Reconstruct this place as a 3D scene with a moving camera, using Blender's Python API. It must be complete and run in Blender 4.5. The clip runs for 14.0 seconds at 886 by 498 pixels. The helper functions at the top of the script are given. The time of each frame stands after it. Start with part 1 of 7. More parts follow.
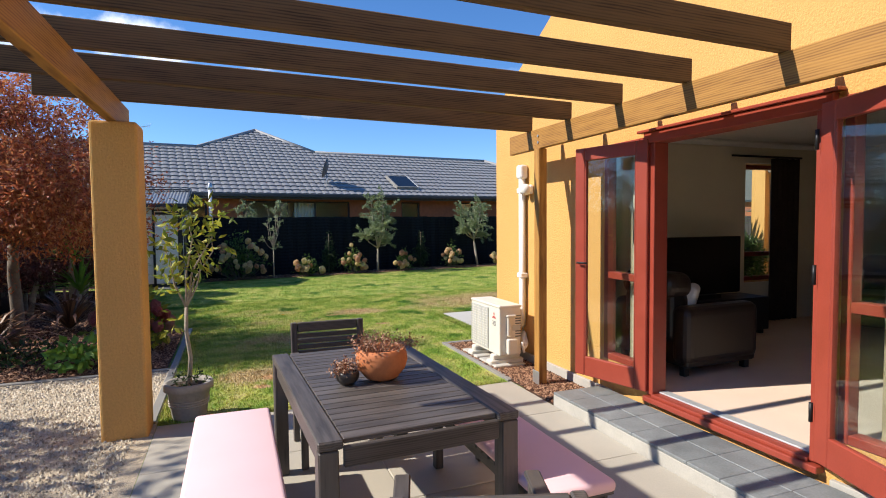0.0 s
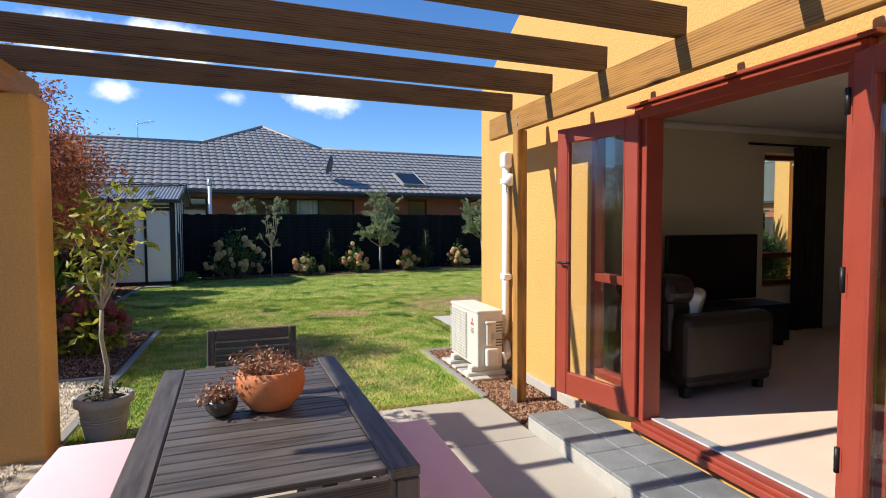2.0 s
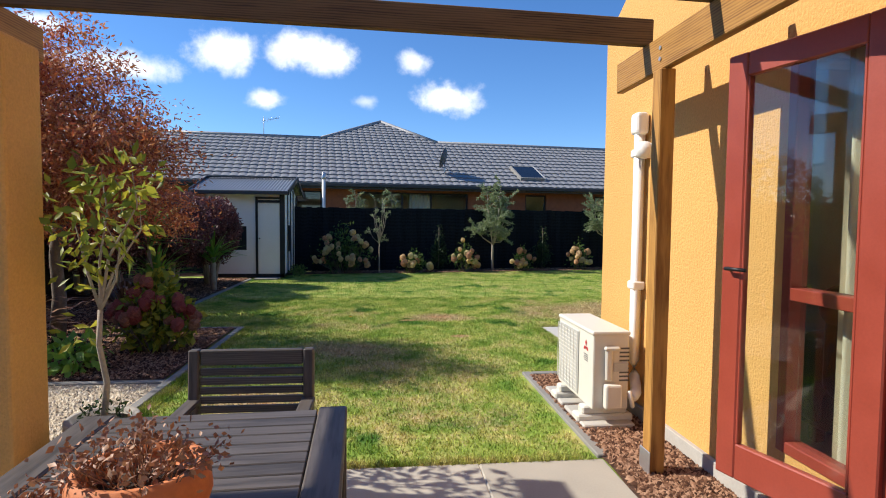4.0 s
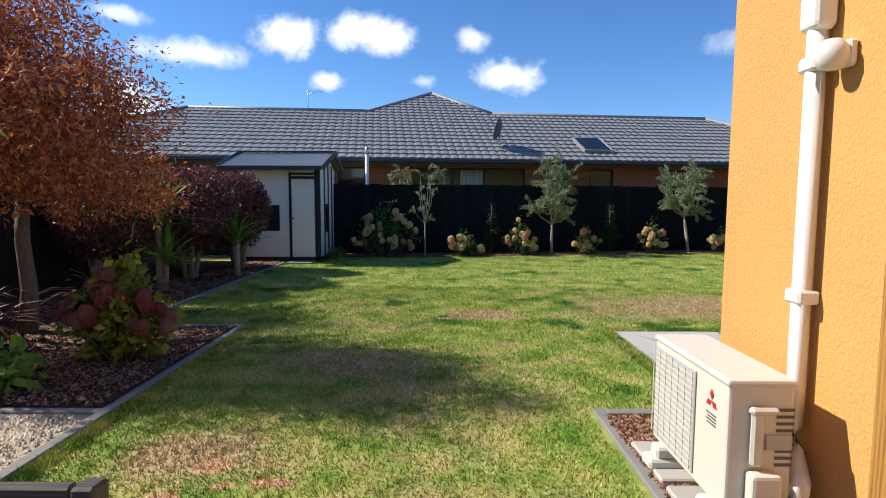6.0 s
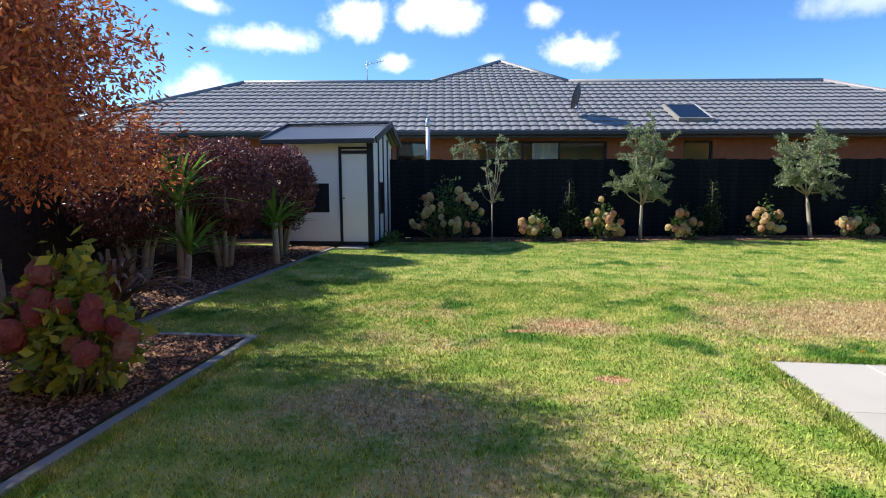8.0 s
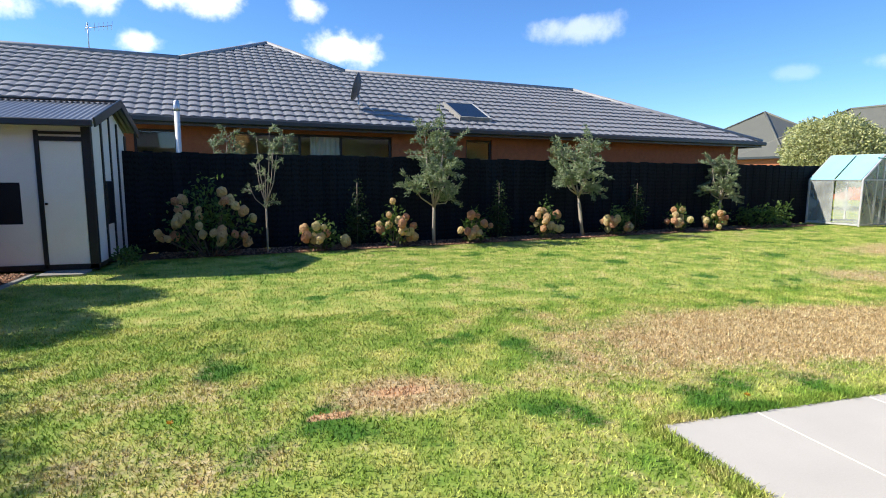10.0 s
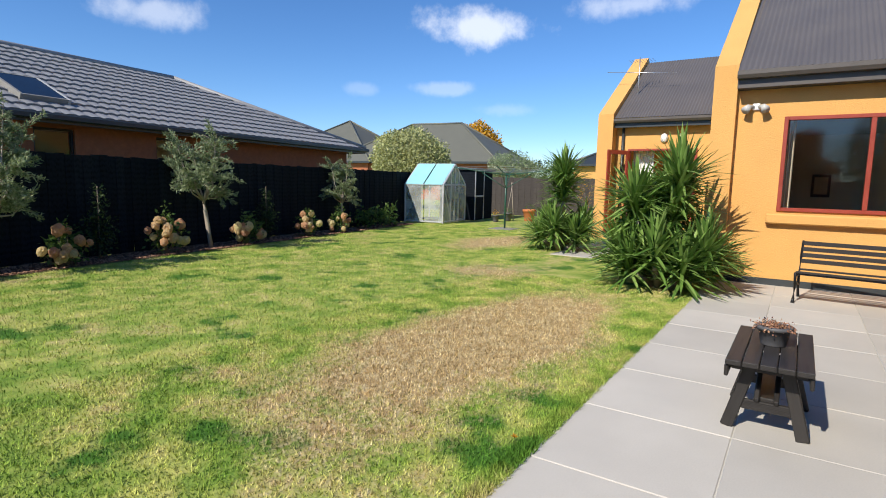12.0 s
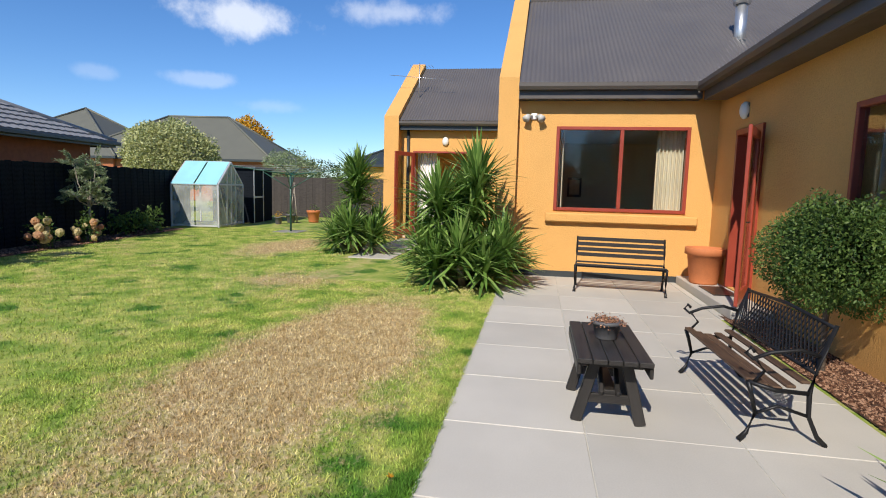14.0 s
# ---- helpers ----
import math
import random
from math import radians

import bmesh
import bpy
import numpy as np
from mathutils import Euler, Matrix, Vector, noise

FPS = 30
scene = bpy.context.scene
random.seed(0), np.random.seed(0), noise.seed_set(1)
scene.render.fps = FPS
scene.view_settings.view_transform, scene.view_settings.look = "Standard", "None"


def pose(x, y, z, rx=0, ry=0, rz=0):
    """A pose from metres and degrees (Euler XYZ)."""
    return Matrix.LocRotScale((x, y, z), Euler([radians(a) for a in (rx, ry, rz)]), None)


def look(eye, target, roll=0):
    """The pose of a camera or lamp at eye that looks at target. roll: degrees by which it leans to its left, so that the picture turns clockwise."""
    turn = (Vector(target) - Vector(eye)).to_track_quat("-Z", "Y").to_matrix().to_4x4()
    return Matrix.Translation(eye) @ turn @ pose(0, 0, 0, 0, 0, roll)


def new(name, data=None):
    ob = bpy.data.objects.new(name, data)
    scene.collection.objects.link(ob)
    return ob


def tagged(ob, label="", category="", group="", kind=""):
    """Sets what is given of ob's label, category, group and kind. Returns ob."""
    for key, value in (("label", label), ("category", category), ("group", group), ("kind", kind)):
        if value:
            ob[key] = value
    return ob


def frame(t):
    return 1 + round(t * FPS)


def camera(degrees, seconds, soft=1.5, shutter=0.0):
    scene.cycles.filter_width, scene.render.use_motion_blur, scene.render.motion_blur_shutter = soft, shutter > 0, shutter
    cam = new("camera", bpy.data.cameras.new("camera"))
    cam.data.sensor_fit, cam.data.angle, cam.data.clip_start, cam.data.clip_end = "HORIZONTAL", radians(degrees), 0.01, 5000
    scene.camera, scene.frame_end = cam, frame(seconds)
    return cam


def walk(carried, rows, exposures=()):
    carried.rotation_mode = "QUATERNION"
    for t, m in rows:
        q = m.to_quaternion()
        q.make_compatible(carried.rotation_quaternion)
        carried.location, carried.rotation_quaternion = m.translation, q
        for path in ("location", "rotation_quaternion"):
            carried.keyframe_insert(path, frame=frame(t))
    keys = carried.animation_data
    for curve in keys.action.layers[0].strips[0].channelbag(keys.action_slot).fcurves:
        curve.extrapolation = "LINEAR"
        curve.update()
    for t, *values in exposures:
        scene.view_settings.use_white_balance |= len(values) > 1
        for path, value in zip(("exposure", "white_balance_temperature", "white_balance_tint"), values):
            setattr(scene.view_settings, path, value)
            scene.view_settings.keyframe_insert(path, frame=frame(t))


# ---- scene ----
cam = camera(78.0, 14.0, soft=1.0)
PATH = [
    (0, (0.911, 0.084, 1.591), (1.624, 1.950, 1.492), -0.55),
    (0.5, (1.078, 0.162, 1.566), (1.783, 2.032, 1.470), -0.47),
    (1, (1.253, 0.286, 1.549), (1.949, 2.158, 1.454), -0.25),
    (1.5, (1.401, 0.419, 1.548), (2.090, 2.294, 1.455), -0.11),
    (2, (1.582, 0.549, 1.525), (2.228, 2.439, 1.428), -0.21),
    (2.5, (1.742, 0.750, 1.519), (2.213, 2.691, 1.419), -0.41),
    (3, (1.861, 1.061, 1.492), (2.210, 3.028, 1.399), 0.05),
    (5.5, (2.424, 2.842, 1.385), (2.492, 4.835, 1.233), 0.23),
    (6, (2.438, 3.252, 1.376), (2.439, 5.245, 1.199), 0.23),
    (6.5, (2.439, 3.653, 1.345), (2.347, 5.641, 1.146), 0.17),
    (7, (2.429, 4.015, 1.330), (2.196, 5.988, 1.098), -0.19),
    (7.2, (2.396, 4.162, 1.327), (2.132, 6.130, 1.085), -0.20),
    (9.3, (2.377, 6.049, 1.265), (2.505, 8.029, 1.016), 0.07),
    (9.5, (2.357, 6.189, 1.298), (2.605, 8.158, 1.045), 0.15),
    (10, (2.258, 6.538, 1.356), (2.819, 8.440, 1.098), 0.30),
    (10.5, (2.242, 6.915, 1.378), (3.142, 8.683, 1.123), 0.62),
    (11, (2.270, 7.245, 1.401), (3.446, 8.843, 1.146), 0.89),
    (11.5, (2.190, 7.493, 1.412), (3.626, 8.863, 1.164), 1.29),
    (12, (2.293, 7.852, 1.447), (3.956, 8.935, 1.205), 1.29),
    (12.5, (2.433, 8.105, 1.467), (4.228, 8.954, 1.230), 1.46),
    (13, (2.419, 8.256, 1.512), (4.298, 8.899, 1.276), 1.23),
    (13.5, (2.504, 8.364, 1.464), (4.442, 8.800, 1.239), 1.42),
    (14, (2.490, 8.430, 1.464), (4.449, 8.763, 1.240), 1.50),
]
walk(cam, [(t, look(eye, target, roll)) for t, eye, target, roll in PATH], [(0, 0.76), (3, 0.76), (5.5, 0.57), (6.5, 0.70), (7, 0.86), (9.5, 1.03), (11, 0.70), (12.5, 0.45), (14, 0.40)])

# ---- light ----
world = bpy.data.worlds.new("sky")
scene.world = world
world.use_nodes = True
wt = world.node_tree
wt.nodes.clear()


CLOUDS = [
    (-0.260, 0.928, 0.266, 0.048, 0.034, 1.0), (-0.116, 0.953, 0.280, 0.070, 0.028, 1.0), (0.115, 0.970, 0.217, 0.055, 0.027, 1.0),
    (-0.383, 0.894, 0.231, 0.070, 0.020, 0.9), (-0.199, 0.959, 0.203, 0.030, 0.017, 0.9), (0.052, 0.961, 0.272, 0.025, 0.019, 0.8),
    (-0.036, 0.978, 0.207, 0.022, 0.011, 0.5), (0.832, 0.488, 0.262, 0.090, 0.028, 0.65), (0.475, 0.845, 0.246, 0.066, 0.018, 0.4),
    (0.924, 0.252, 0.288, 0.085, 0.018, 0.4), (0.829, 0.535, 0.163, 0.060, 0.011, 0.25), (0.738, 0.656, 0.158, 0.030, 0.010, 0.15),
    (0.886, 0.446, 0.129, 0.050, 0.011, 0.15), (-0.488, 0.862, 0.138, 0.060, 0.034, 0.9), (-0.479, 0.834, 0.273, 0.040, 0.012, 0.7),
]


def link_world():
    n = wt.nodes
    out = n.new("ShaderNodeOutputWorld")
    bg = n.new("ShaderNodeBackground")
    sky = n.new("ShaderNodeTexSky")
    sky.sky_type = "NISHITA"
    sky.sun_disc = False
    sky.sun_elevation = radians(39.6)
    sky.sun_rotation = radians(-78)
    sky.air_density, sky.dust_density, sky.ozone_density = 0.85, 0.05, 4.0
    # small fair-weather clouds: direction, half width and half height of each
    w = wt.links.new
    tc = n.new("ShaderNodeTexCoord")
    nz = n.new("ShaderNodeTexNoise")
    nz.inputs["Scale"].default_value, nz.inputs["Detail"].default_value, nz.inputs["Roughness"].default_value = 16.0, 6.0, 0.6
    w(tc.outputs["Generated"], nz.inputs["Vector"])
    fray = n.new("ShaderNodeMath")
    fray.operation = "MULTIPLY_ADD"
    fray.inputs[1].default_value, fray.inputs[2].default_value = 2.6, -1.3
    w(nz.outputs[0], fray.inputs[0])
    cover = None
    for x, y, z, hw, hh, dense in CLOUDS:
        mp = n.new("ShaderNodeMapping")
        mp.vector_type = "TEXTURE"
        mp.inputs["Location"].default_value = (x, y, z)
        mp.inputs["Rotation"].default_value = (0, 0, math.atan2(y, x))
        mp.inputs["Scale"].default_value = (hw, hw, hh)
        w(tc.outputs["Generated"], mp.inputs["Vector"])
        ln = n.new("ShaderNodeVectorMath")
        ln.operation = "LENGTH"
        w(mp.outputs[0], ln.inputs[0])
        add = n.new("ShaderNodeMath")
        add.operation = "ADD"
        w(ln.outputs["Value"], add.inputs[0])
        w(fray.outputs[0], add.inputs[1])
        edge = n.new("ShaderNodeMapRange")
        edge.interpolation_type = "SMOOTHSTEP"
        for k, v in zip((1, 2, 3, 4), (1.35, 0.25, 0.0, dense)):
            edge.inputs[k].default_value = v
        w(add.outputs[0], edge.inputs[0])
        if cover:
            both = n.new("ShaderNodeMath")
            both.operation = "MAXIMUM"
            w(cover, both.inputs[0])
            w(edge.outputs[0], both.inputs[1])
            cover = both.outputs[0]
        else:
            cover = edge.outputs[0]
    mix = n.new("ShaderNodeMix")
    mix.data_type = "RGBA"
    mix.inputs["B"].default_value = (7.5, 7.7, 8.1, 1)
    w(cover, mix.inputs["Factor"])
    hsv = n.new("ShaderNodeHueSaturation")
    hsv.inputs["Saturation"].default_value = 1.15
    w(sky.outputs[0], hsv.inputs["Color"])
    tint = n.new("ShaderNodeMix")
    tint.data_type, tint.blend_type = "RGBA", "MULTIPLY"
    tint.inputs["Factor"].default_value = 1.0
    tint.inputs["B"].default_value = (0.80, 0.88, 1.0, 1)
    w(hsv.outputs[0], tint.inputs["A"])
    w(tint.outputs["Result"], mix.inputs["A"])
    w(mix.outputs["Result"], bg.inputs[0])
    bg.inputs[1].default_value = 0.112
    w(bg.outputs[0], out.inputs[0])


link_world()
sun = new("sun", bpy.data.lights.new("sun", "SUN"))
sun.data.energy, sun.data.angle, sun.data.color = 4.1, radians(0.55), (1.0, 0.93, 0.82)
sun.matrix_world = look((-0.753, 0.160, 0.638), (0, 0, 0))

# ---- materials ----


class Mat:
    """A node material with a few shorthands."""

    def __init__(self, name, rough=0.6, metal=0.0, spec=0.5):
        self.m = bpy.data.materials.new(name)
        self.m.use_nodes = True
        self.t = self.m.node_tree
        self.b = self.t.nodes["Principled BSDF"]
        self.b.inputs["Roughness"].default_value = rough
        self.b.inputs["Metallic"].default_value = metal
        self.b.inputs["Specular IOR Level"].default_value = spec

    def node(self, kind, **inputs):
        n = self.t.nodes.new("ShaderNode" + kind)
        for k, v in inputs.items():
            n.inputs[k].default_value = v
        return n

    def link(self, a, b):
        self.t.links.new(a, b)

    def coords(self, space="Object", scale=(1, 1, 1)):
        c = self.node("TexCoord")
        m = self.node("Mapping", Scale=scale)
        self.link(c.outputs[space], m.inputs["Vector"])
        return m.outputs[0]

    def world(self, scale=(1, 1, 1)):
        c = self.node("NewGeometry")
        m = self.node("Mapping", Scale=scale)
        self.link(c.outputs["Position"], m.inputs["Vector"])
        return m.outputs[0]

    def noise(self, vec, scale, detail=4.0, rough=0.55):
        n = self.node("TexNoise", Scale=scale, Detail=detail, Roughness=rough)
        self.link(vec, n.inputs["Vector"])
        return n.outputs[0]

    def ramp(self, fac, *stops):
        r = self.node("ValToRGB")
        e = r.color_ramp.elements
        while len(e) < len(stops):
            e.new(0.5)
        for el, (p, c) in zip(e, stops):
            el.position, el.color = p, (*c, 1)
        self.link(fac, r.inputs[0])
        return r.outputs[0]

    def mix(self, fac, a, b, how="MIX"):
        n = self.node("Mix")
        n.data_type, n.blend_type = "RGBA", how
        for sock, v in (("Factor", fac), ("A", a), ("B", b)):
            if isinstance(v, (int, float)):
                n.inputs[sock].default_value = v
            elif isinstance(v, tuple):
                n.inputs[sock].default_value = (*v, 1)
            else:
                self.link(v, n.inputs[sock])
        return n.outputs["Result"]

    def math(self, op, a, b=0.0):
        n = self.node("Math")
        n.operation = op
        for i, v in enumerate((a, b)):
            if isinstance(v, (int, float)):
                n.inputs[i].default_value = v
            else:
                self.link(v, n.inputs[i])
        return n.outputs[0]

    def color(self, c):
        self.link(c, self.b.inputs["Base Color"])
        return self

    def bump(self, h, strength=0.3, dist=0.01):
        n = self.node("Bump", Strength=strength, Distance=dist)
        self.link(h, n.inputs["Height"])
        self.link(n.outputs[0], self.b.inputs["Normal"])
        return self

    def random(self):
        return self.node("ObjectInfo").outputs["Random"]

    def island(self):
        return self.node("NewGeometry").outputs["Random Per Island"]


def shade(c, k):
    return tuple(min(1.0, v * k) for v in c)


def mottled(name, c, rough=0.6, scale=6.0, fine=60.0, vary=0.25, bump=0.2, dist=0.006, metal=0.0, spec=0.5, space="world", piece=False):
    """A surface with blotches, fine grain and relief."""
    m = Mat(name, rough, metal, spec)
    v = m.world() if space == "world" else m.coords()
    a = m.noise(v, scale, 5)
    b = m.noise(v, fine, 3)
    col = m.ramp(a, (0.3, shade(c, 1 - vary)), (0.7, shade(c, 1 + vary * 0.7)))
    col = m.mix(0.35, col, m.ramp(b, (0.3, shade(c, 1 - vary)), (0.7, shade(c, 1 + vary))))
    if piece:
        col = m.mix(1.0, col, m.ramp(m.random(), (0, (0.82, 0.82, 0.82)), (1, (1.0, 1.0, 1.0))), "MULTIPLY")
    m.color(col)
    r = m.math("MULTIPLY_ADD", a, 0.25)
    m.t.nodes[-1].inputs[2].default_value = rough - 0.12
    m.link(r, m.b.inputs["Roughness"])
    if bump:
        m.bump(m.math("ADD", m.math("MULTIPLY", a, 0.4), b), bump, dist)
    return m.m


def timber(name, c, dark, rough=0.6, stretch=(1.5, 14, 14), bump=0.3, piece=True, spec=0.4):
    """Wood with grain along the local x axis, knots and darker streaks."""
    m = Mat(name, rough, 0, spec)
    base = m.coords("Object", stretch)
    off = m.node("Vector" + "Math")
    off.operation = "ADD"
    rnd = m.node("CombineXYZ")
    m.link(m.math("MULTIPLY", m.random(), 37.0), rnd.inputs[0])
    m.link(base, off.inputs[0])
    m.link(rnd.outputs[0], off.inputs[1])
    v = off.outputs[0]
    a = m.noise(v, 2.0, 6, 0.6)
    wave = m.node("TexWave", Scale=1.6, Distortion=5.0, Detail=3.0)
    wave.bands_direction = "Z"
    m.link(v, wave.inputs["Vector"])
    f = m.math("ADD", m.math("MULTIPLY", a, 0.75), m.math("MULTIPLY", wave.outputs["Fac"], 0.25))
    col = m.ramp(f, (0.25, dark), (0.5, c), (0.8, shade(c, 1.25)))
    kn = m.node("TexVoronoi", Scale=1.1)
    m.link(m.coords("Object", (1.2, 5, 5)), kn.inputs["Vector"])
    knot = m.ramp(kn.outputs["Distance"], (0.05, (1, 1, 1)), (0.13, (0, 0, 0)))
    col = m.mix(knot, col, shade(dark, 0.45))
    if piece:
        col = m.mix(1.0, col, m.ramp(m.random(), (0, (0.75, 0.75, 0.75)), (1, (1.05, 1.05, 1.05))), "MULTIPLY")
    m.color(col)
    m.bump(f, bump, 0.004)
    return m.m


def foliage(name, *cols, rough=0.5, trans=0.25):
    """Leaves: a colour of its own for each leaf, some light through the blade."""
    m = Mat(name, rough, 0, 0.35)
    n = len(cols)
    col = m.ramp(m.island(), *[((i + 0.5) / n, c) for i, c in enumerate(cols)])
    big = m.noise(m.world(), 3.0, 3)
    col = m.mix(0.28, col, m.ramp(big, (0.3, shade(cols[0], 0.75)), (0.7, shade(cols[-1], 1.1))))
    m.color(col)
    tr = m.node("BsdfTranslucent")
    m.link(col, tr.inputs["Color"])
    ms = m.node("MixShader")
    ms.inputs[0].default_value = trans
    m.link(m.b.outputs[0], ms.inputs[1])
    m.link(tr.outputs[0], ms.inputs[2])
    m.link(ms.outputs[0], m.t.nodes["Material Output"].inputs["Surface"])
    return m.m


def papery(m, share):
    """Let a share of the light through thin petals."""
    tr = m.node("BsdfTranslucent")
    m.link(m.b.inputs["Base Color"].links[0].from_socket, tr.inputs["Color"])
    ms = m.node("MixShader")
    ms.inputs[0].default_value = share
    m.link(m.b.outputs[0], ms.inputs[1])
    m.link(tr.outputs[0], ms.inputs[2])
    m.link(ms.outputs[0], m.t.nodes["Material Output"].inputs["Surface"])
    return m.m


def pane_glass(name, tint=(0.9, 0.95, 0.95), rough=0.02, clear=0.9):
    """Thin window glass: mostly clear, mirrors more at a slant."""
    m = Mat(name, rough)
    tr = m.node("BsdfTransparent")
    tr.inputs["Color"].default_value = (*tint, 1)
    gl = m.node("BsdfGlossy", Roughness=rough)
    lw = m.node("LayerWeight", Blend=0.5)
    k = m.math("MULTIPLY_ADD", m.math("POWER", lw.outputs["Facing"], 4.0), 0.85)
    k.node.inputs[2].default_value = 0.05
    ms = m.node("MixShader")
    m.link(k, ms.inputs[0])
    m.link(tr.outputs[0], ms.inputs[1])
    m.link(gl.outputs[0], ms.inputs[2])
    m.link(ms.outputs[0], m.t.nodes["Material Output"].inputs["Surface"])
    return m.m


def lawn_colour(m):
    """Patchy autumn lawn: green with straw-coloured worn areas of fixed place."""
    v = m.world((1, 1, 0))
    big = m.noise(v, 0.55, 4, 0.6)
    mid = m.noise(v, 2.6, 5, 0.65)
    fine = m.noise(v, 26.0, 3, 0.6)
    green = m.ramp(mid, (0.28, (0.115, 0.240, 0.027)), (0.44, (0.255, 0.355, 0.062)), (0.60, (0.46, 0.47, 0.130)), (0.76, (0.62, 0.54, 0.23)))
    # darker clumps of lush grass
    lush = m.noise(v, 1.35, 3, 0.5)
    green = m.mix(m.ramp(m.math("ADD", lush, m.math("MULTIPLY", fine, 0.12)), (0.655, (0, 0, 0)), (0.72, (1, 1, 1))), green, (0.075, 0.185, 0.022))
    straw = m.ramp(fine, (0.25, (0.27, 0.20, 0.10)), (0.45, (0.52, 0.40, 0.21)), (0.7, (0.74, 0.62, 0.40)))
    blot = m.noise(v, 7.0, 4, 0.6)
    straw = m.mix(m.ramp(blot, (0.42, (0, 0, 0)), (0.6, (1, 1, 1))), m.mix(1.0, straw, (0.80, 0.74, 0.67), "MULTIPLY"), straw)
    dry = m.math("ADD", m.math("MULTIPLY", big, 0.62), m.math("MULTIPLY", mid, 0.5))
    dry = m.math("ADD", dry, m.math("MULTIPLY", fine, 0.42))
    geo = m.node("NewGeometry").outputs["Position"]
    for x, y, rx, ry, amount in ((6.7, 10.25, 2.6, 0.95, 0.42), (2.0, 7.1, 1.3, 1.2, 0.09), (14.5, 14.2, 2.0, 0.9, 0.30), (10.5, 12.0, 1.6, 0.8, 0.14), (3.07, 8.48, 0.17, 0.12, 0.5),
                                 (2.95, 9.85, 0.5, 0.36, 0.42), (1.1, 6.1, 0.5, 0.4, 0.30), (2.65, 8.55, 0.75, 0.25, -0.40), (1.6, 7.9, 0.7, 0.5, 0.13), (1.6, 9.15, 0.7, 0.4, 0.12), (4.7, 12.4, 0.4, 0.3, -0.4), (6.2, 12.15, 0.45, 0.3, -0.4), (11.8, 13.5, 0.9, 0.35, -0.4), (3.1, 10.4, 1.2, 0.6, -0.14), (6.5, 13.5, 3.0, 1.2, -0.06), (1.5, 13.5, 2.5, 2.5, -0.16)):
        mp = m.node("Mapping")
        mp.vector_type = "TEXTURE"
        mp.inputs["Location"].default_value = (x, y, 0)
        mp.inputs["Scale"].default_value = (rx, ry, 1000)
        m.link(geo, mp.inputs["Vector"])
        ln = m.node("VectorMath")
        ln.operation = "LENGTH"
        m.link(mp.outputs[0], ln.inputs[0])
        edge = m.math("ADD", ln.outputs["Value"], m.math("ADD", m.math("MULTIPLY", mid, 0.45), m.math("MULTIPLY", blot, 0.5)))
        r = m.node("MapRange")
        r.inputs[1].default_value, r.inputs[2].default_value = 1.7, 0.8
        r.inputs[3].default_value, r.inputs[4].default_value = 0.0, amount
        m.link(edge, r.inputs[0])
        dry = m.math("ADD", dry, r.outputs[0])
    fac = m.ramp(dry, (0.80, (0, 0, 0)), (1.0, (1, 1, 1)))
    turf = m.mix(fac, green, straw)
    # bare sandy soil where the turf has worn through
    sand = m.ramp(fine, (0.3, (0.42, 0.25, 0.13)), (0.55, (0.62, 0.40, 0.23)), (0.75, (0.72, 0.50, 0.32)))
    for x, y, rx, ry in ((1.25, 6.0, 0.12, 0.10), (1.60, 5.82, 0.13, 0.07), (1.14, 5.68, 0.10, 0.07), (1.38, 5.80, 0.07, 0.04), (2.95, 9.85, 0.22, 0.10), (3.07, 8.48, 0.14, 0.07), (2.5, 9.6, 0.15, 0.06)):
        mp = m.node("Mapping")
        mp.vector_type = "TEXTURE"
        mp.inputs["Location"].default_value = (x, y, 0)
        mp.inputs["Scale"].default_value = (rx, ry, 1000)
        m.link(geo, mp.inputs["Vector"])
        ln = m.node("VectorMath")
        ln.operation = "LENGTH"
        m.link(mp.outputs[0], ln.inputs[0])
        edge = m.math("ADD", ln.outputs["Value"], m.math("ADD", m.math("MULTIPLY", blot, 1.2), m.math("MULTIPLY", fine, 0.8)))
        turf = m.mix(m.ramp(m.math("MULTIPLY", edge, 0.5), (0.85, (1, 1, 1)), (1.0, (0, 0, 0))), turf, sand)
    return turf, fine


def make_lawn(name, blades):
    m = Mat(name, 0.75, 0, 0.2)
    col, fine = lawn_colour(m)
    if blades:
        col = m.mix(1.0, col, m.ramp(m.island(), (0, (0.5, 0.52, 0.5)), (1, (1.5, 1.5, 1.4))), "MULTIPLY")
    else:
        col = m.mix(1.0, col, (0.85, 0.85, 0.82), "MULTIPLY")
        m.bump(fine, 0.6, 0.02)
    m.color(col)
    return m.m


LAWN = make_lawn("lawn", False)
BLADE = make_lawn("grass blade", True)
STUCCO_C = (0.70, 0.385, 0.125)
_m = Mat("textured plaster", 0.85, 0, 0.2)
_v = _m.world()
_a, _b, _c = _m.noise(_v, 1.1, 4), _m.noise(_v, 62, 4, 0.6), _m.noise(_m.world((1, 1, 0.18)), 90, 2)
_m.color(_m.mix(0.5, _m.ramp(_a, (0.3, shade(STUCCO_C, 0.9)), (0.7, shade(STUCCO_C, 1.06))), _m.ramp(_b, (0.3, shade(STUCCO_C, 0.80)), (0.65, shade(STUCCO_C, 1.06)))))
_m.bump(_m.math("ADD", _b, _m.math("MULTIPLY", _c, 0.6)), 0.75, 0.010)
STUCCO = _m.m
RED = mottled("red joinery paint", (0.30, 0.050, 0.028), 0.38, 5, 90, 0.15, 0.05)
PINE = timber("treated pine", (0.45, 0.225, 0.052), (0.22, 0.09, 0.02), 0.65)
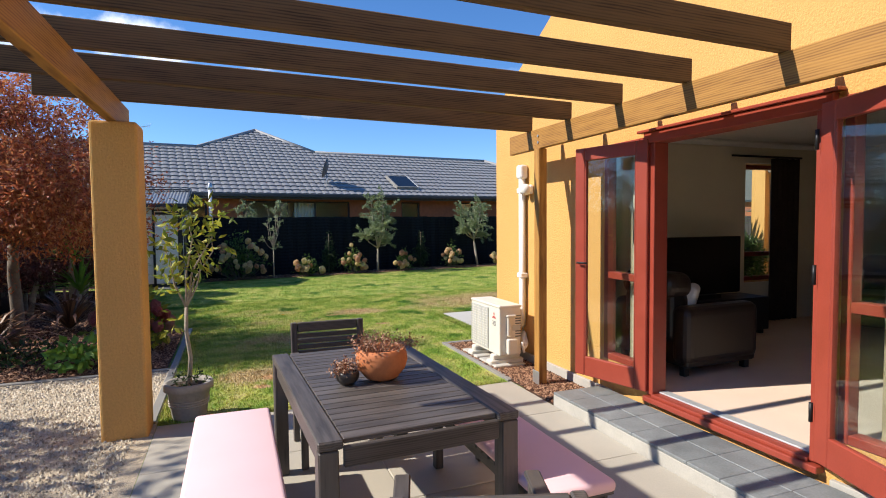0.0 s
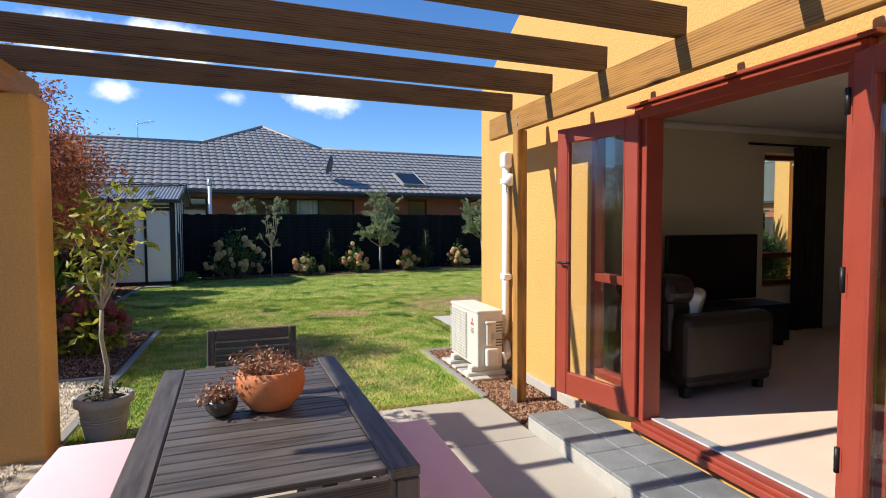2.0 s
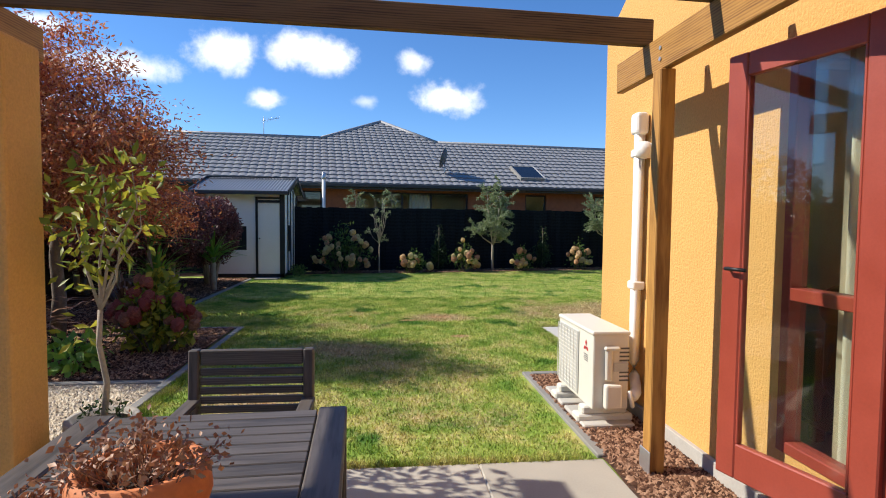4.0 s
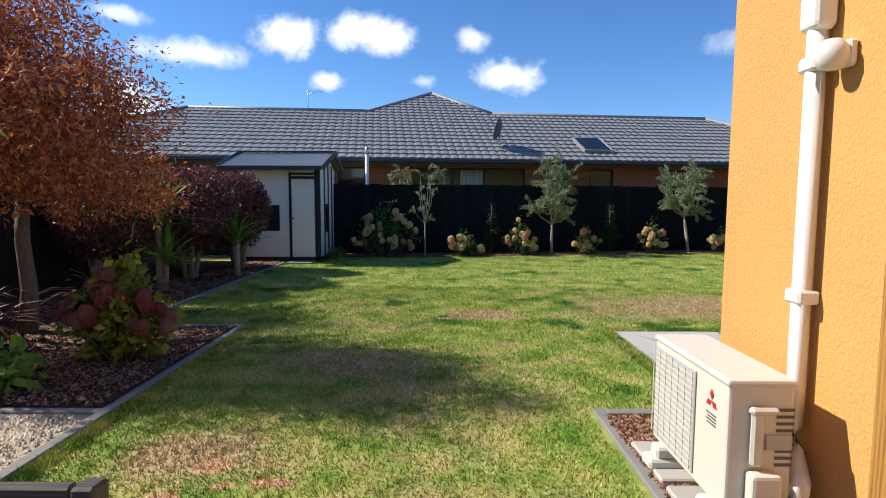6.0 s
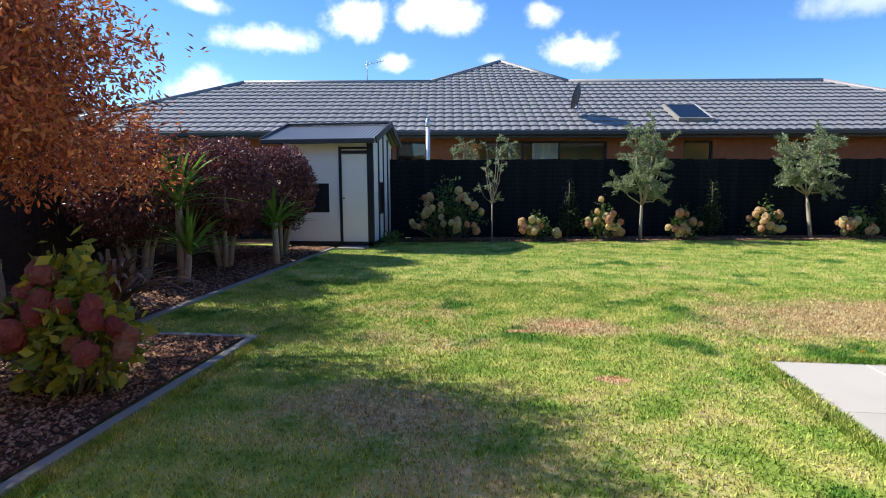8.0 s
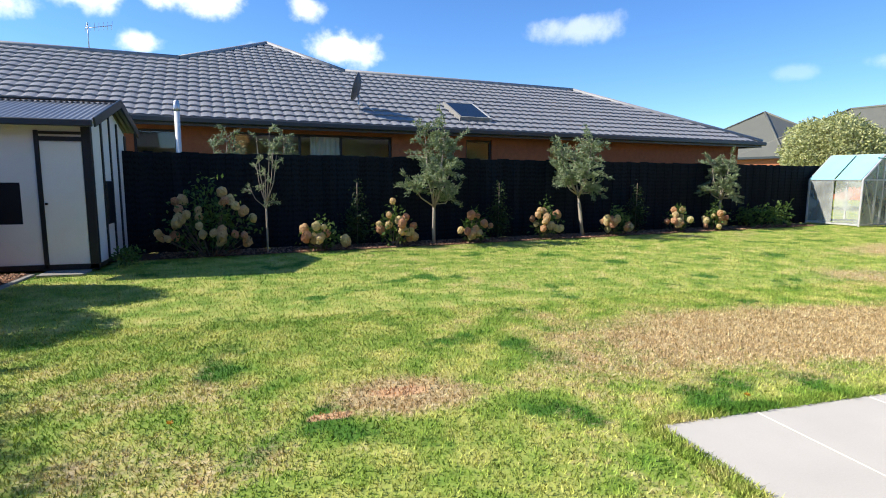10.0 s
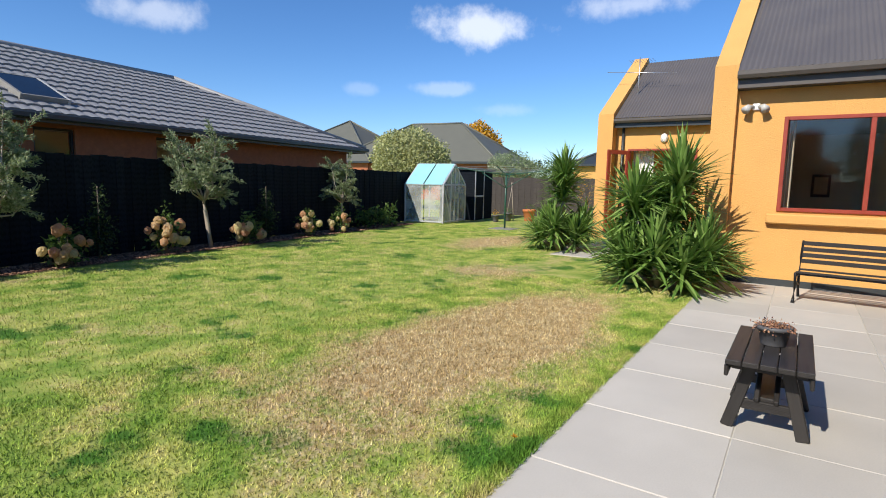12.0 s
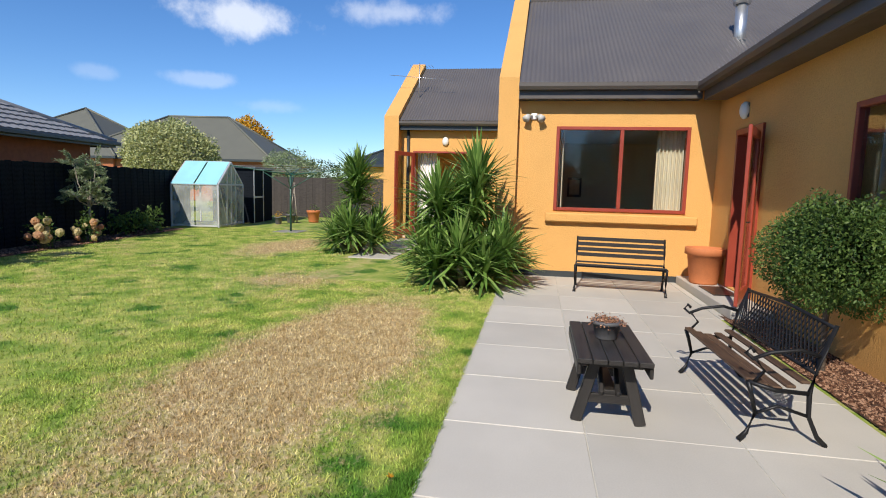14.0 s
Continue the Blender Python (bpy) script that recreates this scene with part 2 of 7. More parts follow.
# rafters: a much darker brown than the beams, with strong streaks
PINE_DARK = timber("dark streaked pine", (0.125, 0.074, 0.034), (0.036, 0.019, 0.009), 0.75)
STAIN = timber("dark stained wood", (0.102, 0.088, 0.080), (0.042, 0.035, 0.031), 0.5, (2, 22, 22), 0.25)
STAIN_BLACK = timber("black stained wood", (0.032, 0.029, 0.027), (0.014, 0.012, 0.011), 0.45, (2, 22, 22), 0.25)
PINK = mottled("pink cushion cloth", (0.84, 0.55, 0.57), 0.9, 3, 240, 0.05, 0.12, 0.002)
CONCRETE = mottled("paving slab", (0.53, 0.50, 0.445), 0.8, 1.6, 110, 0.10, 0.12, 0.003, piece=True)
# pergola slabs: darker and browner than the patio's, a little more mottled
PAVE = mottled("browner paving slab", (0.45, 0.41, 0.34), 0.8, 1.6, 110, 0.14, 0.12, 0.003, piece=True)
KERB = mottled("concrete edging", (0.24, 0.23, 0.21), 0.85, 3, 80, 0.18, 0.25, 0.004)
JOINT = mottled("sand bed", (0.52, 0.49, 0.42), 0.9, 6, 90, 0.2, 0.2)
SLATE = mottled("grey slate tile", (0.215, 0.232, 0.235), 0.55, 7, 70, 0.30, 0.25, 0.004, piece=True)
GROUT = mottled("pale cement", (0.42, 0.40, 0.36), 0.9, 8, 80, 0.15, 0.3)
GRAVEL = mottled("pale gravel", (0.60, 0.49, 0.35), 0.9, 30, 160, 0.4, 0.8, 0.02)
BARKBED = mottled("bark mulch", (0.095, 0.045, 0.026), 0.95, 12, 60, 0.5, 1.0, 0.03)
_m = Mat("bark chip", 0.9, 0, 0.2)
_m.color(_m.ramp(_m.island(), (0.1, (0.05, 0.022, 0.013)), (0.45, (0.15, 0.07, 0.04)), (0.9, (0.42, 0.25, 0.16))))
CHIP = _m.m
_m = Mat("gravel chip", 0.85, 0, 0.25)
_m.color(_m.ramp(_m.island(), (0.1, (0.32, 0.26, 0.19)), (0.5, (0.54, 0.46, 0.34)), (0.9, (0.70, 0.62, 0.50))))
PEBBLE = _m.m
FENCE = timber("dark stained fence board", (0.013, 0.0165, 0.0230), (0.006, 0.008, 0.010), 0.8, (16, 16, 2), 0.3, True, 0.06)
FENCE_OLD = timber("weathered fence board", (0.060, 0.050, 0.044), (0.022, 0.018, 0.016), 0.8, (2, 16, 16), 0.3)
TILE = mottled("grey pressed roof tile", (0.245, 0.245, 0.250), 0.5, 3, 160, 0.12, 0.15, 0.003)
FASCIA = mottled("dark grey fascia", (0.035, 0.042, 0.046), 0.4, 4, 50, 0.15, 0.03)
EAVE = mottled("brown eave trim", (0.085, 0.072, 0.062), 0.45, 4, 50, 0.15, 0.03)
IRON_ROOF = mottled("brown corrugated steel", (0.140, 0.126, 0.118), 0.42, 1.2, 60, 0.12, 0.03, metal=0.2)
SHED_ROOF = mottled("grey corrugated steel", (0.22, 0.235, 0.25), 0.4, 1.5, 60, 0.15, 0.03, metal=0.3)
BRICK = mottled("terracotta brick", (0.40, 0.135, 0.060), 0.85, 9, 60, 0.25, 0.3, piece=True)
WHITE = mottled("white painted board", (0.84, 0.83, 0.80), 0.6, 2, 70, 0.06, 0.06)
BLACK = mottled("black painted trim", (0.012, 0.014, 0.018), 0.45, 5, 60, 0.3, 0.05)
PLASTIC = mottled("cream plastic housing", (0.68, 0.64, 0.56), 0.45, 3, 90, 0.05, 0.03)
GRILLE = mottled("grey grille", (0.48, 0.47, 0.44), 0.5, 8, 90, 0.12, 0.1)
PVC = mottled("white pipe", (0.80, 0.78, 0.74), 0.4, 4, 60, 0.05, 0.02)
TERRA = mottled("terracotta", (0.56, 0.185, 0.065), 0.75, 5, 70, 0.18, 0.15, 0.003, space="object")
CLAYPOT = mottled("stone coloured pot", (0.34, 0.31, 0.27), 0.8, 6, 50, 0.2, 0.25, space="object")
DARKPOT = mottled("dark glazed pot", (0.045, 0.035, 0.03), 0.35, 6, 50, 0.3, 0.1, space="object")
GREYPOT = mottled("grey planter", (0.10, 0.10, 0.105), 0.6, 6, 50, 0.2, 0.1, space="object")
SOIL = mottled("potting soil", (0.045, 0.028, 0.018), 0.95, 20, 60, 0.4, 0.8, 0.02)
IRON = mottled("black cast iron", (0.018, 0.018, 0.020), 0.45, 12, 80, 0.3, 0.15, metal=0.4)
SLAT = timber("weathered bench slat", (0.115, 0.068, 0.042), (0.05, 0.03, 0.02), 0.55, (2, 20, 20))
STEEL = mottled("galvanised steel", (0.55, 0.56, 0.57), 0.35, 6, 60, 0.12, 0.03, metal=0.8)
ALU = mottled("grey aluminium", (0.60, 0.60, 0.60), 0.4, 6, 60, 0.08, 0.03, metal=0.4)
GREENPAINT = mottled("green enamel", (0.02, 0.085, 0.055), 0.4, 6, 60, 0.2, 0.03)
BLUEPOLY = mottled("milky blue roof sheet", (0.30, 0.62, 0.68), 0.35, 2, 40, 0.12, 0.03)
GLASS = pane_glass("window glass")
_m = Mat("milky greenhouse sheet", 0.3)
_m.b.inputs["Base Color"].default_value = (0.62, 0.66, 0.62, 1)
_t = _m.node("BsdfTransparent")
_s = _m.node("MixShader")
_m.link(_m.ramp(_m.noise(_m.world(), 1.5, 4), (0.35, (0.5, 0.5, 0.5)), (0.65, (0.82, 0.82, 0.82))), _s.inputs[0])
_m.link(_m.b.outputs[0], _s.inputs[1])
_m.link(_t.outputs[0], _s.inputs[2])
_m.link(_s.outputs[0], _m.t.nodes["Material Output"].inputs["Surface"])
HAZEGLASS = _m.m
_m = Mat("hydrangea mop head", 0.8, 0, 0.2)
_v = _m.node("TexVoronoi", Scale=26.0)
_m.link(_m.coords(), _v.inputs["Vector"])
_p = _m.ramp(_m.random(), (0.0, (0.90, 0.82, 0.48)), (0.4, (0.90, 0.70, 0.42)), (0.7, (0.84, 0.52, 0.32)), (1.0, (0.72, 0.40, 0.28)))
_m.color(_m.mix(1.0, _p, _m.ramp(_v.outputs["Distance"], (0.0, (1.1, 1.1, 1.05)), (0.7, (0.75, 0.7, 0.6))), "MULTIPLY"))
_m.bump(_v.outputs["Distance"], 0.5, -0.012)
MOP = papery(_m, 0.45)
_m = Mat("dusky hydrangea head", 0.8, 0, 0.2)
_v = _m.node("TexVoronoi", Scale=26.0)
_m.link(_m.coords(), _v.inputs["Vector"])
_p = _m.ramp(_m.random(), (0.0, (0.60, 0.14, 0.15)), (0.6, (0.70, 0.24, 0.22)), (1.0, (0.72, 0.42, 0.30)))
_m.color(_m.mix(1.0, _p, _m.ramp(_v.outputs["Distance"], (0.0, (1.1, 1.1, 1.1)), (0.7, (0.45, 0.4, 0.4))), "MULTIPLY"))
_m.bump(_v.outputs["Distance"], 0.7, -0.02)
MOPRED = papery(_m, 0.3)
CARPET = mottled("beige carpet", (0.74, 0.57, 0.45), 0.95, 2, 220, 0.08, 0.4, 0.004)
CEIL = mottled("white ceiling paint", (0.84, 0.82, 0.77), 0.9, 2, 90, 0.04, 0.03)
# the wing room's dimness is put into this floor colour
DIMFLOOR = mottled("floor darkened for a dim room", (0.10, 0.075, 0.055), 0.8, 3, 120, 0.2, 0.2)
INWALL = mottled("cream wall paint", (0.76, 0.69, 0.54), 0.9, 2, 90, 0.05, 0.05)
LEATHER = mottled("dark brown leather", (0.020, 0.014, 0.012), 0.38, 7, 120, 0.3, 0.2, 0.003, space="object")
SCREEN = mottled("black gloss plastic", (0.006, 0.006, 0.007), 0.2, 3, 60, 0.1, 0)
CURTAIN = mottled("cream curtain", (0.66, 0.55, 0.40), 0.9, 3, 90, 0.1, 0.1)
DARKCURTAIN = mottled("dark patterned curtain", (0.03, 0.022, 0.018), 0.9, 9, 40, 0.6, 0.1)
LINEN = mottled("white curtain", (0.80, 0.78, 0.74), 0.9, 3, 90, 0.08, 0.1)
FARROOF = mottled("olive grey roof", (0.125, 0.125, 0.100), 0.6, 2, 20, 0.12, 0.1)
TRUNK = mottled("grey bark", (0.17, 0.135, 0.105), 0.9, 14, 60, 0.4, 0.7, 0.01)
PALEBARK = mottled("pale bark", (0.36, 0.31, 0.25), 0.9, 14, 60, 0.3, 0.5, 0.006)
MAPLE = foliage("russet maple leaf", (0.27, 0.065, 0.04), (0.56, 0.16, 0.06), (0.76, 0.28, 0.10), (0.78, 0.42, 0.17), (0.46, 0.14, 0.07), trans=0.3)
PURPLE = foliage("purple hedge leaf", (0.062, 0.026, 0.032), (0.135, 0.050, 0.055), (0.25, 0.105, 0.105), trans=0.2)
OLIVE = foliage("silvery olive leaf", (0.100, 0.155, 0.060), (0.245, 0.315, 0.140), (0.420, 0.480, 0.275))
GREEN = foliage("green leaf", (0.040, 0.096, 0.022), (0.088, 0.168, 0.035), (0.160, 0.240, 0.056), trans=0.4)
LIME = foliage("yellow green leaf", (0.20, 0.25, 0.03), (0.42, 0.42, 0.05), (0.62, 0.54, 0.06), (0.16, 0.22, 0.04), trans=0.4)
FRESH = foliage("bright green leaf", (0.130, 0.273, 0.039), (0.221, 0.390, 0.065))
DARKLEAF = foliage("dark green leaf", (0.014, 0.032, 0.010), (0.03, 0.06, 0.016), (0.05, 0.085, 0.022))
YUCCA = foliage("yucca blade", (0.085, 0.175, 0.035), (0.20, 0.33, 0.07), (0.38, 0.52, 0.16), (0.14, 0.25, 0.05), rough=0.3, trans=0.2)
FLAX = foliage("brown flax blade", (0.078, 0.039, 0.023), (0.169, 0.081, 0.042), (0.312, 0.169, 0.091), rough=0.5, trans=0.1)
DRIED = foliage("dried brown stalk", (0.20, 0.085, 0.055), (0.32, 0.15, 0.09), (0.46, 0.27, 0.16), trans=0.1)
GOLD = foliage("golden autumn leaf", (0.50, 0.26, 0.02), (0.65, 0.36, 0.03))
PALEGREEN = foliage("pale green shrub leaf", (0.30, 0.33, 0.12), (0.46, 0.47, 0.20), (0.56, 0.56, 0.28))

# ---- building tools ----


def part(name, bm, mat, parent=None, label="", smooth=False, m=None):
    """Links a bmesh as one mesh object under a thing."""
    me = bpy.data.meshes.new(name)
    bm.to_mesh(me)
    bm.free()
    me.materials.append(mat)
    if smooth:
        me.shade_smooth()
    ob = new(name, me)
    if parent:
        ob.parent = parent
    if m is not None:
        ob.matrix_basis = m
    if label:
        ob["label"] = label
    return ob


def thing(name, label, cat, group="", m=None, kind=""):
    ob = new(name)
    ob.empty_display_size = 0.1
    if m is not None:
        ob.matrix_basis = m
    return tagged(ob, label, cat, group, kind)


def box_bm(lo, hi, bevel=0.004, bm=None, seg=1):
    b = bmesh.new()
    bmesh.ops.create_cube(b, size=1)
    s = [max(h - l, 1e-4) for l, h in zip(lo, hi)]
    c = [(h + l) / 2 for l, h in zip(lo, hi)]
    bmesh.ops.transform(b, matrix=Matrix.Translation(c) @ Matrix.Diagonal((*s, 1)), verts=b.verts)
    if bevel:
        bmesh.ops.bevel(b, geom=b.edges[:], offset=min(bevel, min(s) * 0.45), segments=seg, affect="EDGES", profile=0.5)
    if bm is None:
        return b
    join(bm, b)
    return bm


def join(bm, b, m=None):
    me = bpy.data.meshes.new("tmp")
    if m is not None:
        bmesh.ops.transform(b, matrix=m, verts=b.verts)
    b.to_mesh(me)
    b.free()
    bm.from_mesh(me)
    bpy.data.meshes.remove(me)


def box(name, lo, hi, mat, parent=None, bevel=0.004, label="", seg=1):
    return part(name, box_bm(lo, hi, bevel, seg=seg), mat, parent, label)


def board(name, p, q, w, h, mat, parent=None, bevel=0.006, up=(0, 0, 1), label=""):
    """A plank from p to q with its grain along its length: w across, h in height."""
    p, q = Vector(p), Vector(q)
    d = (q - p)
    x = d.normalized()
    y = Vector(up).cross(x).normalized()
    z = x.cross(y)
    m = Matrix((x, y, z)).transposed().to_4x4()
    m.translation = (p + q) / 2
    b = box_bm((-d.length / 2, -w / 2, -h / 2), (d.length / 2, w / 2, h / 2), bevel)
    return part(name, b, mat, parent, label, m=m)


def tube_bm(pts, r, sides=10, bm=None, taper=None, cap=True):
    """A round bar through the points; taper gives the radius at each point."""
    bm = bm or bmesh.new()
    pts = [Vector(p) for p in pts]
    rings = []
    for i, p in enumerate(pts):
        a, b = pts[max(0, i - 1)], pts[min(len(pts) - 1, i + 1)]
        d = (b - a).normalized()
        s = d.orthogonal().normalized() if abs(d.z) < 0.99 else Vector((1, 0, 0))
        if abs(d.z) < 0.99:
            s = d.cross(Vector((0, 0, 1))).normalized()
        u = d.cross(s)
        rr = taper[i] if taper else r
        rings.append([bm.verts.new(p + rr * (math.cos(2 * math.pi * k / sides) * s + math.sin(2 * math.pi * k / sides) * u)) for k in range(sides)])
    for a, b in zip(rings, rings[1:]):
        for k in range(sides):
            bm.faces.new((a[k], a[(k + 1) % sides], b[(k + 1) % sides], b[k]))
    if cap:
        bm.faces.new(rings[0][::-1])
        bm.faces.new(rings[-1])
    return bm


def tube(name, pts, r, mat, parent=None, sides=10, taper=None, label=""):
    return part(name, tube_bm(pts, r, sides, taper=taper), mat, parent, label, smooth=True)


def lathe_bm(profile, sides=32):
    """A turned body from (radius, height) pairs."""
    bm = bmesh.new()
    rings = [[bm.verts.new((r * math.cos(2 * math.pi * k / sides), r * math.sin(2 * math.pi * k / sides), z)) for k in range(sides)] for r, z in profile]
    for a, b in zip(rings, rings[1:]):
        for k in range(sides):
            bm.faces.new((a[k], a[(k + 1) % sides], b[(k + 1) % sides], b[k]))
    if profile[0][0] > 0.001:
        bm.faces.new(rings[0][::-1])
    bm.faces.new(rings[-1])
    return bm


def lathe(name, profile, mat, parent=None, m=None, label="", sides=32):
    return part(name, lathe_bm(profile, sides), mat, parent, label, True, m)


def prism(name, outline, axis, lo, hi, mat, parent=None, label=""):
    """A polygon drawn in the plane across axis, drawn out from lo to hi. Outline pairs are the other two axes in order."""
    bm = bmesh.new()

    def at(a, b, h):
        return {"x": (h, a, b), "y": (a, h, b), "z": (a, b, h)}[axis]
    f0 = [bm.verts.new(at(a, b, lo)) for a, b in outline]
    f1 = [bm.verts.new(at(a, b, hi)) for a, b in outline]
    bm.faces.new(f0)
    bm.faces.new(f1[::-1])
    n = len(outline)
    for i in range(n):
        bm.faces.new((f0[i], f1[i], f1[(i + 1) % n], f0[(i + 1) % n]))
    bmesh.ops.recalc_face_normals(bm, faces=bm.faces[:])
    return part(name, bm, mat, parent, label)


def wall_with_holes(name, axis, lo, hi, a0, a1, z0, z1, holes, mat, parent=None, label=""):
    """A wall slab across axis from lo to hi, with rectangular openings (a, b, z, Z) that go right through."""
    xs = sorted({a0, a1, *[h[0] for h in holes], *[h[1] for h in holes]})
    zs = sorted({z0, z1, *[h[2] for h in holes], *[h[3] for h in holes]})
    bm = bmesh.new()
    vs = {}

    def v(a, z, d):
        key = (round(a, 4), round(z, 4), d)
        if key not in vs:
            vs[key] = bm.verts.new((d, a, z) if axis == "x" else (a, d, z))
        return vs[key]
    inside = lambda a, z: any(h[0] < a < h[1] and h[2] < z < h[3] for h in holes)
    solid = {(i, j): not inside((xs[i] + xs[i + 1]) / 2, (zs[j] + zs[j + 1]) / 2) for i in range(len(xs) - 1) for j in range(len(zs) - 1)}
    for (i, j), s in solid.items():
        if not s:
            continue
        A, B, C, D = xs[i], xs[i + 1], zs[j], zs[j + 1]
        for d in (lo, hi):
            bm.faces.new((v(A, C, d), v(B, C, d), v(B, D, d), v(A, D, d)))
        for (di, dj), (p, q) in {(-1, 0): ((A, C), (A, D)), (1, 0): ((B, C), (B, D)), (0, -1): ((A, C), (B, C)), (0, 1): ((A, D), (B, D))}.items():
            if not solid.get((i + di, j + dj), False):
                bm.faces.new((v(*p, lo), v(*q, lo), v(*q, hi), v(*p, hi)))
    bmesh.ops.recalc_face_normals(bm, faces=bm.faces[:])
    return part(name, bm, mat, parent, label)


def mesh_np(name, verts, tris, mat, parent=None, label="", kind=""):
    """A mesh straight from arrays of places and triangles."""
    me = bpy.data.meshes.new(name)
    me.vertices.add(len(verts))
    me.vertices.foreach_set("co", np.asarray(verts, np.float32).ravel())
    n = len(tris)
    me.loops.add(3 * n)
    me.loops.foreach_set("vertex_index", np.asarray(tris, np.int32).ravel())
    me.polygons.add(n)
    me.polygons.foreach_set("loop_start", np.arange(0, 3 * n, 3, dtype=np.int32))
    me.update(calc_edges=True)
    me.materials.append(mat)
    ob = new(name, me)
    if parent:
        ob.parent = parent
    if label:
        ob["label"] = label
    if kind:
        ob["kind"] = kind
    return ob


rng = np.random.default_rng(7)


def unit(n):
    d = rng.normal(size=(n, 3))
    return d / np.linalg.norm(d, axis=1, keepdims=True)


def leaf_mesh(at, along, size, width=0.45):
    """Small folded leaves: four triangles each, from the places and directions."""
    n = len(at)
    side = np.cross(along, unit(n))
    side /= np.linalg.norm(side, axis=1, keepdims=True) + 1e-9
    nor = np.cross(along, side)
    s = (size * rng.uniform(0.6, 1.25, n))[:, None]
    base, tip = at, at + along * s
    mid = at + along * s * 0.5 + nor * s * 0.08
    l, r = mid + side * s * width * 0.5 - nor * s * 0.12, mid - side * s * width * 0.5 - nor * s * 0.12
    verts = np.stack([base, l, tip, r, mid], 1).reshape(-1, 3)
    t = np.array([(0, 1, 4), (1, 2, 4), (2, 3, 4), (3, 0, 4)])
    tris = (np.arange(n)[:, None, None] * 5 + t).reshape(-1, 3)
    return verts, tris


def crown_points(blobs, count, shell=0.55, rough=0.3):
    """Places through a set of ellipsoids (x, y, z, rx, ry, rz), denser to their outside, with gaps."""
    b = np.array(blobs, float)
    vol = b[:, 3] * b[:, 4] * b[:, 5]
    pick = rng.choice(len(b), count, p=vol / vol.sum())
    d = unit(count)
    rad = shell + (1 - shell) * rng.random(count) ** 0.5
    wob = 1 + rough * np.sin(d[:, 0] * 5 + b[pick, 0] * 3) * np.sin(d[:, 1] * 6 + 1) + rough * 0.5 * np.sin(d[:, 2] * 11 + d[:, 0] * 9)
    return b[pick, :3] + d * b[pick, 3:] * (rad * wob)[:, None], d


def crown(name, blobs, count, size, mat, parent, droop=0.2, width=0.45, shell=0.5, rough=0.3, clump=0, label=""):
    p, d = crown_points(blobs, count if not clump else max(2, count // clump), shell, rough)
    if clump:
        p = np.repeat(p, clump, 0) + rng.normal(size=(len(p) * clump, 3)) * size * 0.9
        d = np.repeat(d, clump, 0)
    along = d * 0.6 + unit(len(p)) * 0.8
    along[:, 2] -= droop
    along /= np.linalg.norm(along, axis=1, keepdims=True)
    v, t = leaf_mesh(p, along, size, width)
    return mesh_np(name, v, t, mat, parent, label)


def blades(name, roots, dirs, length, width, mat, parent, bend=0.5, seg=4, label=""):
    """Long strap leaves that arch over: a folded strip each."""
    n = len(roots)
    L = (length * rng.uniform(0.7, 1.15, n))[:, None]
    side = np.cross(dirs, np.array([0, 0, 1.0])) + 1e-6
    side /= np.linalg.norm(side, axis=1, keepdims=True)
    rows = []
    for k in range(seg + 1):
        f = k / seg
        c = roots + dirs * L * f
        c = c - np.array([0, 0, 1.0]) * (bend * L * f ** 2.2)
        w = width * (0.75 + 0.5 * f) * (1 - f ** 3) * 0.5 + 0.001
        up = np.cross(side, dirs)
        rows.append(np.stack([c - side * w, c - up * w * 0.35, c + side * w], 1))
    verts = np.stack(rows, 1).reshape(-1, 3)
    t = []
    for k in range(seg):
        o = 3 * k
        t += [(o, o + 1, o + 4), (o, o + 4, o + 3), (o + 1, o + 2, o + 5), (o + 1, o + 5, o + 4)]
    tris = (np.arange(n)[:, None, None] * 3 * (seg + 1) + np.array(t)).reshape(-1, 3)
    return mesh_np(name, verts, tris, mat, parent, label)


def fan(n, lo, hi):
    """Directions all round, raised by lo to hi degrees."""
    a, e = rng.uniform(0, 2 * math.pi, n), np.radians(rng.uniform(lo, hi, n))
    return np.stack([np.cos(a) * np.cos(e), np.sin(a) * np.cos(e), np.sin(e)], 1)


def limbs(parent, base, tips, r, mat, name="trunk", wander=0.06):
    """A tapered trunk that forks into limbs towards the tips."""
    bm = bmesh.new()
    base = Vector(base)
    fork = base + (Vector(tips[0]) - base) * 0.45
    fork.x, fork.y = base.x * 0.8 + fork.x * 0.2, base.y * 0.8 + fork.y * 0.2
    rn = random.Random(int(abs(base.x * 91 + base.y * 57) * 10))
    j = lambda: Vector((rn.uniform(-wander, wander), rn.uniform(-wander, wander), 0))
    tube_bm([base - Vector((0, 0, 0.05)), base + (fork - base) * 0.35 + j() * 0.5, base + (fork - base) * 0.7 + j() * 0.5, fork], r, 9, bm, [r * 1.25, r, r * 0.9, r * 0.8])
    for tip in tips:
        tip = Vector(tip)
        tube_bm([fork, fork + (tip - fork) * 0.35 + j(), fork + (tip - fork) * 0.7 + j() * 1.5, tip], r, 6, bm, [r * 0.62, r * 0.45, r * 0.28, r * 0.08])
    return part(name, bm, mat, parent, smooth=True)


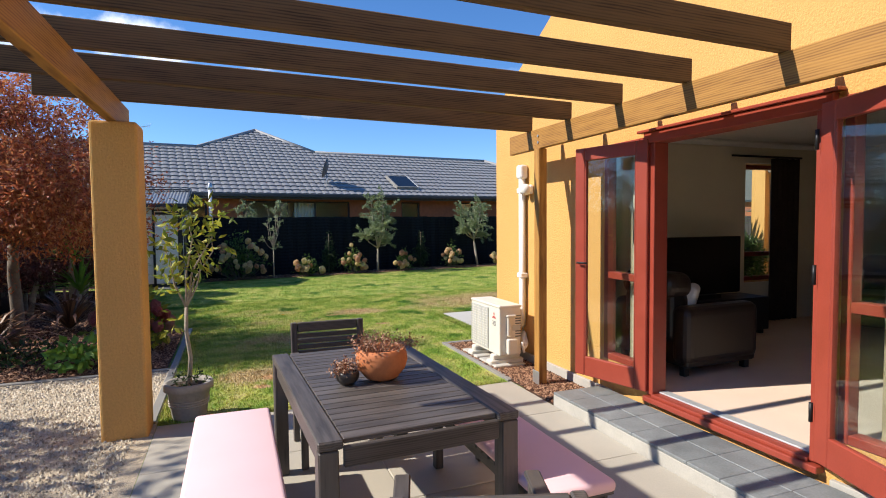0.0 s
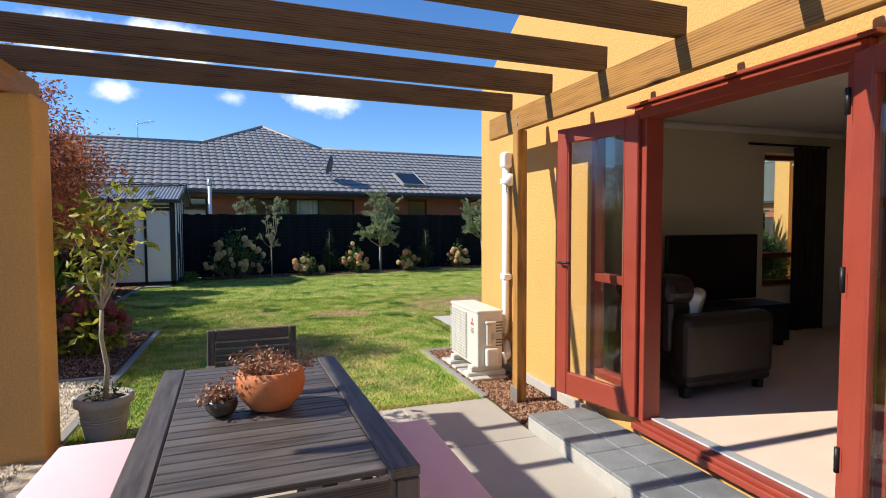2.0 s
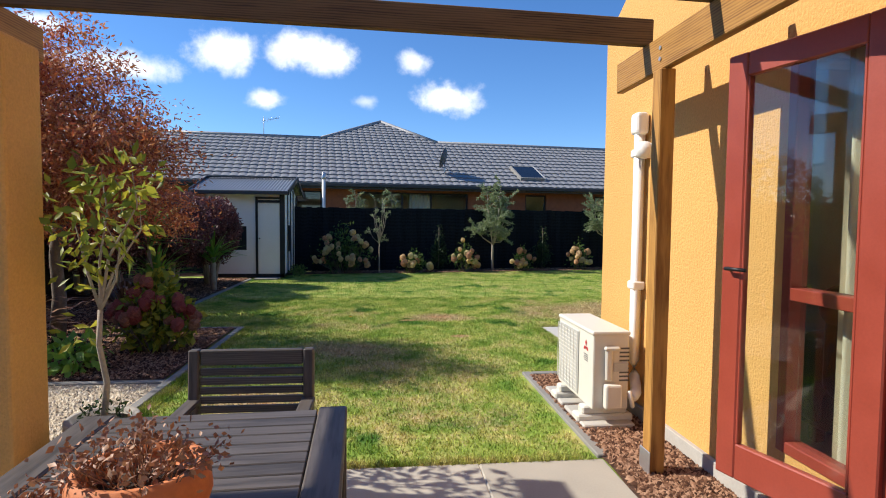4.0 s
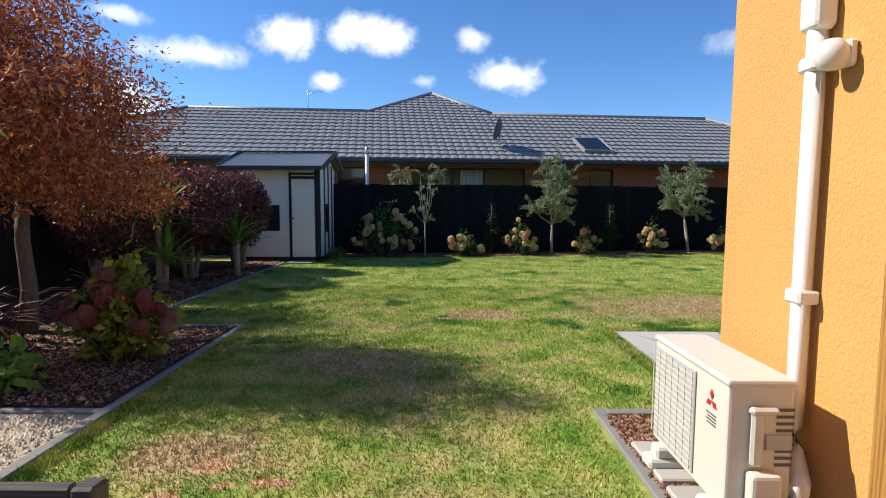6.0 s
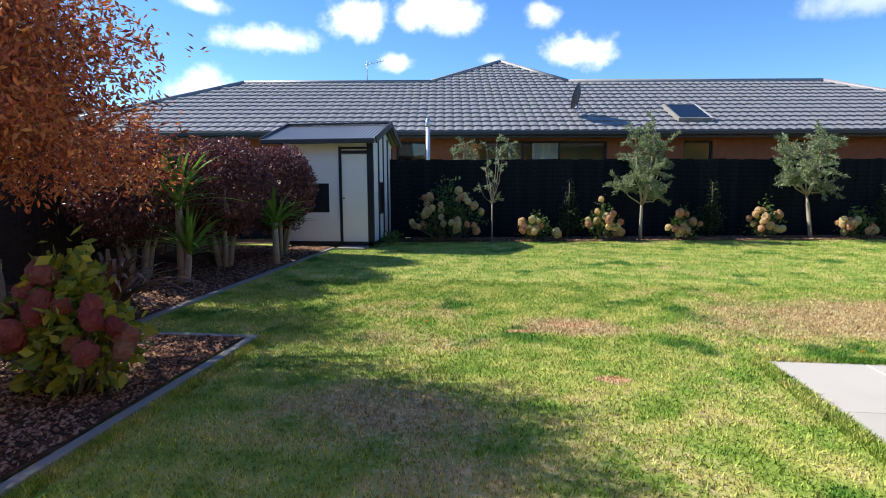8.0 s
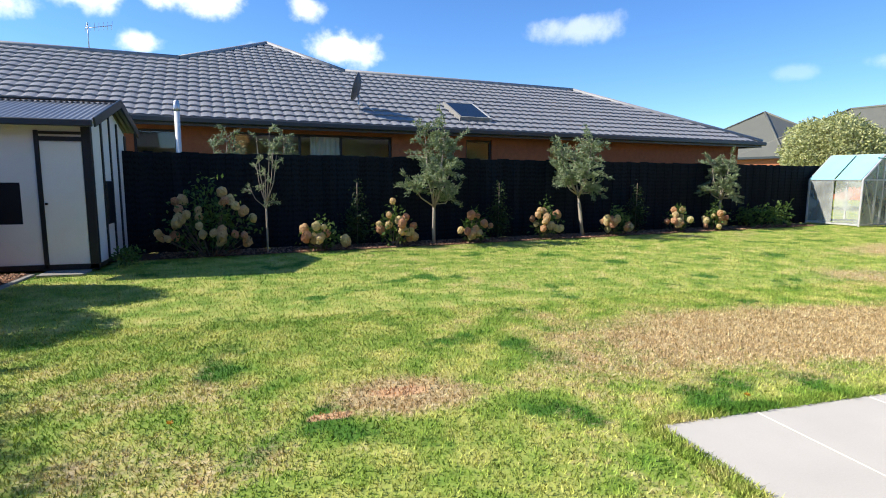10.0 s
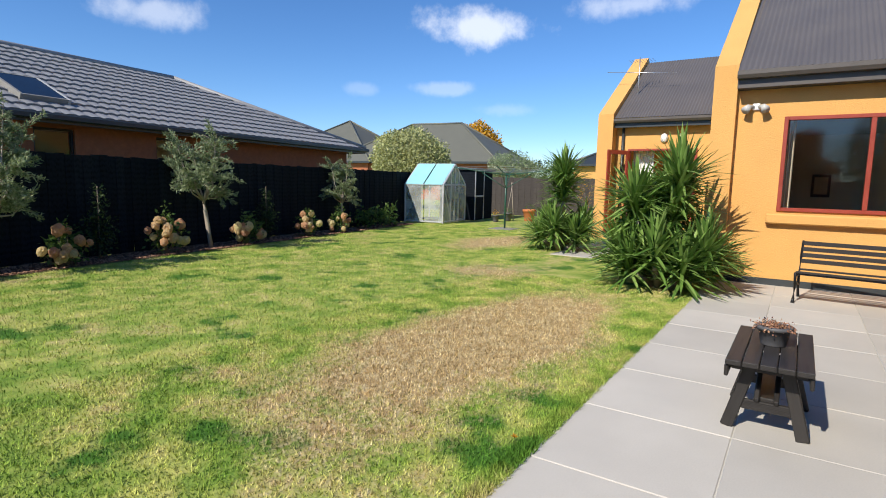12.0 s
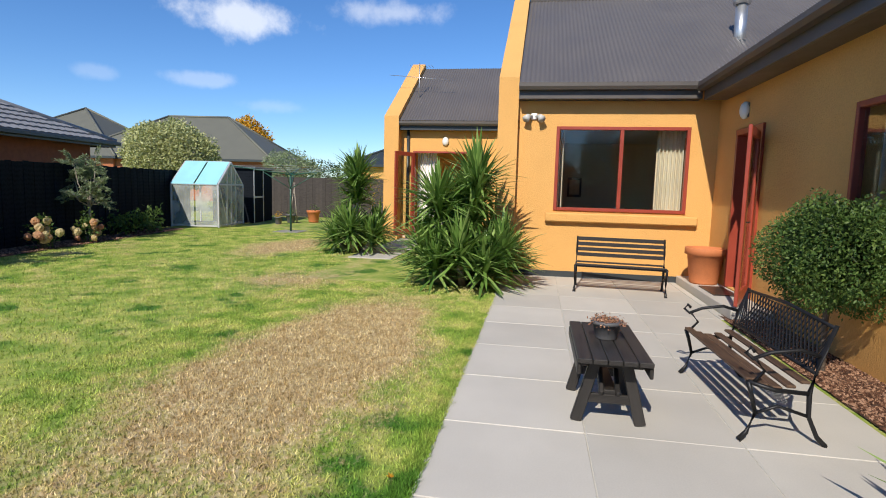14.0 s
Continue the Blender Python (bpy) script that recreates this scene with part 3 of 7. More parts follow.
def corrugated(name, p0, p1, up, mat, parent, pitch=0.076, depth=0.017, label=""):
    """A corrugated sheet: its eave from p0 to p1, its slope vector up."""
    p0, p1, up = (np.array(v, float) for v in (p0, p1, up))
    L = np.linalg.norm(p1 - p0)
    nx = int(L / pitch * 6)
    s = np.linspace(0, 1, nx + 1)
    nor = np.cross(p1 - p0, up)
    nor /= np.linalg.norm(nor)
    if nor[2] < 0:
        nor = -nor
    wave = depth * 0.5 * np.sin(s * L / pitch * 2 * math.pi)
    low = p0 + (p1 - p0) * s[:, None] + nor * wave[:, None]
    verts = np.concatenate([low, low + up])
    i = np.arange(nx)
    n = nx + 1
    tris = np.concatenate([np.stack([i, i + 1, i + n + 1], 1), np.stack([i, i + n + 1, i + n], 1)])
    return mesh_np(name, verts, tris, mat, parent, label)

# ---- ground ----
FA = radians(8.6)  # the rear boundary runs at this angle
FM = Matrix.Translation((2.15, 17.55, 0)) @ Matrix.Rotation(FA, 4, "Z")


def sheet(name, x0, x1, y0, y1, z, mat, label, nx=1, ny=1, wob=0.0, cat="ground", depth=0.0):
    bm = bmesh.new()
    bmesh.ops.create_grid(bm, x_segments=nx, y_segments=ny, size=0.5)
    for v in bm.verts:
        v.co = Vector((x0 + (v.co.x + 0.5) * (x1 - x0), y0 + (v.co.y + 0.5) * (y1 - y0), z))
        if wob:
            v.co.z += wob * noise.noise(v.co * 3)
    if depth:
        ex = bmesh.ops.extrude_face_region(bm, geom=bm.faces[:])
        for g in ex["geom"]:
            if isinstance(g, bmesh.types.BMVert):
                g.co.z -= depth
        bmesh.ops.recalc_face_normals(bm, faces=bm.faces[:])
    return tagged(part(name, bm, mat), label, cat, kind="structure")


sheet("ground", -900, 900, -900, 900, -0.012, LAWN, "patchy green lawn with straw-coloured dry areas", cat="lawn")
sheet("gravel_bed", -4.0, 0.3, -3, 6.66, -0.004, GRAVEL, "pale gravel ground beside the pergola", cat="gravel")
sheet("bark_bed", -4.0, 0.19, 6.74, 9.08, 0.004, BARKBED, "bark mulch garden bed", 40, 20, 0.02, "garden bed")
sheet("bark_bed", -4.0, -1.1, 9.08, 15.4, 0.004, BARKBED, "bark mulch garden bed under the shrubs", 30, 50, 0.02, "garden bed")
sheet("bark_bed", 3.452, 4.0, 4.1, 6.66, 0.0, BARKBED, "bark mulch strip along the house wall", 8, 30, 0.015, "garden bed")
sheet("bark_bed", 4.3, 9.6, 5.6, 6.2, 0.0, BARKBED, "bark mulch strip by the patio", 50, 10, 0.015, "garden bed")
bed = sheet("bark_bed", -6.5, 15.5, -0.9, 0.0, 0.0, BARKBED, "bark mulch bed along the rear fence", 160, 8, 0.02, "garden bed")
bed.matrix_basis = FM


def scatter(name, n, x0, x1, y0, y1, z, size, mat, label, flat=0.4, m=None):
    """Loose chips: small uneven tetrahedral bits."""
    c = np.stack([rng.uniform(x0, x1, n), rng.uniform(y0, y1, n), np.full(n, z)], 1)
    base = np.array([(1, 0, -0.5), (-0.6, 0.8, -0.5), (-0.5, -0.9, -0.5), (0.1, 0.1, 1.0)])
    v = base[None] * rng.uniform(0.5, 1.3, (n, 4, 3))
    a = rng.uniform(0, 6.28, n)
    ca, sa = np.cos(a)[:, None], np.sin(a)[:, None]
    v = np.stack([(v[..., 0] * ca - v[..., 1] * sa * 0.5), v[..., 0] * sa + v[..., 1] * ca * 0.5, v[..., 2] * flat], -1) * (size * rng.uniform(0.5, 1.3, n))[:, None, None]
    v[..., 2] += size * 0.2
    v = (v + c[:, None]).reshape(-1, 3)
    t = (np.arange(n)[:, None, None] * 4 + np.array([(0, 1, 3), (1, 2, 3), (2, 0, 3)])).reshape(-1, 3)
    ob = mesh_np(name, v, t, mat)
    if m is not None:
        ob.matrix_basis = m
    return tagged(ob, label, "mulch" if "bark" in name else "gravel", kind="stuff")


scatter("bark_chips", 9000, 3.48, 3.99, 4.13, 6.64, 0.005, 0.03, CHIP, "loose reddish brown bark chips")
scatter("bark_chips", 9000, 4.5, 9.3, 5.66, 6.2, 0.005, 0.022, CHIP, "loose reddish brown bark chips")
scatter("bark_chips", 14000, -2.6, 0.18, 6.76, 9.06, 0.015, 0.025, CHIP, "loose bark chips under the shrubs")
scatter("bark_chips", 9000, -3.0, -1.12, 9.1, 15.3, 0.015, 0.028, CHIP, "loose bark chips under the shrubs")
scatter("bark_chips", 12000, -2.0, 15.4, -0.88, -0.1, 0.01, 0.03, CHIP, "loose bark chips along the fence", m=FM)
scatter("gravel_stones", 26000, -2.6, 0.18, 1.6, 6.64, -0.002, 0.017, PEBBLE, "pale loose gravel stones", 0.7)


def edging(pts, label="narrow concrete mowing strip beside the lawn", w=0.075):
    root = thing("edging", label, "edging", kind="structure")
    for (x0, y0), (x1, y1) in zip(pts, pts[1:]):
        a, b = (min(x0, x1) - w / 2, min(y0, y1) - w / 2), (max(x0, x1) + w / 2, max(y0, y1) + w / 2)
        if x0 == x1:
            a, b = (a[0], a[1] + w), b
        box("strip", (*a, -0.06), (*b, 0.012), KERB, root, 0.006)


edging([(0.25, 4.9), (0.25, 9.13)])
edging([(0.18, 9.13), (-1.06, 9.13), (-1.06, 15.2)])
edging([(-4.0, 6.7), (0.18, 6.7)])
edging([(3.47, 4.86), (3.47, 6.72)])
edging([(3.55, 6.72), (4.2, 6.72)])


def grass(n, x0, x1, y0, y1, h, keep):
    """Single blades of mown grass."""
    p = np.stack([rng.uniform(x0, x1, n), rng.uniform(y0, y1, n)], 1)
    p = p[keep(p)]
    n = len(p)
    a = rng.uniform(0, 2 * math.pi, n)
    hh = h * rng.uniform(0.5, 1.3, n)
    w = 0.0035 * rng.uniform(0.7, 1.5, n)
    lean = rng.normal(0, 0.45, (n, 2)) * hh[:, None]
    z = np.full(n, -0.013)
    v = np.stack([np.stack([p[:, 0] - np.cos(a) * w, p[:, 1] - np.sin(a) * w, z], 1), np.stack([p[:, 0] + np.cos(a) * w, p[:, 1] + np.sin(a) * w, z], 1),
                  np.stack([p[:, 0] + lean[:, 0], p[:, 1] + lean[:, 1], z + hh], 1)], 1).reshape(-1, 3)
    return v, np.arange(3 * n).reshape(-1, 3)


def on_lawn(p):
    x, y = p[:, 0], p[:, 1]
    bad = (x < 0.32) & (y < 9.2) | (x < -1.0) | (x > 3.4) & (y < 6.8) | (x > 4.22) & (y < 8.99) | (y < 4.9)
    v = -(x - 2.15) * math.sin(FA) + (y - 17.55) * math.cos(FA)
    bad |= v > -0.86
    bad |= (x > -2.3) & (x < -0.2) & (y > 15.3)
    bad |= (x > 10.05) & (y < 9.3) | (x > 12.8) & (y < 12.4)
    return ~bad


v1, t1 = grass(460000, -1.0, 10.5, 4.9, 12.0, 0.022, on_lawn)
tagged(mesh_np("grass", v1, t1, BLADE), "short mown lawn grass with dry patches", "grass", kind="stuff")
v1, t1 = grass(230000, -1.0, 19.0, 12.0, 19.0, 0.028, on_lawn)
tagged(mesh_np("grass", v1, t1, BLADE), "short mown lawn grass towards the fence", "grass", kind="stuff")
# longer grass that leans over the edges of the paving
v1, t1 = grass(26000, 4.2, 10.0, 8.955, 9.08, 0.036, lambda p: p[:, 0] > 0)
v2, t2 = grass(9000, 0.32, 3.4, 4.86, 4.94, 0.034, lambda p: p[:, 0] > 0)
v3, t3 = grass(9000, 4.12, 4.25, 6.8, 9.0, 0.034, lambda p: p[:, 0] > 0)
v4, t4 = grass(9000, 0.3, 0.4, 4.9, 9.2, 0.036, lambda p: p[:, 0] > 0)
o, vv, tt = 0, [], []
for v, t in ((v1, t1), (v2, t2), (v3, t3), (v4, t4)):
    vv.append(v), tt.append(t + o)
    o += len(v)
tagged(mesh_np("grass_edge", np.concatenate(vv), np.concatenate(tt), BLADE), "longer green grass along the paving edges", "grass", kind="stuff")

# ---- the house ----
FLOOR = 0.22
DY0, DY1, DTOP = 2.20, 3.50, 2.25
RIDGE1_Y, RIDGE1_Z = 1.3, 5.75
gable = [(-3.7, -0.1), (DY0, -0.1), (DY0, FLOOR - 0.03), (DY1, FLOOR - 0.03), (DY1, -0.1), (6.27, -0.1), (6.27, 2.98), (RIDGE1_Y, RIDGE1_Z), (-3.7, 2.98)]
west = thing("wall_west", "yellow-ochre textured plaster gable wall in full sun", "wall", kind="structure")
wall_with_holes("wall_face", "x", 4.0, 4.1, -3.7, 6.27, -0.1, 2.98, [(DY0, DY1, FLOOR - 0.04, DTOP), (DY1 + 0.12, DY1 + 0.62, 0.36, DTOP), (DY0 - 0.62, DY0 - 0.12, 0.36, DTOP)], STUCCO, west)
prism("gable_face", [(-3.7, 2.98), (6.27, 2.98), (RIDGE1_Y, RIDGE1_Z)], "x", 4.0, 4.3, STUCCO, west)
box("plinth", (3.965, -3.7, -0.1), (3.998, DY0 - 0.1, 0.14), GROUT, west)
box("plinth", (3.965, DY1 + 0.5, -0.1), (3.998, 6.25, 0.10), GROUT, west)
NY = 5.65
north = thing("wall_north", "yellow-ochre plaster wall facing the patio", "wall", kind="structure")
NDX0, NDX1 = 10.1, 11.0
RWX0, RWX1 = 7.17, 8.07
wall_with_holes("wall_face", "y", NY - 0.25, NY, 4.3, 11.95, -0.1, 3.0, [(NDX0, NDX1, 0.13, 2.35), (RWX0, RWX1, 0.75, 2.32)], STUCCO, north)
WX = 11.95
wing = thing("wall_wing", "yellow-ochre plaster wing wall with a wide window", "wall", kind="structure")
WY0, WY1, WZ0, WZ1 = 6.06, 8.17, 1.13, 2.52
wall_with_holes("wall_face", "x", WX, WX + 0.25, NY - 0.25, 8.81, -0.1, 3.2, [(WY0, WY1, WZ0, WZ1)], STUCCO, wing)
box("plinth", (WX - 0.018, NY, -0.1), (WX - 0.002, 8.8, 0.10), FASCIA, wing)
fin = thing("wall_gable", "yellow-ochre plaster parapet wall with sloping top", "wall", kind="structure")
prism("gable_face", [(11.82, -0.1), (19.8, -0.1), (19.8, 3.3), (15.85, 5.95), (11.82, 3.30)], "y", 8.81, 9.14, STUCCO, fin)
fin2 = thing("wall_gable", "yellow-ochre plaster parapet of the far wing", "wall", kind="structure")
prism("gable_face", [(17.25, -0.1), (24.0, -0.1), (24.0, 3.3), (20.6, 5.45), (17.25, 3.36)], "y", 12.25, 12.66, STUCCO, fin2)
far = thing("wall_far_wing", "yellow-ochre plaster wall of the far wing", "wall", kind="structure")
wall_with_holes("wall_face", "x", 17.6, 17.85, 9.14, 12.25, -0.1, 3.2, [(10.2, 11.9, 0.1, 2.45)], STUCCO, far)
box("wall_back", (4.3, -3.7, -0.1), (19.8, -3.45, 3.2), STUCCO)
tagged(bpy.data.objects["wall_back"], "yellow-ochre plaster rear wall of the house", "wall", kind="structure")
box("wall_east", (19.81, -3.7, -0.1), (20.06, 12.0, 3.2), STUCCO)
tagged(bpy.data.objects["wall_east"], "yellow-ochre plaster outer wall of the house", "wall", kind="structure")

# roofs: corrugated brown steel, with fascia and gutter
roof = thing("roof", "brown-grey corrugated steel roof with dark gutter", "roof", kind="structure")
corrugated("roof_sheet", (4.3, NY + 0.42, 3.16), (15.6, NY + 0.42, 3.16), (0, RIDGE1_Y - NY - 0.42, RIDGE1_Z - 3.02 - 0.2), IRON_ROOF, roof)
corrugated("roof_sheet", (4.3, -3.9, 3.16), (15.6, -3.9, 3.16), (0, RIDGE1_Y + 3.9, RIDGE1_Z - 3.02 - 0.2), IRON_ROOF, roof)
box("fascia", (4.3, NY + 0.30, 2.90), (11.66, NY + 0.33, 3.10), EAVE, roof)
box("soffit", (4.3, NY + 0.002, 2.90), (11.66, NY + 0.30, 2.915), EAVE, roof)


def gutter(p, q, out, parent):
    """A moulded gutter along the eave."""
    p, q, out = Vector(p), Vector(q), Vector(out)
    bm = bmesh.new()
    prof = [(0, 0), (0.09, 0.0), (0.12, 0.05), (0.12, 0.11), (0.105, 0.11), (0.10, 0.06), (0.08, 0.015), (0, 0.015)]
    rows = [[bm.verts.new(e + out * a + Vector((0, 0, b))) for a, b in prof] for e in (p, q)]
    for i in range(len(prof)):
        j = (i + 1) % len(prof)
        bm.faces.new((rows[0][i], rows[0][j], rows[1][j], rows[1][i]))
    bm.faces.new(rows[0]), bm.faces.new(rows[1][::-1])
    bmesh.ops.recalc_face_normals(bm, faces=bm.faces[:])
    return part("gutter", bm, EAVE, parent)


gutter((4.3, NY + 0.332, 3.04), (11.66, NY + 0.332, 3.04), (0, 1, 0), roof)
wroof = thing("roof", "brown-grey corrugated steel roof of the wing", "roof", kind="structure")
corrugated("roof_sheet", (11.6, 0.5, 3.17), (11.6, 8.8, 3.17), (4.25, 0, 2.62), IRON_ROOF, wroof)
corrugated("roof_sheet", (20.1, 0.5, 3.17), (20.1, 8.8, 3.17), (-4.25, 0, 2.62), IRON_ROOF, wroof)
tube("ridge_cap", [(15.85, 0.5, 5.79), (15.85, 8.8, 5.79)], 0.07, IRON_ROOF, wroof)
box("fascia", (11.70, NY + 0.34, 2.93), (11.73, 8.805, 3.13), EAVE, wroof)
box("soffit", (11.73, NY + 0.34, 2.93), (11.948, 8.805, 2.945), FASCIA, wroof)
gutter((11.70, NY + 0.45, 3.06), (11.70, 8.805, 3.06), (-1, 0, 0), wroof)
froof = thing("roof", "brown-grey corrugated steel roof of the far wing", "roof", kind="structure")
corrugated("roof_sheet", (17.3, 4.0, 3.25), (17.3, 12.24, 3.25), (3.3, 0, 2.05), IRON_ROOF, froof)
corrugated("roof_sheet", (23.9, 4.0, 3.25), (23.9, 12.24, 3.25), (-3.3, 0, 2.05), IRON_ROOF, froof)
box("fascia", (17.36, 9.14, 3.0), (17.39, 12.245, 3.2), FASCIA, froof)
gutter((17.36, 9.14, 3.12), (17.36, 12.245, 3.12), (-1, 0, 0), froof)
tube("downpipe", [(17.56, 12.05, 3.1), (17.56, 12.05, 0.0)], 0.04, FASCIA, froof)

flue = thing("flue", "galvanised steel chimney flue on the roof", "flue", m=pose(13.4, 5.0, 4.1))
lathe("pipe", [(0.1, -0.2), (0.1, 0.75)], STEEL, flue)
lathe("cowl", [(0.14, 0.74), (0.15, 0.80), (0.13, 0.95), (0.02, 1.0)], STEEL, flue)
lathe("flashing", [(0.24, -0.1), (0.2, 0.06), (0.105, 0.12)], FASCIA, flue)

# ---- the French doors ----
fr = thing("door_frame", "red painted timber French door frame with sill", "door frame", kind="structure")
box("jamb", (3.97, DY1 - 0.02, FLOOR - 0.02), (4.105, DY1 + 0.05, DTOP + 0.02), RED, fr)
box("jamb", (3.97, DY0 - 0.05, FLOOR - 0.02), (4.105, DY0 + 0.02, DTOP + 0.02), RED, fr)
box("head", (3.95, DY0 - 0.08, DTOP - 0.06), (4.105, DY1 + 0.08, DTOP + 0.022), RED, fr)
box("drip_cap", (3.93, DY0 - 0.12, DTOP + 0.024), (3.998, DY1 + 0.14, DTOP + 0.045), RED, fr)
box("sill", (3.93, DY0 - 0.05, FLOOR - 0.07), (4.1, DY1 + 0.05, FLOOR - 0.03), RED, fr)
box("sill_step", (3.955, DY0 + 0.02, FLOOR - 0.03), (4.1, DY1 - 0.02, FLOOR - 0.005), RED, fr)
box("sill_bar", (4.03, DY0 + 0.02, FLOOR - 0.005), (4.11, DY1 - 0.02, FLOOR + 0.008), ALU, fr)


def door_leaf(w, h, parent):
    """A glazed leaf with stiles, rails, a mid rail and a second inner frame line; hinge at the origin, leaf along +y."""
    t = 0.042
    s = 0.105
    box("stile", (-t / 2, 0, 0), (t / 2, s, h), RED, parent, 0.006)
    box("stile", (-t / 2, w - s, 0), (t / 2, w, h), RED, parent, 0.006)
    box("top_rail", (-t / 2 + 0.001, s, h - 0.11), (t / 2 - 0.001, w - s, h), RED, parent, 0.006)
    box("bottom_rail", (-t / 2 + 0.001, s, 0), (t / 2 - 0.001, w - s, 0.17), RED, parent, 0.006)
    g = box("pane", (-0.003, s - 0.01, 0.16), (0.003, w - s + 0.01, h - 0.10), GLASS, parent, 0, "clear glass pane")
    g.visible_shadow = False
    for y in (s, w - s - 0.012):
        box("glazing_bead", (-t / 2 + 0.004, y, 0.17), (t / 2 - 0.004, y + 0.012, h - 0.11), RED, parent, 0.003)
    for z in (0.22, h * 0.5, h - 0.25):
        hinge = tube_bm([(0.03, -0.012, z), (0.03, -0.012, z + 0.11)], 0.011, 8)
        part("hinge", hinge, IRON, parent, "black steel hinge", True)
    tube("door_handle", [(-0.03, w - 0.05, 1.0), (-0.055, w - 0.05, 1.0), (-0.055, w - 0.16, 1.0)], 0.009, IRON, parent, 8)


LEAF = 0.72
leaf = thing("door_1", "red glazed French door leaf folded open outward", "door", "French door leaves", pose(3.96, DY1 + 0.03, FLOOR, 0, 0, 15))
door_leaf(LEAF, 2.0, leaf)
leaf = thing("door_2", "red glazed French door leaf swung open outward", "door", "French door leaves", pose(3.96, DY0 - 0.03, FLOOR, 0, 0, 161))
door_leaf(LEAF, 2.0, leaf)

# side door, open, and window in the wall by the patio
fr = thing("door_frame", "red painted timber back door frame", "door frame", kind="structure")
for x in (NDX0 - 0.03, NDX1 - 0.04):
    box("jamb", (x, NY - 0.12, 0.13), (x + 0.07, NY + 0.03, 2.36), RED, fr)
box("head", (NDX0 - 0.03, NY - 0.12, 2.30), (NDX1 + 0.03, NY + 0.034, 2.38), RED, fr)
leaf = thing("door_3", "red glazed back door standing open", "door", m=pose(NDX0 - 0.01, NY + 0.06, 0.15, 0, 0, 64))
door_leaf(0.84, 2.12, leaf)


def drape(name, p, q, z0, z1, mat, parent, folds=7, depth=0.035):
    p, q = np.array(p, float), np.array(q, float)
    n = folds * 8
    s = np.linspace(0, 1, n + 1)
    d = (q - p) / np.linalg.norm(q - p)
    nor = np.array([-d[1], d[0]])
    pts = p + (q - p) * s[:, None] + nor * (depth * np.sin(s * folds * 2 * math.pi) * (0.8 + 0.3 * np.sin(s * 9)))[:, None]
    lo = np.concatenate([pts, np.full((n + 1, 1), z0)], 1)
    hi = np.concatenate([pts, np.full((n + 1, 1), z1)], 1)
    i = np.arange(n)
    m = n + 1
    return mesh_np(name, np.concatenate([lo, hi]), np.concatenate([np.stack([i, i + 1, i + m + 1], 1), np.stack([i, i + m + 1, i + m], 1)]), mat, parent)


def window(name, axis, at, a0, a1, z0, z1, parts, label, m=None):
    """A framed window in an opening: frame, mullions, panes."""
    root = thing(name, label, "window", kind="structure", m=m)
    f = 0.055

    def bar(n, a, A, z, Z, d0, d1, mat=RED, bev=0.005):
        lo, hi = ((at + d0, a, z), (at + d1, A, Z)) if axis == "x" else ((a, at + d0, z), (A, at + d1, Z))
        return box(n, lo, hi, mat, root, bev)
    bar("frame", a0, a0 + f, z0, z1, -0.03, 0.06)
    bar("frame", a1 - f, a1, z0, z1, -0.03, 0.06)
    bar("frame", a0 + f, a1 - f, z1 - f, z1, -0.029, 0.06)
    bar("frame", a0 + f, a1 - f, z0, z0 + f, -0.029, 0.06)
    cuts = [a0 + f + (a1 - a0 - 2 * f) * k for k in parts]
    for c in cuts[1:-1]:
        bar("mullion", c - 0.03, c + 0.03, z0 + f, z1 - f, -0.025, 0.055)
    for c, d in zip(cuts, cuts[1:]):
        g = bar("pane", c + 0.02, d - 0.02, z0 + f - 0.01, z1 - f + 0.01, 0.012, 0.018, GLASS, 0)
        g.visible_shadow = False
    return root


for n_, y0 in (("window_3", DY1 + 0.12), ("window_4", DY0 - 0.62)):
    sl = window(n_, "x", 4.02, y0, y0 + 0.50, 0.36, DTOP, (0, 1), "narrow red framed sidelight beside the French doors")
    box("mid_rail", (3.99, y0 + 0.055, 1.08), (4.08, y0 + 0.445, 1.14), RED, sl)
    cur = thing("curtain", "cream patterned curtain behind the sidelight", "curtain", "sidelight curtains")
    drape("drape", (4.2, y0 + 0.02), (4.2, y0 + 0.40), FLOOR + 0.02, 2.38, CURTAIN, cur, 4)
window("window_1", "x", WX, WY0, WY1, WZ0, WZ1, (0, 0.5, 1), "wide red framed window with two panes")
box("window_ledge", (WX - 0.11, 5.88, 0.94), (WX - 0.003, 8.30, 1.09), STUCCO, None, 0.02)
tagged(bpy.data.objects["window_ledge"], "thick plaster ledge under the window", "window ledge", kind="structure")
win = window("window_2", "y", NY - 0.06, RWX0, RWX1, 0.75, 2.32, (0, 1), "tall red framed living room window")
box("mid_rail", (RWX0 + 0.055, NY - 0.085, 1.08), (RWX1 - 0.055, NY, 1.14), RED, win)
cur = thing("curtain", "cream curtain drawn to the side of the window", "curtain")


drape("drape", (WX + 0.33, 6.06), (WX + 0.33, 6.5), 0.5, 2.6, CURTAIN, cur)
drape("drape", (WX + 0.33, 8.02), (WX + 0.33, 8.2), 0.5, 2.6, CURTAIN, cur, 3)
pic = thing("picture_frame", "small dark framed picture on the inner wall", "picture", m=pose(16.5, 7.55, 1.55))
box("frame", (-0.02, -0.17, -0.24), (0.02, 0.17, 0.24), BLACK, pic)
box("mount", (-0.024, -0.12, -0.18), (-0.0205, 0.12, 0.18), CURTAIN, pic, 0)
box("wall_inner", (16.53, NY - 0.2, 0.1), (16.7, 8.8, 2.7), INWALL)
tagged(bpy.data.objects["wall_inner"], "cream painted inner wall", "wall", kind="structure")
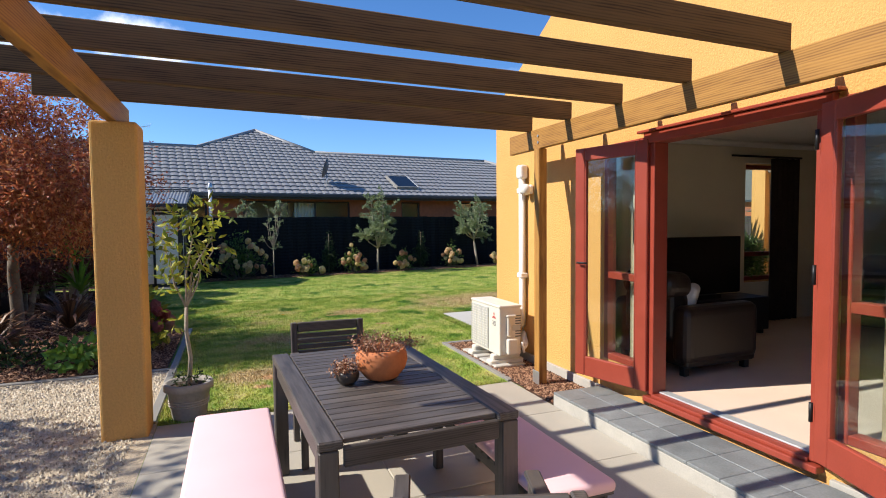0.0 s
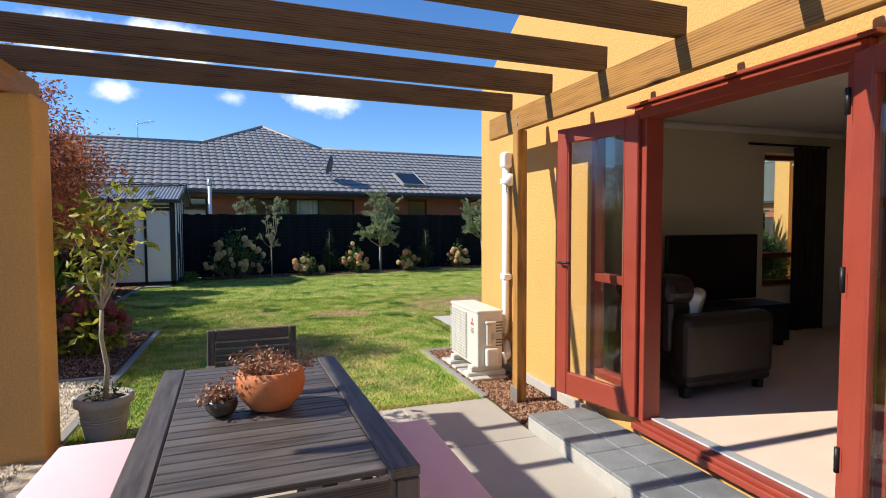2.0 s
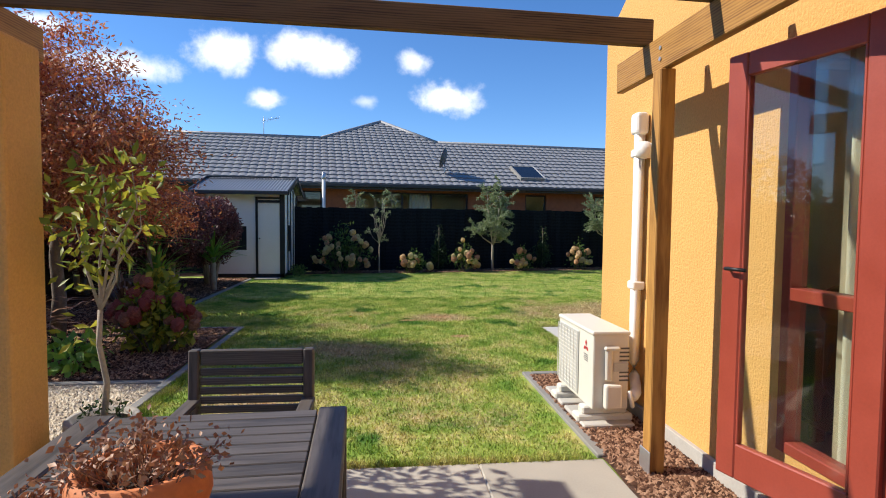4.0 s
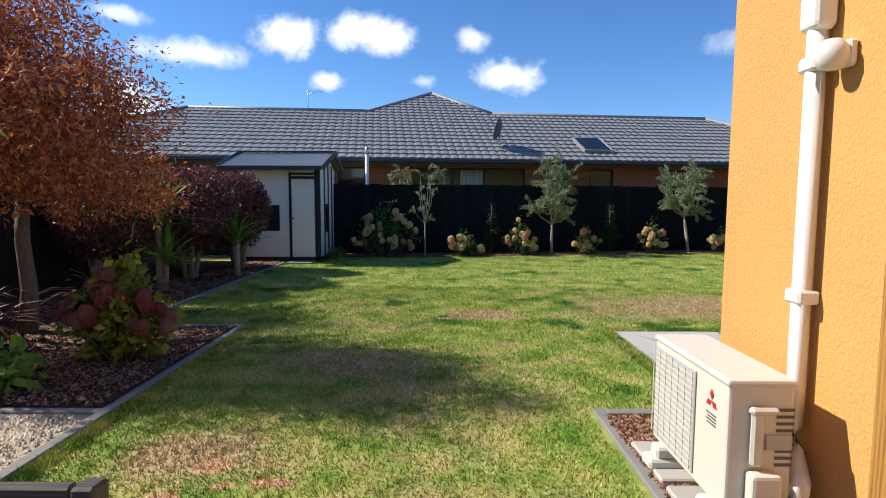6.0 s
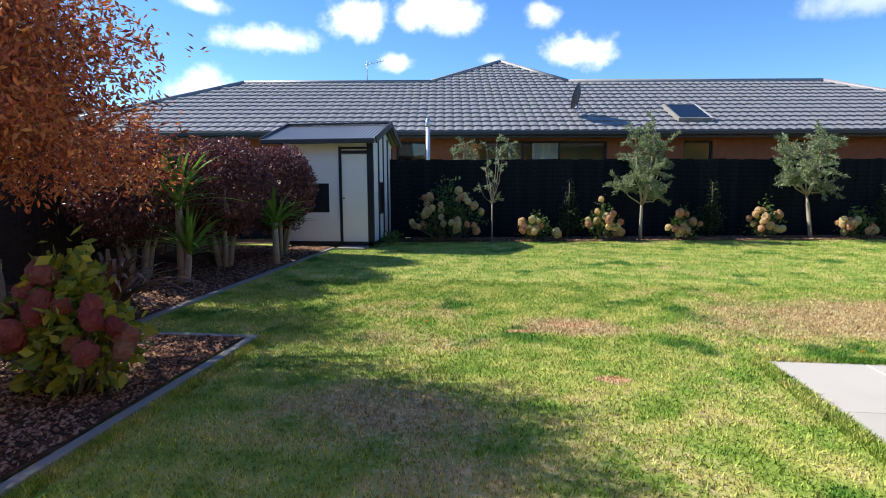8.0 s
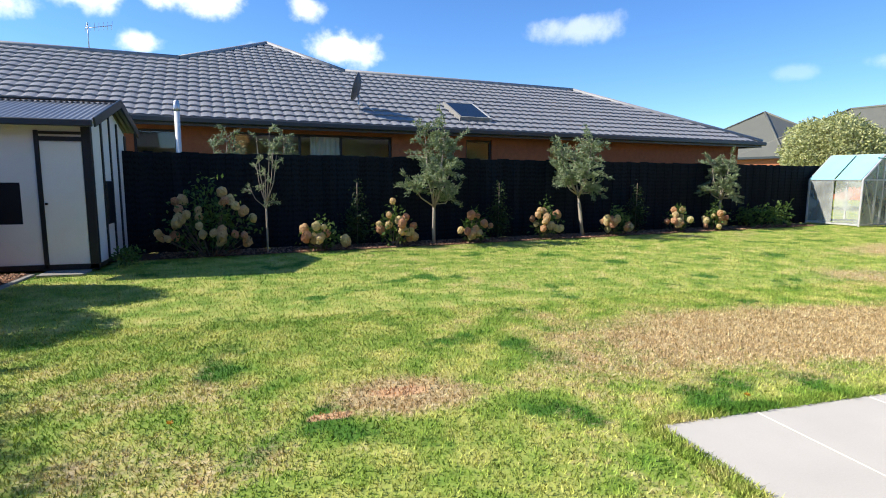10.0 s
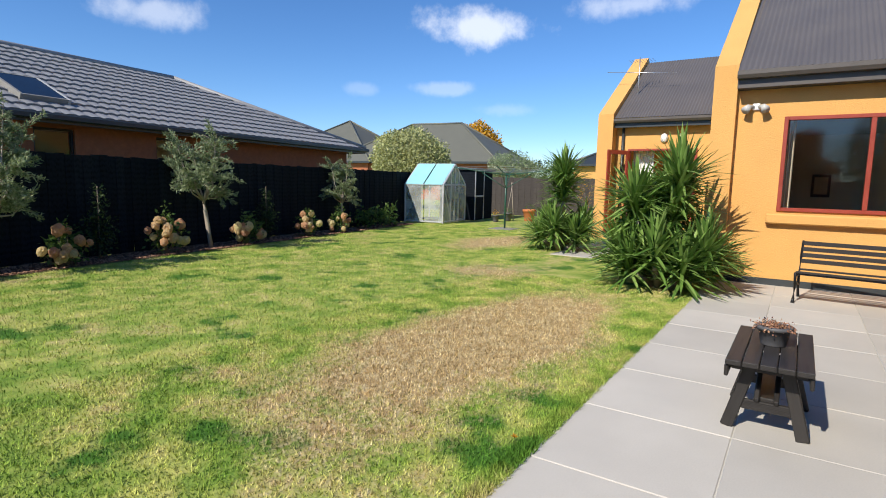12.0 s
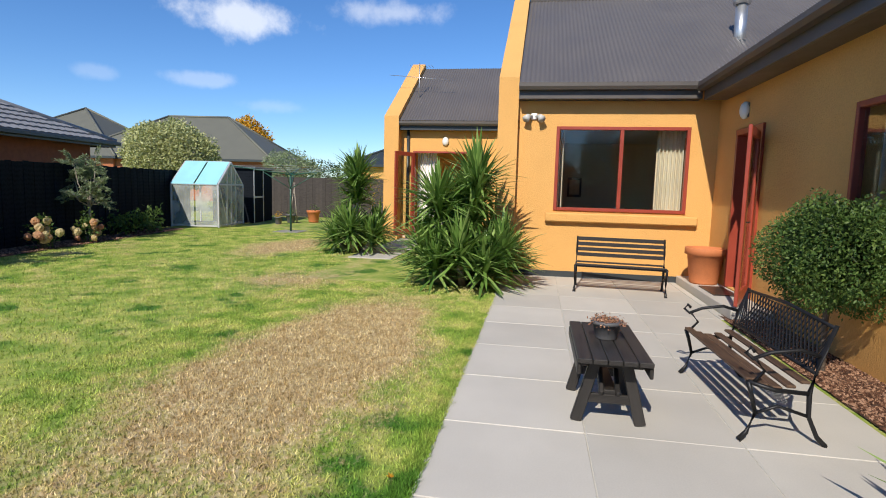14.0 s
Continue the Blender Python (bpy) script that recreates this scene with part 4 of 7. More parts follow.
box("ceiling_wing", (12.21, NY - 0.2, 2.62), (16.53, 8.8, 2.72), CEIL)
tagged(bpy.data.objects["ceiling_wing"], "white plaster ceiling", "ceiling", kind="structure")
# floor coloured dark to keep the room behind the window dim
box("floor_wing", (12.21, NY - 0.2, 0.05), (16.53, 8.8, 0.15), DIMFLOOR)
tagged(bpy.data.objects["floor_wing"], "carpeted floor", "floor", kind="structure")
# far wing door and curtain
fr = thing("door_frame", "red painted frame of the far door", "door frame", kind="structure")
for y in (10.18, 11.85):
    box("jamb", (17.57, y, 0.1), (17.7, y + 0.06, 2.45), RED, fr)
box("head", (17.57, 10.24, 2.40), (17.7, 11.85, 2.45), RED, fr)
leaf = thing("door_4", "red glazed door of the far wing, open", "door", m=pose(17.55, 11.86, 0.12, 0, 0, 62))
door_leaf(0.8, 2.28, leaf)
cur = thing("curtain", "white curtain hanging in the far doorway", "curtain")
drape("drape", (17.95, 11.3), (17.95, 11.85), 0.15, 2.5, LINEN, cur)
box("wall_inner", (20.5, 9.2, 0.1), (20.6, 12.2, 2.7), INWALL)
tagged(bpy.data.objects["wall_inner.001"], "cream painted inner wall of the far wing", "wall", kind="structure")
box("floor_far", (17.6, 9.2, 0.02), (20.5, 12.2, 0.1), CARPET)
tagged(bpy.data.objects["floor_far"], "carpeted floor of the far wing", "floor", kind="structure")
box("ceiling_far", (17.86, 9.2, 2.6), (20.5, 12.2, 2.7), CEIL)
tagged(bpy.data.objects["ceiling_far"], "white ceiling of the far wing", "ceiling", kind="structure")

# ---- the living room behind the French doors ----
box("floor", (4.11, -3.4, 0.0), (11.9, NY - 0.26, FLOOR - 0.002), CARPET)
tagged(bpy.data.objects["floor"], "beige carpeted living room floor", "floor", kind="structure")
box("ceiling", (4.31, -3.4, 2.60), (11.9, NY - 0.26, 2.7), CEIL)
tagged(bpy.data.objects["ceiling"], "white plaster ceiling with cornice", "ceiling", kind="structure")
wl = wall_with_holes("wall_lining", "y", NY - 0.275, NY - 0.252, 4.31, 9.3, FLOOR, 2.6, [(RWX0, RWX1, 0.75, 2.32)], INWALL)
tagged(wl, "cream painted living room wall", "wall", kind="structure")
# unseen cream wall, added so more light bounces through the room
box("wall_partition", (4.32, -0.9, FLOOR), (9.29, -0.8, 2.6), INWALL)
tagged(bpy.data.objects["wall_partition"], "unseen cream wall added to bounce light in the living room", "wall", kind="structure")
box("wall_room_end", (9.3, -3.4, FLOOR), (9.4, NY - 0.26, 2.6), INWALL)
tagged(bpy.data.objects["wall_room_end"], "cream painted living room end wall", "wall", kind="structure")
for a, b in (((4.31, NY - 0.36, 2.52), (9.3, NY - 0.276, 2.598)), ((9.22, -3.4, 2.52), (9.299, NY - 0.37, 2.598))):
    ob = box("cornice", a, b, CEIL, None, 0.03)
    tagged(ob, "white plaster cornice", "cornice", kind="structure")


def armchair(m, label, w=0.95, d=0.9):
    r = thing("armchair", label, "armchair", m=m)
    box("base", (-w / 2 + 0.02, -d / 2 + 0.03, 0.08), (w / 2 - 0.02, d / 2 - 0.03, 0.3), LEATHER, r, 0.03, seg=3)
    for s in (-1, 1):
        box("arm", (s * w / 2 - 0.10 * s - 0.1, -d / 2, 0.1), (s * w / 2 - 0.10 * s + 0.1, d / 2, 0.62), LEATHER, r, 0.08, seg=4)
        for y in (-d / 2 + 0.08, d / 2 - 0.08):
            box("foot", (s * (w / 2 - 0.1) - 0.03, y - 0.03, 0), (s * (w / 2 - 0.1) + 0.03, y + 0.03, 0.1), BLACK, r)
    box("seat_cushion", (-w / 2 + 0.21, -d / 2 + 0.2, 0.28), (w / 2 - 0.21, d / 2, 0.47), LEATHER, r, 0.05, seg=3)
    box("backrest", (-w / 2 + 0.17, -d / 2 - 0.02, 0.28), (w / 2 - 0.17, -d / 2 + 0.24, 0.74), LEATHER, r, 0.09, seg=4)
    box("head_roll", (-w / 2 + 0.15, -d / 2 - 0.05, 0.66), (w / 2 - 0.15, -d / 2 + 0.27, 0.90), LEATHER, r, 0.115, seg=5)
    return r


armchair(pose(4.93, 4.15, FLOOR, 0, 0, -88), "dark brown leather armchair with padded arms")
armchair(pose(8.3, 4.2, FLOOR, 0, 0, 100), "dark leather sofa seat in the shaded room", 1.3)
cush = box("cushion", (-0.2, -0.06, -0.15), (0.2, 0.06, 0.15), WHITE, None, 0.055, seg=4)
cush.matrix_basis = pose(4.86, 4.0, 0.84, 14, 0, 40)
tagged(cush, "pale patterned cushion on the armchair", "cushion")
tv = thing("television", "large black flat television on a low stand", "television", m=pose(6.0, 4.95, FLOOR, 0, 0, 0))
box("screen", (-0.58, -0.03, 0.5), (0.58, 0.03, 1.17), SCREEN, tv, 0.01)
box("foot", (-0.2, -0.1, 0.45), (0.2, 0.1, 0.5), BLACK, tv)
st = thing("tv_stand", "low dark television stand", "cabinet", m=pose(6.1, 4.95, FLOOR))
box("body", (-0.75, -0.2, 0.06), (0.75, 0.22, 0.448), BLACK, st)
for x in (-0.7, 0.7):
    box("foot", (x - 0.03, -0.15, 0), (x + 0.03, 0.15, 0.06), BLACK, st)
cur = thing("curtain", "dark patterned curtain beside the window", "curtain")
drape("drape", (7.52, 5.28), (8.02, 5.28), FLOOR + 0.02, 2.38, DARKCURTAIN, cur, 5)
tube("curtain_rail", [(6.85, 5.3, 2.4), (8.1, 5.3, 2.4)], 0.014, IRON, cur)
dl = thing("downlight", "small recessed ceiling light, lit warm", "downlight", m=pose(7.4, 4.3, 2.59))
lathe("rim", [(0.055, 0.0), (0.055, 0.008), (0.04, 0.009)], CEIL, dl)
_m = Mat("warm lamp")
_m.b.inputs["Emission Color"].default_value = (1, 0.55, 0.2, 1)
_m.b.inputs["Emission Strength"].default_value = 3.0
lathe("lamp", [(0.038, -0.002), (0.036, 0.004)], _m.m, dl)

# ---- the slate step ----
step = thing("step", "low door step paved with grey slate tiles", "step", kind="structure")
box("base", (3.46, 0.4, -0.05), (3.962, 4.11, 0.088), GROUT, step)
step2 = thing("step", "low grey concrete step at the back door", "step", kind="structure")
box("base", (9.3, NY + 0.005, -0.05), (WX - 0.02, 6.13, 0.12), CONCRETE, step2, 0.012)
mat = box("door_mat", (10.2, 5.74, 0.121), (10.9, 6.06, 0.137), DARKPOT)
tagged(mat, "dark rubber door mat on the step", "door mat")

# ---- pergola ----
pg = thing("pergola", "treated pine pergola of beams and rafters", "pergola")
board("beam", (3.67, 5.25, 2.375), (3.67, -3.2, 2.375), 0.05, 0.19, PINE, pg, up=(0, 0, 1))
board("beam", (0.10, 5.24, 2.44), (0.10, -3.2, 2.44), 0.07, 0.19, PINE, pg)
board("post", (3.67, 4.67, -0.02), (3.67, 4.67, 2.28), 0.09, 0.09, PINE, pg, up=(0, 1, 0))
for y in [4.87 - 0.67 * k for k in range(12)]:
    board("rafter", (-0.42, y, 2.615), (3.69, y, 2.545), 0.046, 0.155, PINE_DARK, pg)
for y, z in ((4.67, 2.40), (4.67, 2.34)):
    b = tube_bm([(3.638, y, z), (3.646, y, z)], 0.012, 8)
    part("bolt", b, STEEL, pg, "steel coach bolt")
br = box("post_bracket", (3.615, 4.61, 0.0), (3.622, 4.73, 0.14), STEEL, pg)
col = thing("column", "square yellow-ochre plaster column", "column", kind="structure")
b = box_bm((-0.04, 4.66, -0.05), (0.27, 4.97, 2.345), 0.02, seg=2)
part("shaft", b, STUCCO, col)

# ---- air conditioner ----
ac = thing("air_conditioner", "cream outdoor air conditioning unit on plastic feet", "air conditioner", m=pose(3.695, 5.71, 0))
AX, AY, Z0, Z1 = 0.13, 0.37, 0.13, 0.68
box("body", (-AX, -AY, Z0), (AX, AY, Z1 - 0.012), PLASTIC, ac, 0.012, seg=2)
box("lid", (-AX - 0.008, -AY - 0.008, Z1 - 0.03), (AX + 0.008, AY + 0.008, Z1), PLASTIC, ac, 0.012, seg=2)
gr = box("grille", (-AX - 0.010, -AY + 0.27, Z0 + 0.03), (-AX - 0.001, AY - 0.03, Z1 - 0.05), GRILLE, ac, 0.004, "grey fan grille")
for k in range(7):
    y = -AY + 0.29 + k * 0.072
    box("grille_rib", (-AX - 0.014, y, Z0 + 0.04), (-AX - 0.0105, y + 0.006, Z1 - 0.06), PLASTIC, ac, 0.001)
for k in range(15):
    z = Z0 + 0.06 + k * 0.029
    box("grille_wire", (-AX - 0.0135, -AY + 0.28, z), (-AX - 0.0105, AY - 0.035, z + 0.004), PLASTIC, ac, 0)
_m = Mat("red mark", 0.5)
_m.b.inputs["Base Color"].default_value = (0.55, 0.02, 0.03, 1)
bm = bmesh.new()
for a in (90, 210, 330):
    c = (math.cos(radians(a)) * 0.026, math.sin(radians(a)) * 0.026)
    d, e = (math.cos(radians(a)), math.sin(radians(a))), (-math.sin(radians(a)), math.cos(radians(a)))
    bm.faces.new([bm.verts.new((-AX - 0.004, -AY + 0.13 + c[0] + d[0] * u + e[0] * v, 0.55 + c[1] + d[1] * u + e[1] * v)) for u, v in ((-0.024, 0), (0, 0.014), (0.024, 0), (0, -0.014))])
part("badge", bm, _m.m, ac, "small red three-part badge")
for k in range(4):
    box("label_bar", (-AX - 0.004, -AY + 0.09, 0.49 - k * 0.014), (-AX - 0.0015, -AY + 0.17 - 0.01 * (k % 2), 0.495 - k * 0.014), GREYPOT, ac, 0)
box("valve_cover", (-0.06, -AY - 0.07, Z0 + 0.02), (0.06, -AY - 0.009, Z0 + 0.19), PLASTIC, ac, 0.015, seg=2)
box("wiring_cover", (-0.05, -AY - 0.035, Z0 + 0.21), (0.0, -AY - 0.009, Z1 - 0.1), PLASTIC, ac, 0.01)
box("wiring_cap", (-0.06, -AY - 0.045, Z1 - 0.13), (0.05, -AY - 0.0095, Z1 - 0.10), PLASTIC, ac, 0.01)
for k in range(9):
    z = Z0 + 0.2 + 0.028 * k
    box("vent_slot", (0.06, -AY - 0.0035, z), (0.13, -AY - 0.0015, z + 0.012), GREYPOT, ac, 0)
box("label_plate", (0.02, -AY - 0.0115, Z0 + 0.27), (0.12, -AY - 0.0055, Z0 + 0.33), GRILLE, ac, 0)
for y in (-0.25, 0.25):
    b = bmesh.new()
    box_bm((-0.21, y - 0.06, 0.02), (0.2, y + 0.06, 0.075), 0.012, b)
    box_bm((-0.17, y - 0.045, 0.07), (0.16, y + 0.045, 0.131), 0.012, b)
    part("foot", b, PLASTIC, ac, "moulded plastic foot")
for x, y in ((-0.05, -0.33), (-0.05, -0.1), (-0.05, 0.15), (-0.05, 0.38)):
    p = box("paver", (3.72 + x - 0.17, 5.74 + y - 0.1, 0.0), (3.72 + x + 0.2, 5.74 + y + 0.1, 0.035), CONCRETE, None, 0.008)
    tagged(p, "small grey concrete paver under the unit", "paver", "pavers")
pp = thing("pipe_duct", "white pipe duct running up the house wall", "pipe")
tube("pipe", [(3.95, 5.53, 2.1), (3.95, 5.53, 0.42), (3.95, 5.515, 0.32), (3.94, 5.47, 0.255), (3.915, 5.41, 0.225), (3.86, 5.34, 0.22)], 0.038, PVC, pp, 12)
b = box_bm((3.90, 5.47, 2.06), (3.998, 5.59, 2.22), 0.03, seg=3)
part("top_cap", b, PVC, pp)
for z in (0.95, 1.9):
    box("clip", (3.905, 5.48, z), (3.998, 5.58, z + 0.06), PVC, pp, 0.01)
tube("hose", [(3.86, 5.36, 0.22), (3.83, 5.28, 0.17), (3.8, 5.27, 0.28)], 0.014, PVC, pp, 8)
lamp = thing("wall_lamp", "round white bulkhead lamp on the wall", "wall lamp", m=pose(3.93, 5.41, 1.94))
lathe("globe", [(0.015, -0.06), (0.045, -0.05), (0.06, -0.01), (0.056, 0.025), (0.03, 0.055), (0.008, 0.06)], PVC, lamp)
box("bracket", (0.03, -0.05, -0.05), (0.068, 0.05, 0.05), PVC, lamp, 0.01)

# ---- outdoor dining set ----
TX0, TX1, TY0, TY1, TZ = 1.15, 2.03, 2.16, 3.70, 0.76
tb = thing("dining_table", "dark stained slatted outdoor dining table", "table")
tb.matrix_basis = Matrix.Translation((1.59, 2.93, 0)) @ Matrix.Rotation(radians(2.5), 4, "Z") @ Matrix.Translation((-1.59, -2.93, 0))
E_ = 0.10
for x0, x1 in ((TX0, TX0 + E_), (TX1 - E_, TX1)):
    board("side_rail", ((x0 + x1) / 2, TY0, TZ - 0.019), ((x0 + x1) / 2, TY1, TZ - 0.019), E_, 0.038, STAIN, tb)
n = 21
for k in range(n):
    y = TY0 + 0.02 + (k + 0.5) * (TY1 - TY0 - 0.04) / n
    board("slat", (TX0 + E_ + 0.004, y, TZ - 0.014), (TX1 - E_ - 0.004, y, TZ - 0.014), (TY1 - TY0 - 0.04) / n - 0.006, 0.022, STAIN, tb, 0.003)
for y in (TY0 + 0.011, TY1 - 0.011):
    board("end_apron", (TX0 + E_, y, TZ - 0.07), (TX1 - E_, y, TZ - 0.07), 0.022, 0.085, STAIN, tb)
for x in (TX0 + 0.03, TX1 - 0.03):
    board("side_apron", (x, TY0 + 0.08, TZ - 0.085), (x, TY1 - 0.08, TZ - 0.085), 0.022, 0.09, STAIN, tb)
for x in (TX0 + 0.042, TX1 - 0.042):
    for y in (TY0 + 0.042, TY1 - 0.042):
        board("leg", (x, y, 0), (x, y, TZ - 0.04), 0.08, 0.08, STAIN, tb, up=(0, 1, 0))


def bench(m, label):
    r = thing("bench", label, "bench", "benches at the table", m)
    L, W, Hh = 1.45, 0.36, 0.40
    for k in range(19):
        y = -L / 2 + 0.04 + k * (L - 0.08) / 18
        board("slat", (-W / 2, y, Hh), (W / 2, y, Hh), 0.052, 0.022, STAIN, r, 0.003)
    for x in (-W / 2 + 0.03, W / 2 - 0.03):
        board("rail", (x, -L / 2 + 0.03, Hh - 0.045), (x, L / 2 - 0.03, Hh - 0.045), 0.025, 0.065, STAIN, r)
        for y in (-L / 2 + 0.1, L / 2 - 0.1):
            board("leg", (x, y, 0), (x, y, Hh - 0.02), 0.055, 0.055, STAIN, r, up=(0, 1, 0))
    return r


def pad(m, label, l=1.42, w=0.42):
    b = box_bm((-w / 2, -l / 2, 0), (w / 2, l / 2, 0.055), 0.022, seg=3)
    ob = part("seat_pad", b, PINK, None, smooth=False, m=m)
    ob.data.shade_smooth()
    return tagged(ob, label, "cushion", "bench cushions")


bench(pose(0.88, 2.86, 0), "dark slatted bench beside the table")
pad(pose(0.88, 2.86, 0.412), "long pale pink cushion on the bench")
bench(pose(2.26, 2.72, 0), "dark slatted bench by the house side")
pad(pose(2.25, 2.66, 0.412), "long pink cushion in slatted shade", 1.36, 0.37)


def dining_chair(m, label):
    """A slatted chair; its back faces -y."""
    r = thing("dining_chair", label, "chair", "chairs at the table", m)
    W, D, S, T = 0.54, 0.5, 0.42, 0.86
    for s in (-1, 1):
        x = s * (W / 2 - 0.025)
        board("back_post", (x, -D / 2, 0), (x, -D / 2 - 0.06, T), 0.045, 0.05, STAIN, r, up=(0, 1, 0))
        board("leg", (x, D / 2, 0), (x, D / 2, 0.62), 0.045, 0.045, STAIN, r, up=(0, 1, 0))
        board("armrest", (x, -D / 2 - 0.04, 0.635), (x, D / 2 + 0.05, 0.635), 0.06, 0.024, STAIN, r)
    board("top_rail", (-W / 2 + 0.05, -D / 2 - 0.055, T - 0.035), (W / 2 - 0.05, -D / 2 - 0.055, T - 0.035), 0.025, 0.07, STAIN, r)
    for k in range(9):
        z = T - 0.098 - k * 0.041
        board("back_slat", (-W / 2 + 0.05, -D / 2 - 0.055 * z / T, z), (W / 2 - 0.05, -D / 2 - 0.055 * z / T, z), 0.016, 0.031, STAIN, r, 0.003)
    for k in range(8):
        y = -D / 2 + 0.03 + k * 0.063
        board("seat_slat", (-W / 2 + 0.02, y, S), (W / 2 - 0.02, y, S), 0.05, 0.02, STAIN, r, 0.003)
    for y in (-D / 2 + 0.01, D / 2 - 0.02):
        board("seat_rail", (-W / 2 + 0.05, y, S - 0.04), (W / 2 - 0.05, y, S - 0.04), 0.025, 0.055, STAIN, r)
    return r


dining_chair(pose(1.55, 3.90, 0, 0, 0, 180), "dark slatted wooden chair at the table end")
dining_chair(pose(1.62, 1.66, 0.0, 0, 0, -18), "dark slatted wooden armchair at the near table end")


def bowl(name, m, r, h, mat, label, cat="plant pot", group="", thick=0.014, round_=True, rim=0.0):
    root = thing(name, label, cat, group, m)
    if round_:
        prof = [(r * 0.45, 0), (r * 0.62, h * 0.06), (r * 0.9, h * 0.35), (r, h * 0.62), (r * 0.97, h * 0.85), (r * 0.9, h), (r * 0.9 - thick, h), (r * 0.92 - thick, h * 0.85), (r * 0.6, h * 0.75), (0.001, h * 0.75)]
    else:
        prof = [(r * 0.7, 0), (r * 0.74, h * 0.05), (r * 0.93, h * 0.8), (r + rim, h * 0.82), (r + rim, h * 0.98), (r + rim - 0.006, h), (r - thick, h), (r * 0.9 - thick, h * 0.88), (0.001, h * 0.88)]
    lathe("pot", prof, mat, root)
    lathe("soil", [(r * 0.88, h * 0.76 if round_ else h * 0.89), (0.001, h * 0.80 if round_ else h * 0.91)], SOIL, root)
    return root


def wiry(parent, z, r, n, h, mat, name="dried_growth"):
    """Dry wiry stems with small tufts."""
    bm = bmesh.new()
    rn = random.Random(int(h * 1000 + n))
    ends = []
    for _ in range(n):
        a, q = rn.uniform(0, 6.28), rn.uniform(0, r)
        b = Vector((math.cos(a) * q, math.sin(a) * q, z))
        out = Vector((math.cos(a), math.sin(a), 0)) * rn.uniform(0.0, r * 0.9)
        e = b + out + Vector((rn.uniform(-0.02, 0.02), rn.uniform(-0.02, 0.02), h * rn.uniform(0.35, 1)))
        tube_bm([b, (b + e) / 2 + Vector((rn.uniform(-0.015, 0.015), rn.uniform(-0.015, 0.015), 0.01)), e], 0.0015, 4, bm, [0.002, 0.0015, 0.001])
        ends.append(e)
    part(name, bm, DRIED, parent)["kind"] = "stuff"
    pts = np.repeat(np.array([tuple(e) for e in ends]), 9, 0) + rng.normal(0, 0.014, (len(ends) * 9, 3))
    v, t = leaf_mesh(pts, unit(len(pts)), 0.018, 0.6)
    mesh_np("dried_foliage", v, t, mat, parent, kind="stuff")


pot = bowl("flower_pot", pose(1.63, 2.90, TZ), 0.138, 0.165, TERRA, "round terracotta bowl of dried plants", group="pots on the table")
wiry(pot, 0.12, 0.105, 80, 0.10, DRIED)
pot = bowl("flower_pot", pose(1.44, 2.87, TZ), 0.062, 0.068, DARKPOT, "small dark pot with a dried plant", group="pots on the table", thick=0.006)
wiry(pot, 0.05, 0.045, 40, 0.06, DRIED)

# ---- potted lemon tree ----
pot = bowl("plant_pot", pose(0.53, 5.0, -0.01), 0.175, 0.31, CLAYPOT, "large stone-coloured pot on the gravel", round_=False, rim=0.015)
for zz in (0.12, 0.14, 0.16):
    lathe("band", [(0.138 + zz * 0.10, zz), (0.143 + zz * 0.10, zz + 0.006), (0.138 + zz * 0.10, zz + 0.012)], CLAYPOT, pot)
tree = thing("potted_tree", "young tree with yellow-green leaves in a pot", "tree", m=pose(0.53, 5.0, 0.26))
limbs(tree, (0, 0, 0), [(0.02, 0, 1.45), (0.2, 0.05, 1.3), (-0.18, 0.08, 1.2), (0.1, -0.15, 1.15), (0.22, -0.1, 1.5)], 0.017, PALEBARK)
crown("crown", [(0, 0, 1.15, 0.28, 0.26, 0.30), (0.16, 0, 1.40, 0.26, 0.2, 0.15), (-0.12, 0.05, 0.86, 0.14, 0.14, 0.16), (-0.08, 0, 0.52, 0.12, 0.1, 0.1)], 300, 0.092, LIME, tree, 0.1, 0.42, 0.2)
crown("underplanting", [(0, 0, 0.06, 0.14, 0.14, 0.06)], 120, 0.04, DARKLEAF, tree)["kind"] = "stuff"

# ---- garden on the shaded side ----
maple = thing("maple_tree", "russet autumn maple with fine foliage in the bed", "tree", m=pose(-1.8, 8.75, 0))
limbs(maple, (0, 0, 0), [(0.2, 0.1, 3.0), (-0.8, 0.2, 2.7), (0.9, -0.2, 2.3), (0.5, 0.7, 2.5), (-0.4, -0.6, 2.4), (1.2, 0.3, 1.9)], 0.075, TRUNK)
limbs(maple, (-0.25, -0.25, 0), [(-0.9, -0.5, 2.6), (-1.2, 0.1, 2.2), (-0.5, -0.9, 2.0)], 0.05, TRUNK, "stem")
MB = [(0.0, 0, 2.70, 0.95, 0.85, 0.62), (-0.9, 0, 2.45, 0.9, 0.8, 0.75), (0.75, 0.1, 2.20, 0.70, 0.7, 0.48), (0.3, -0.4, 1.95, 1.05, 0.75, 0.48), (-0.8, -0.4, 1.65, 1.0, 0.75, 0.6), (0.55, 0.35, 1.6, 0.8, 0.6, 0.42), (-0.2, 0, 3.15, 0.6, 0.6, 0.35)]
rm = random.Random(8)
MB = [(x + 0.25, y - 0.60, *b) for x, y, *b in MB]
MB = MB + [(b[0] + rm.uniform(-1, 1) * b[3], b[1] + rm.uniform(-1, 1) * b[4], b[2] + rm.uniform(-0.9, 1.1) * b[5], 0.34, 0.34, 0.16) for b in MB for _ in range(4)]
crown("crown", MB, 60000, 0.058, MAPLE, maple, 0.25, 0.36, 0.2, 0.45, clump=6)

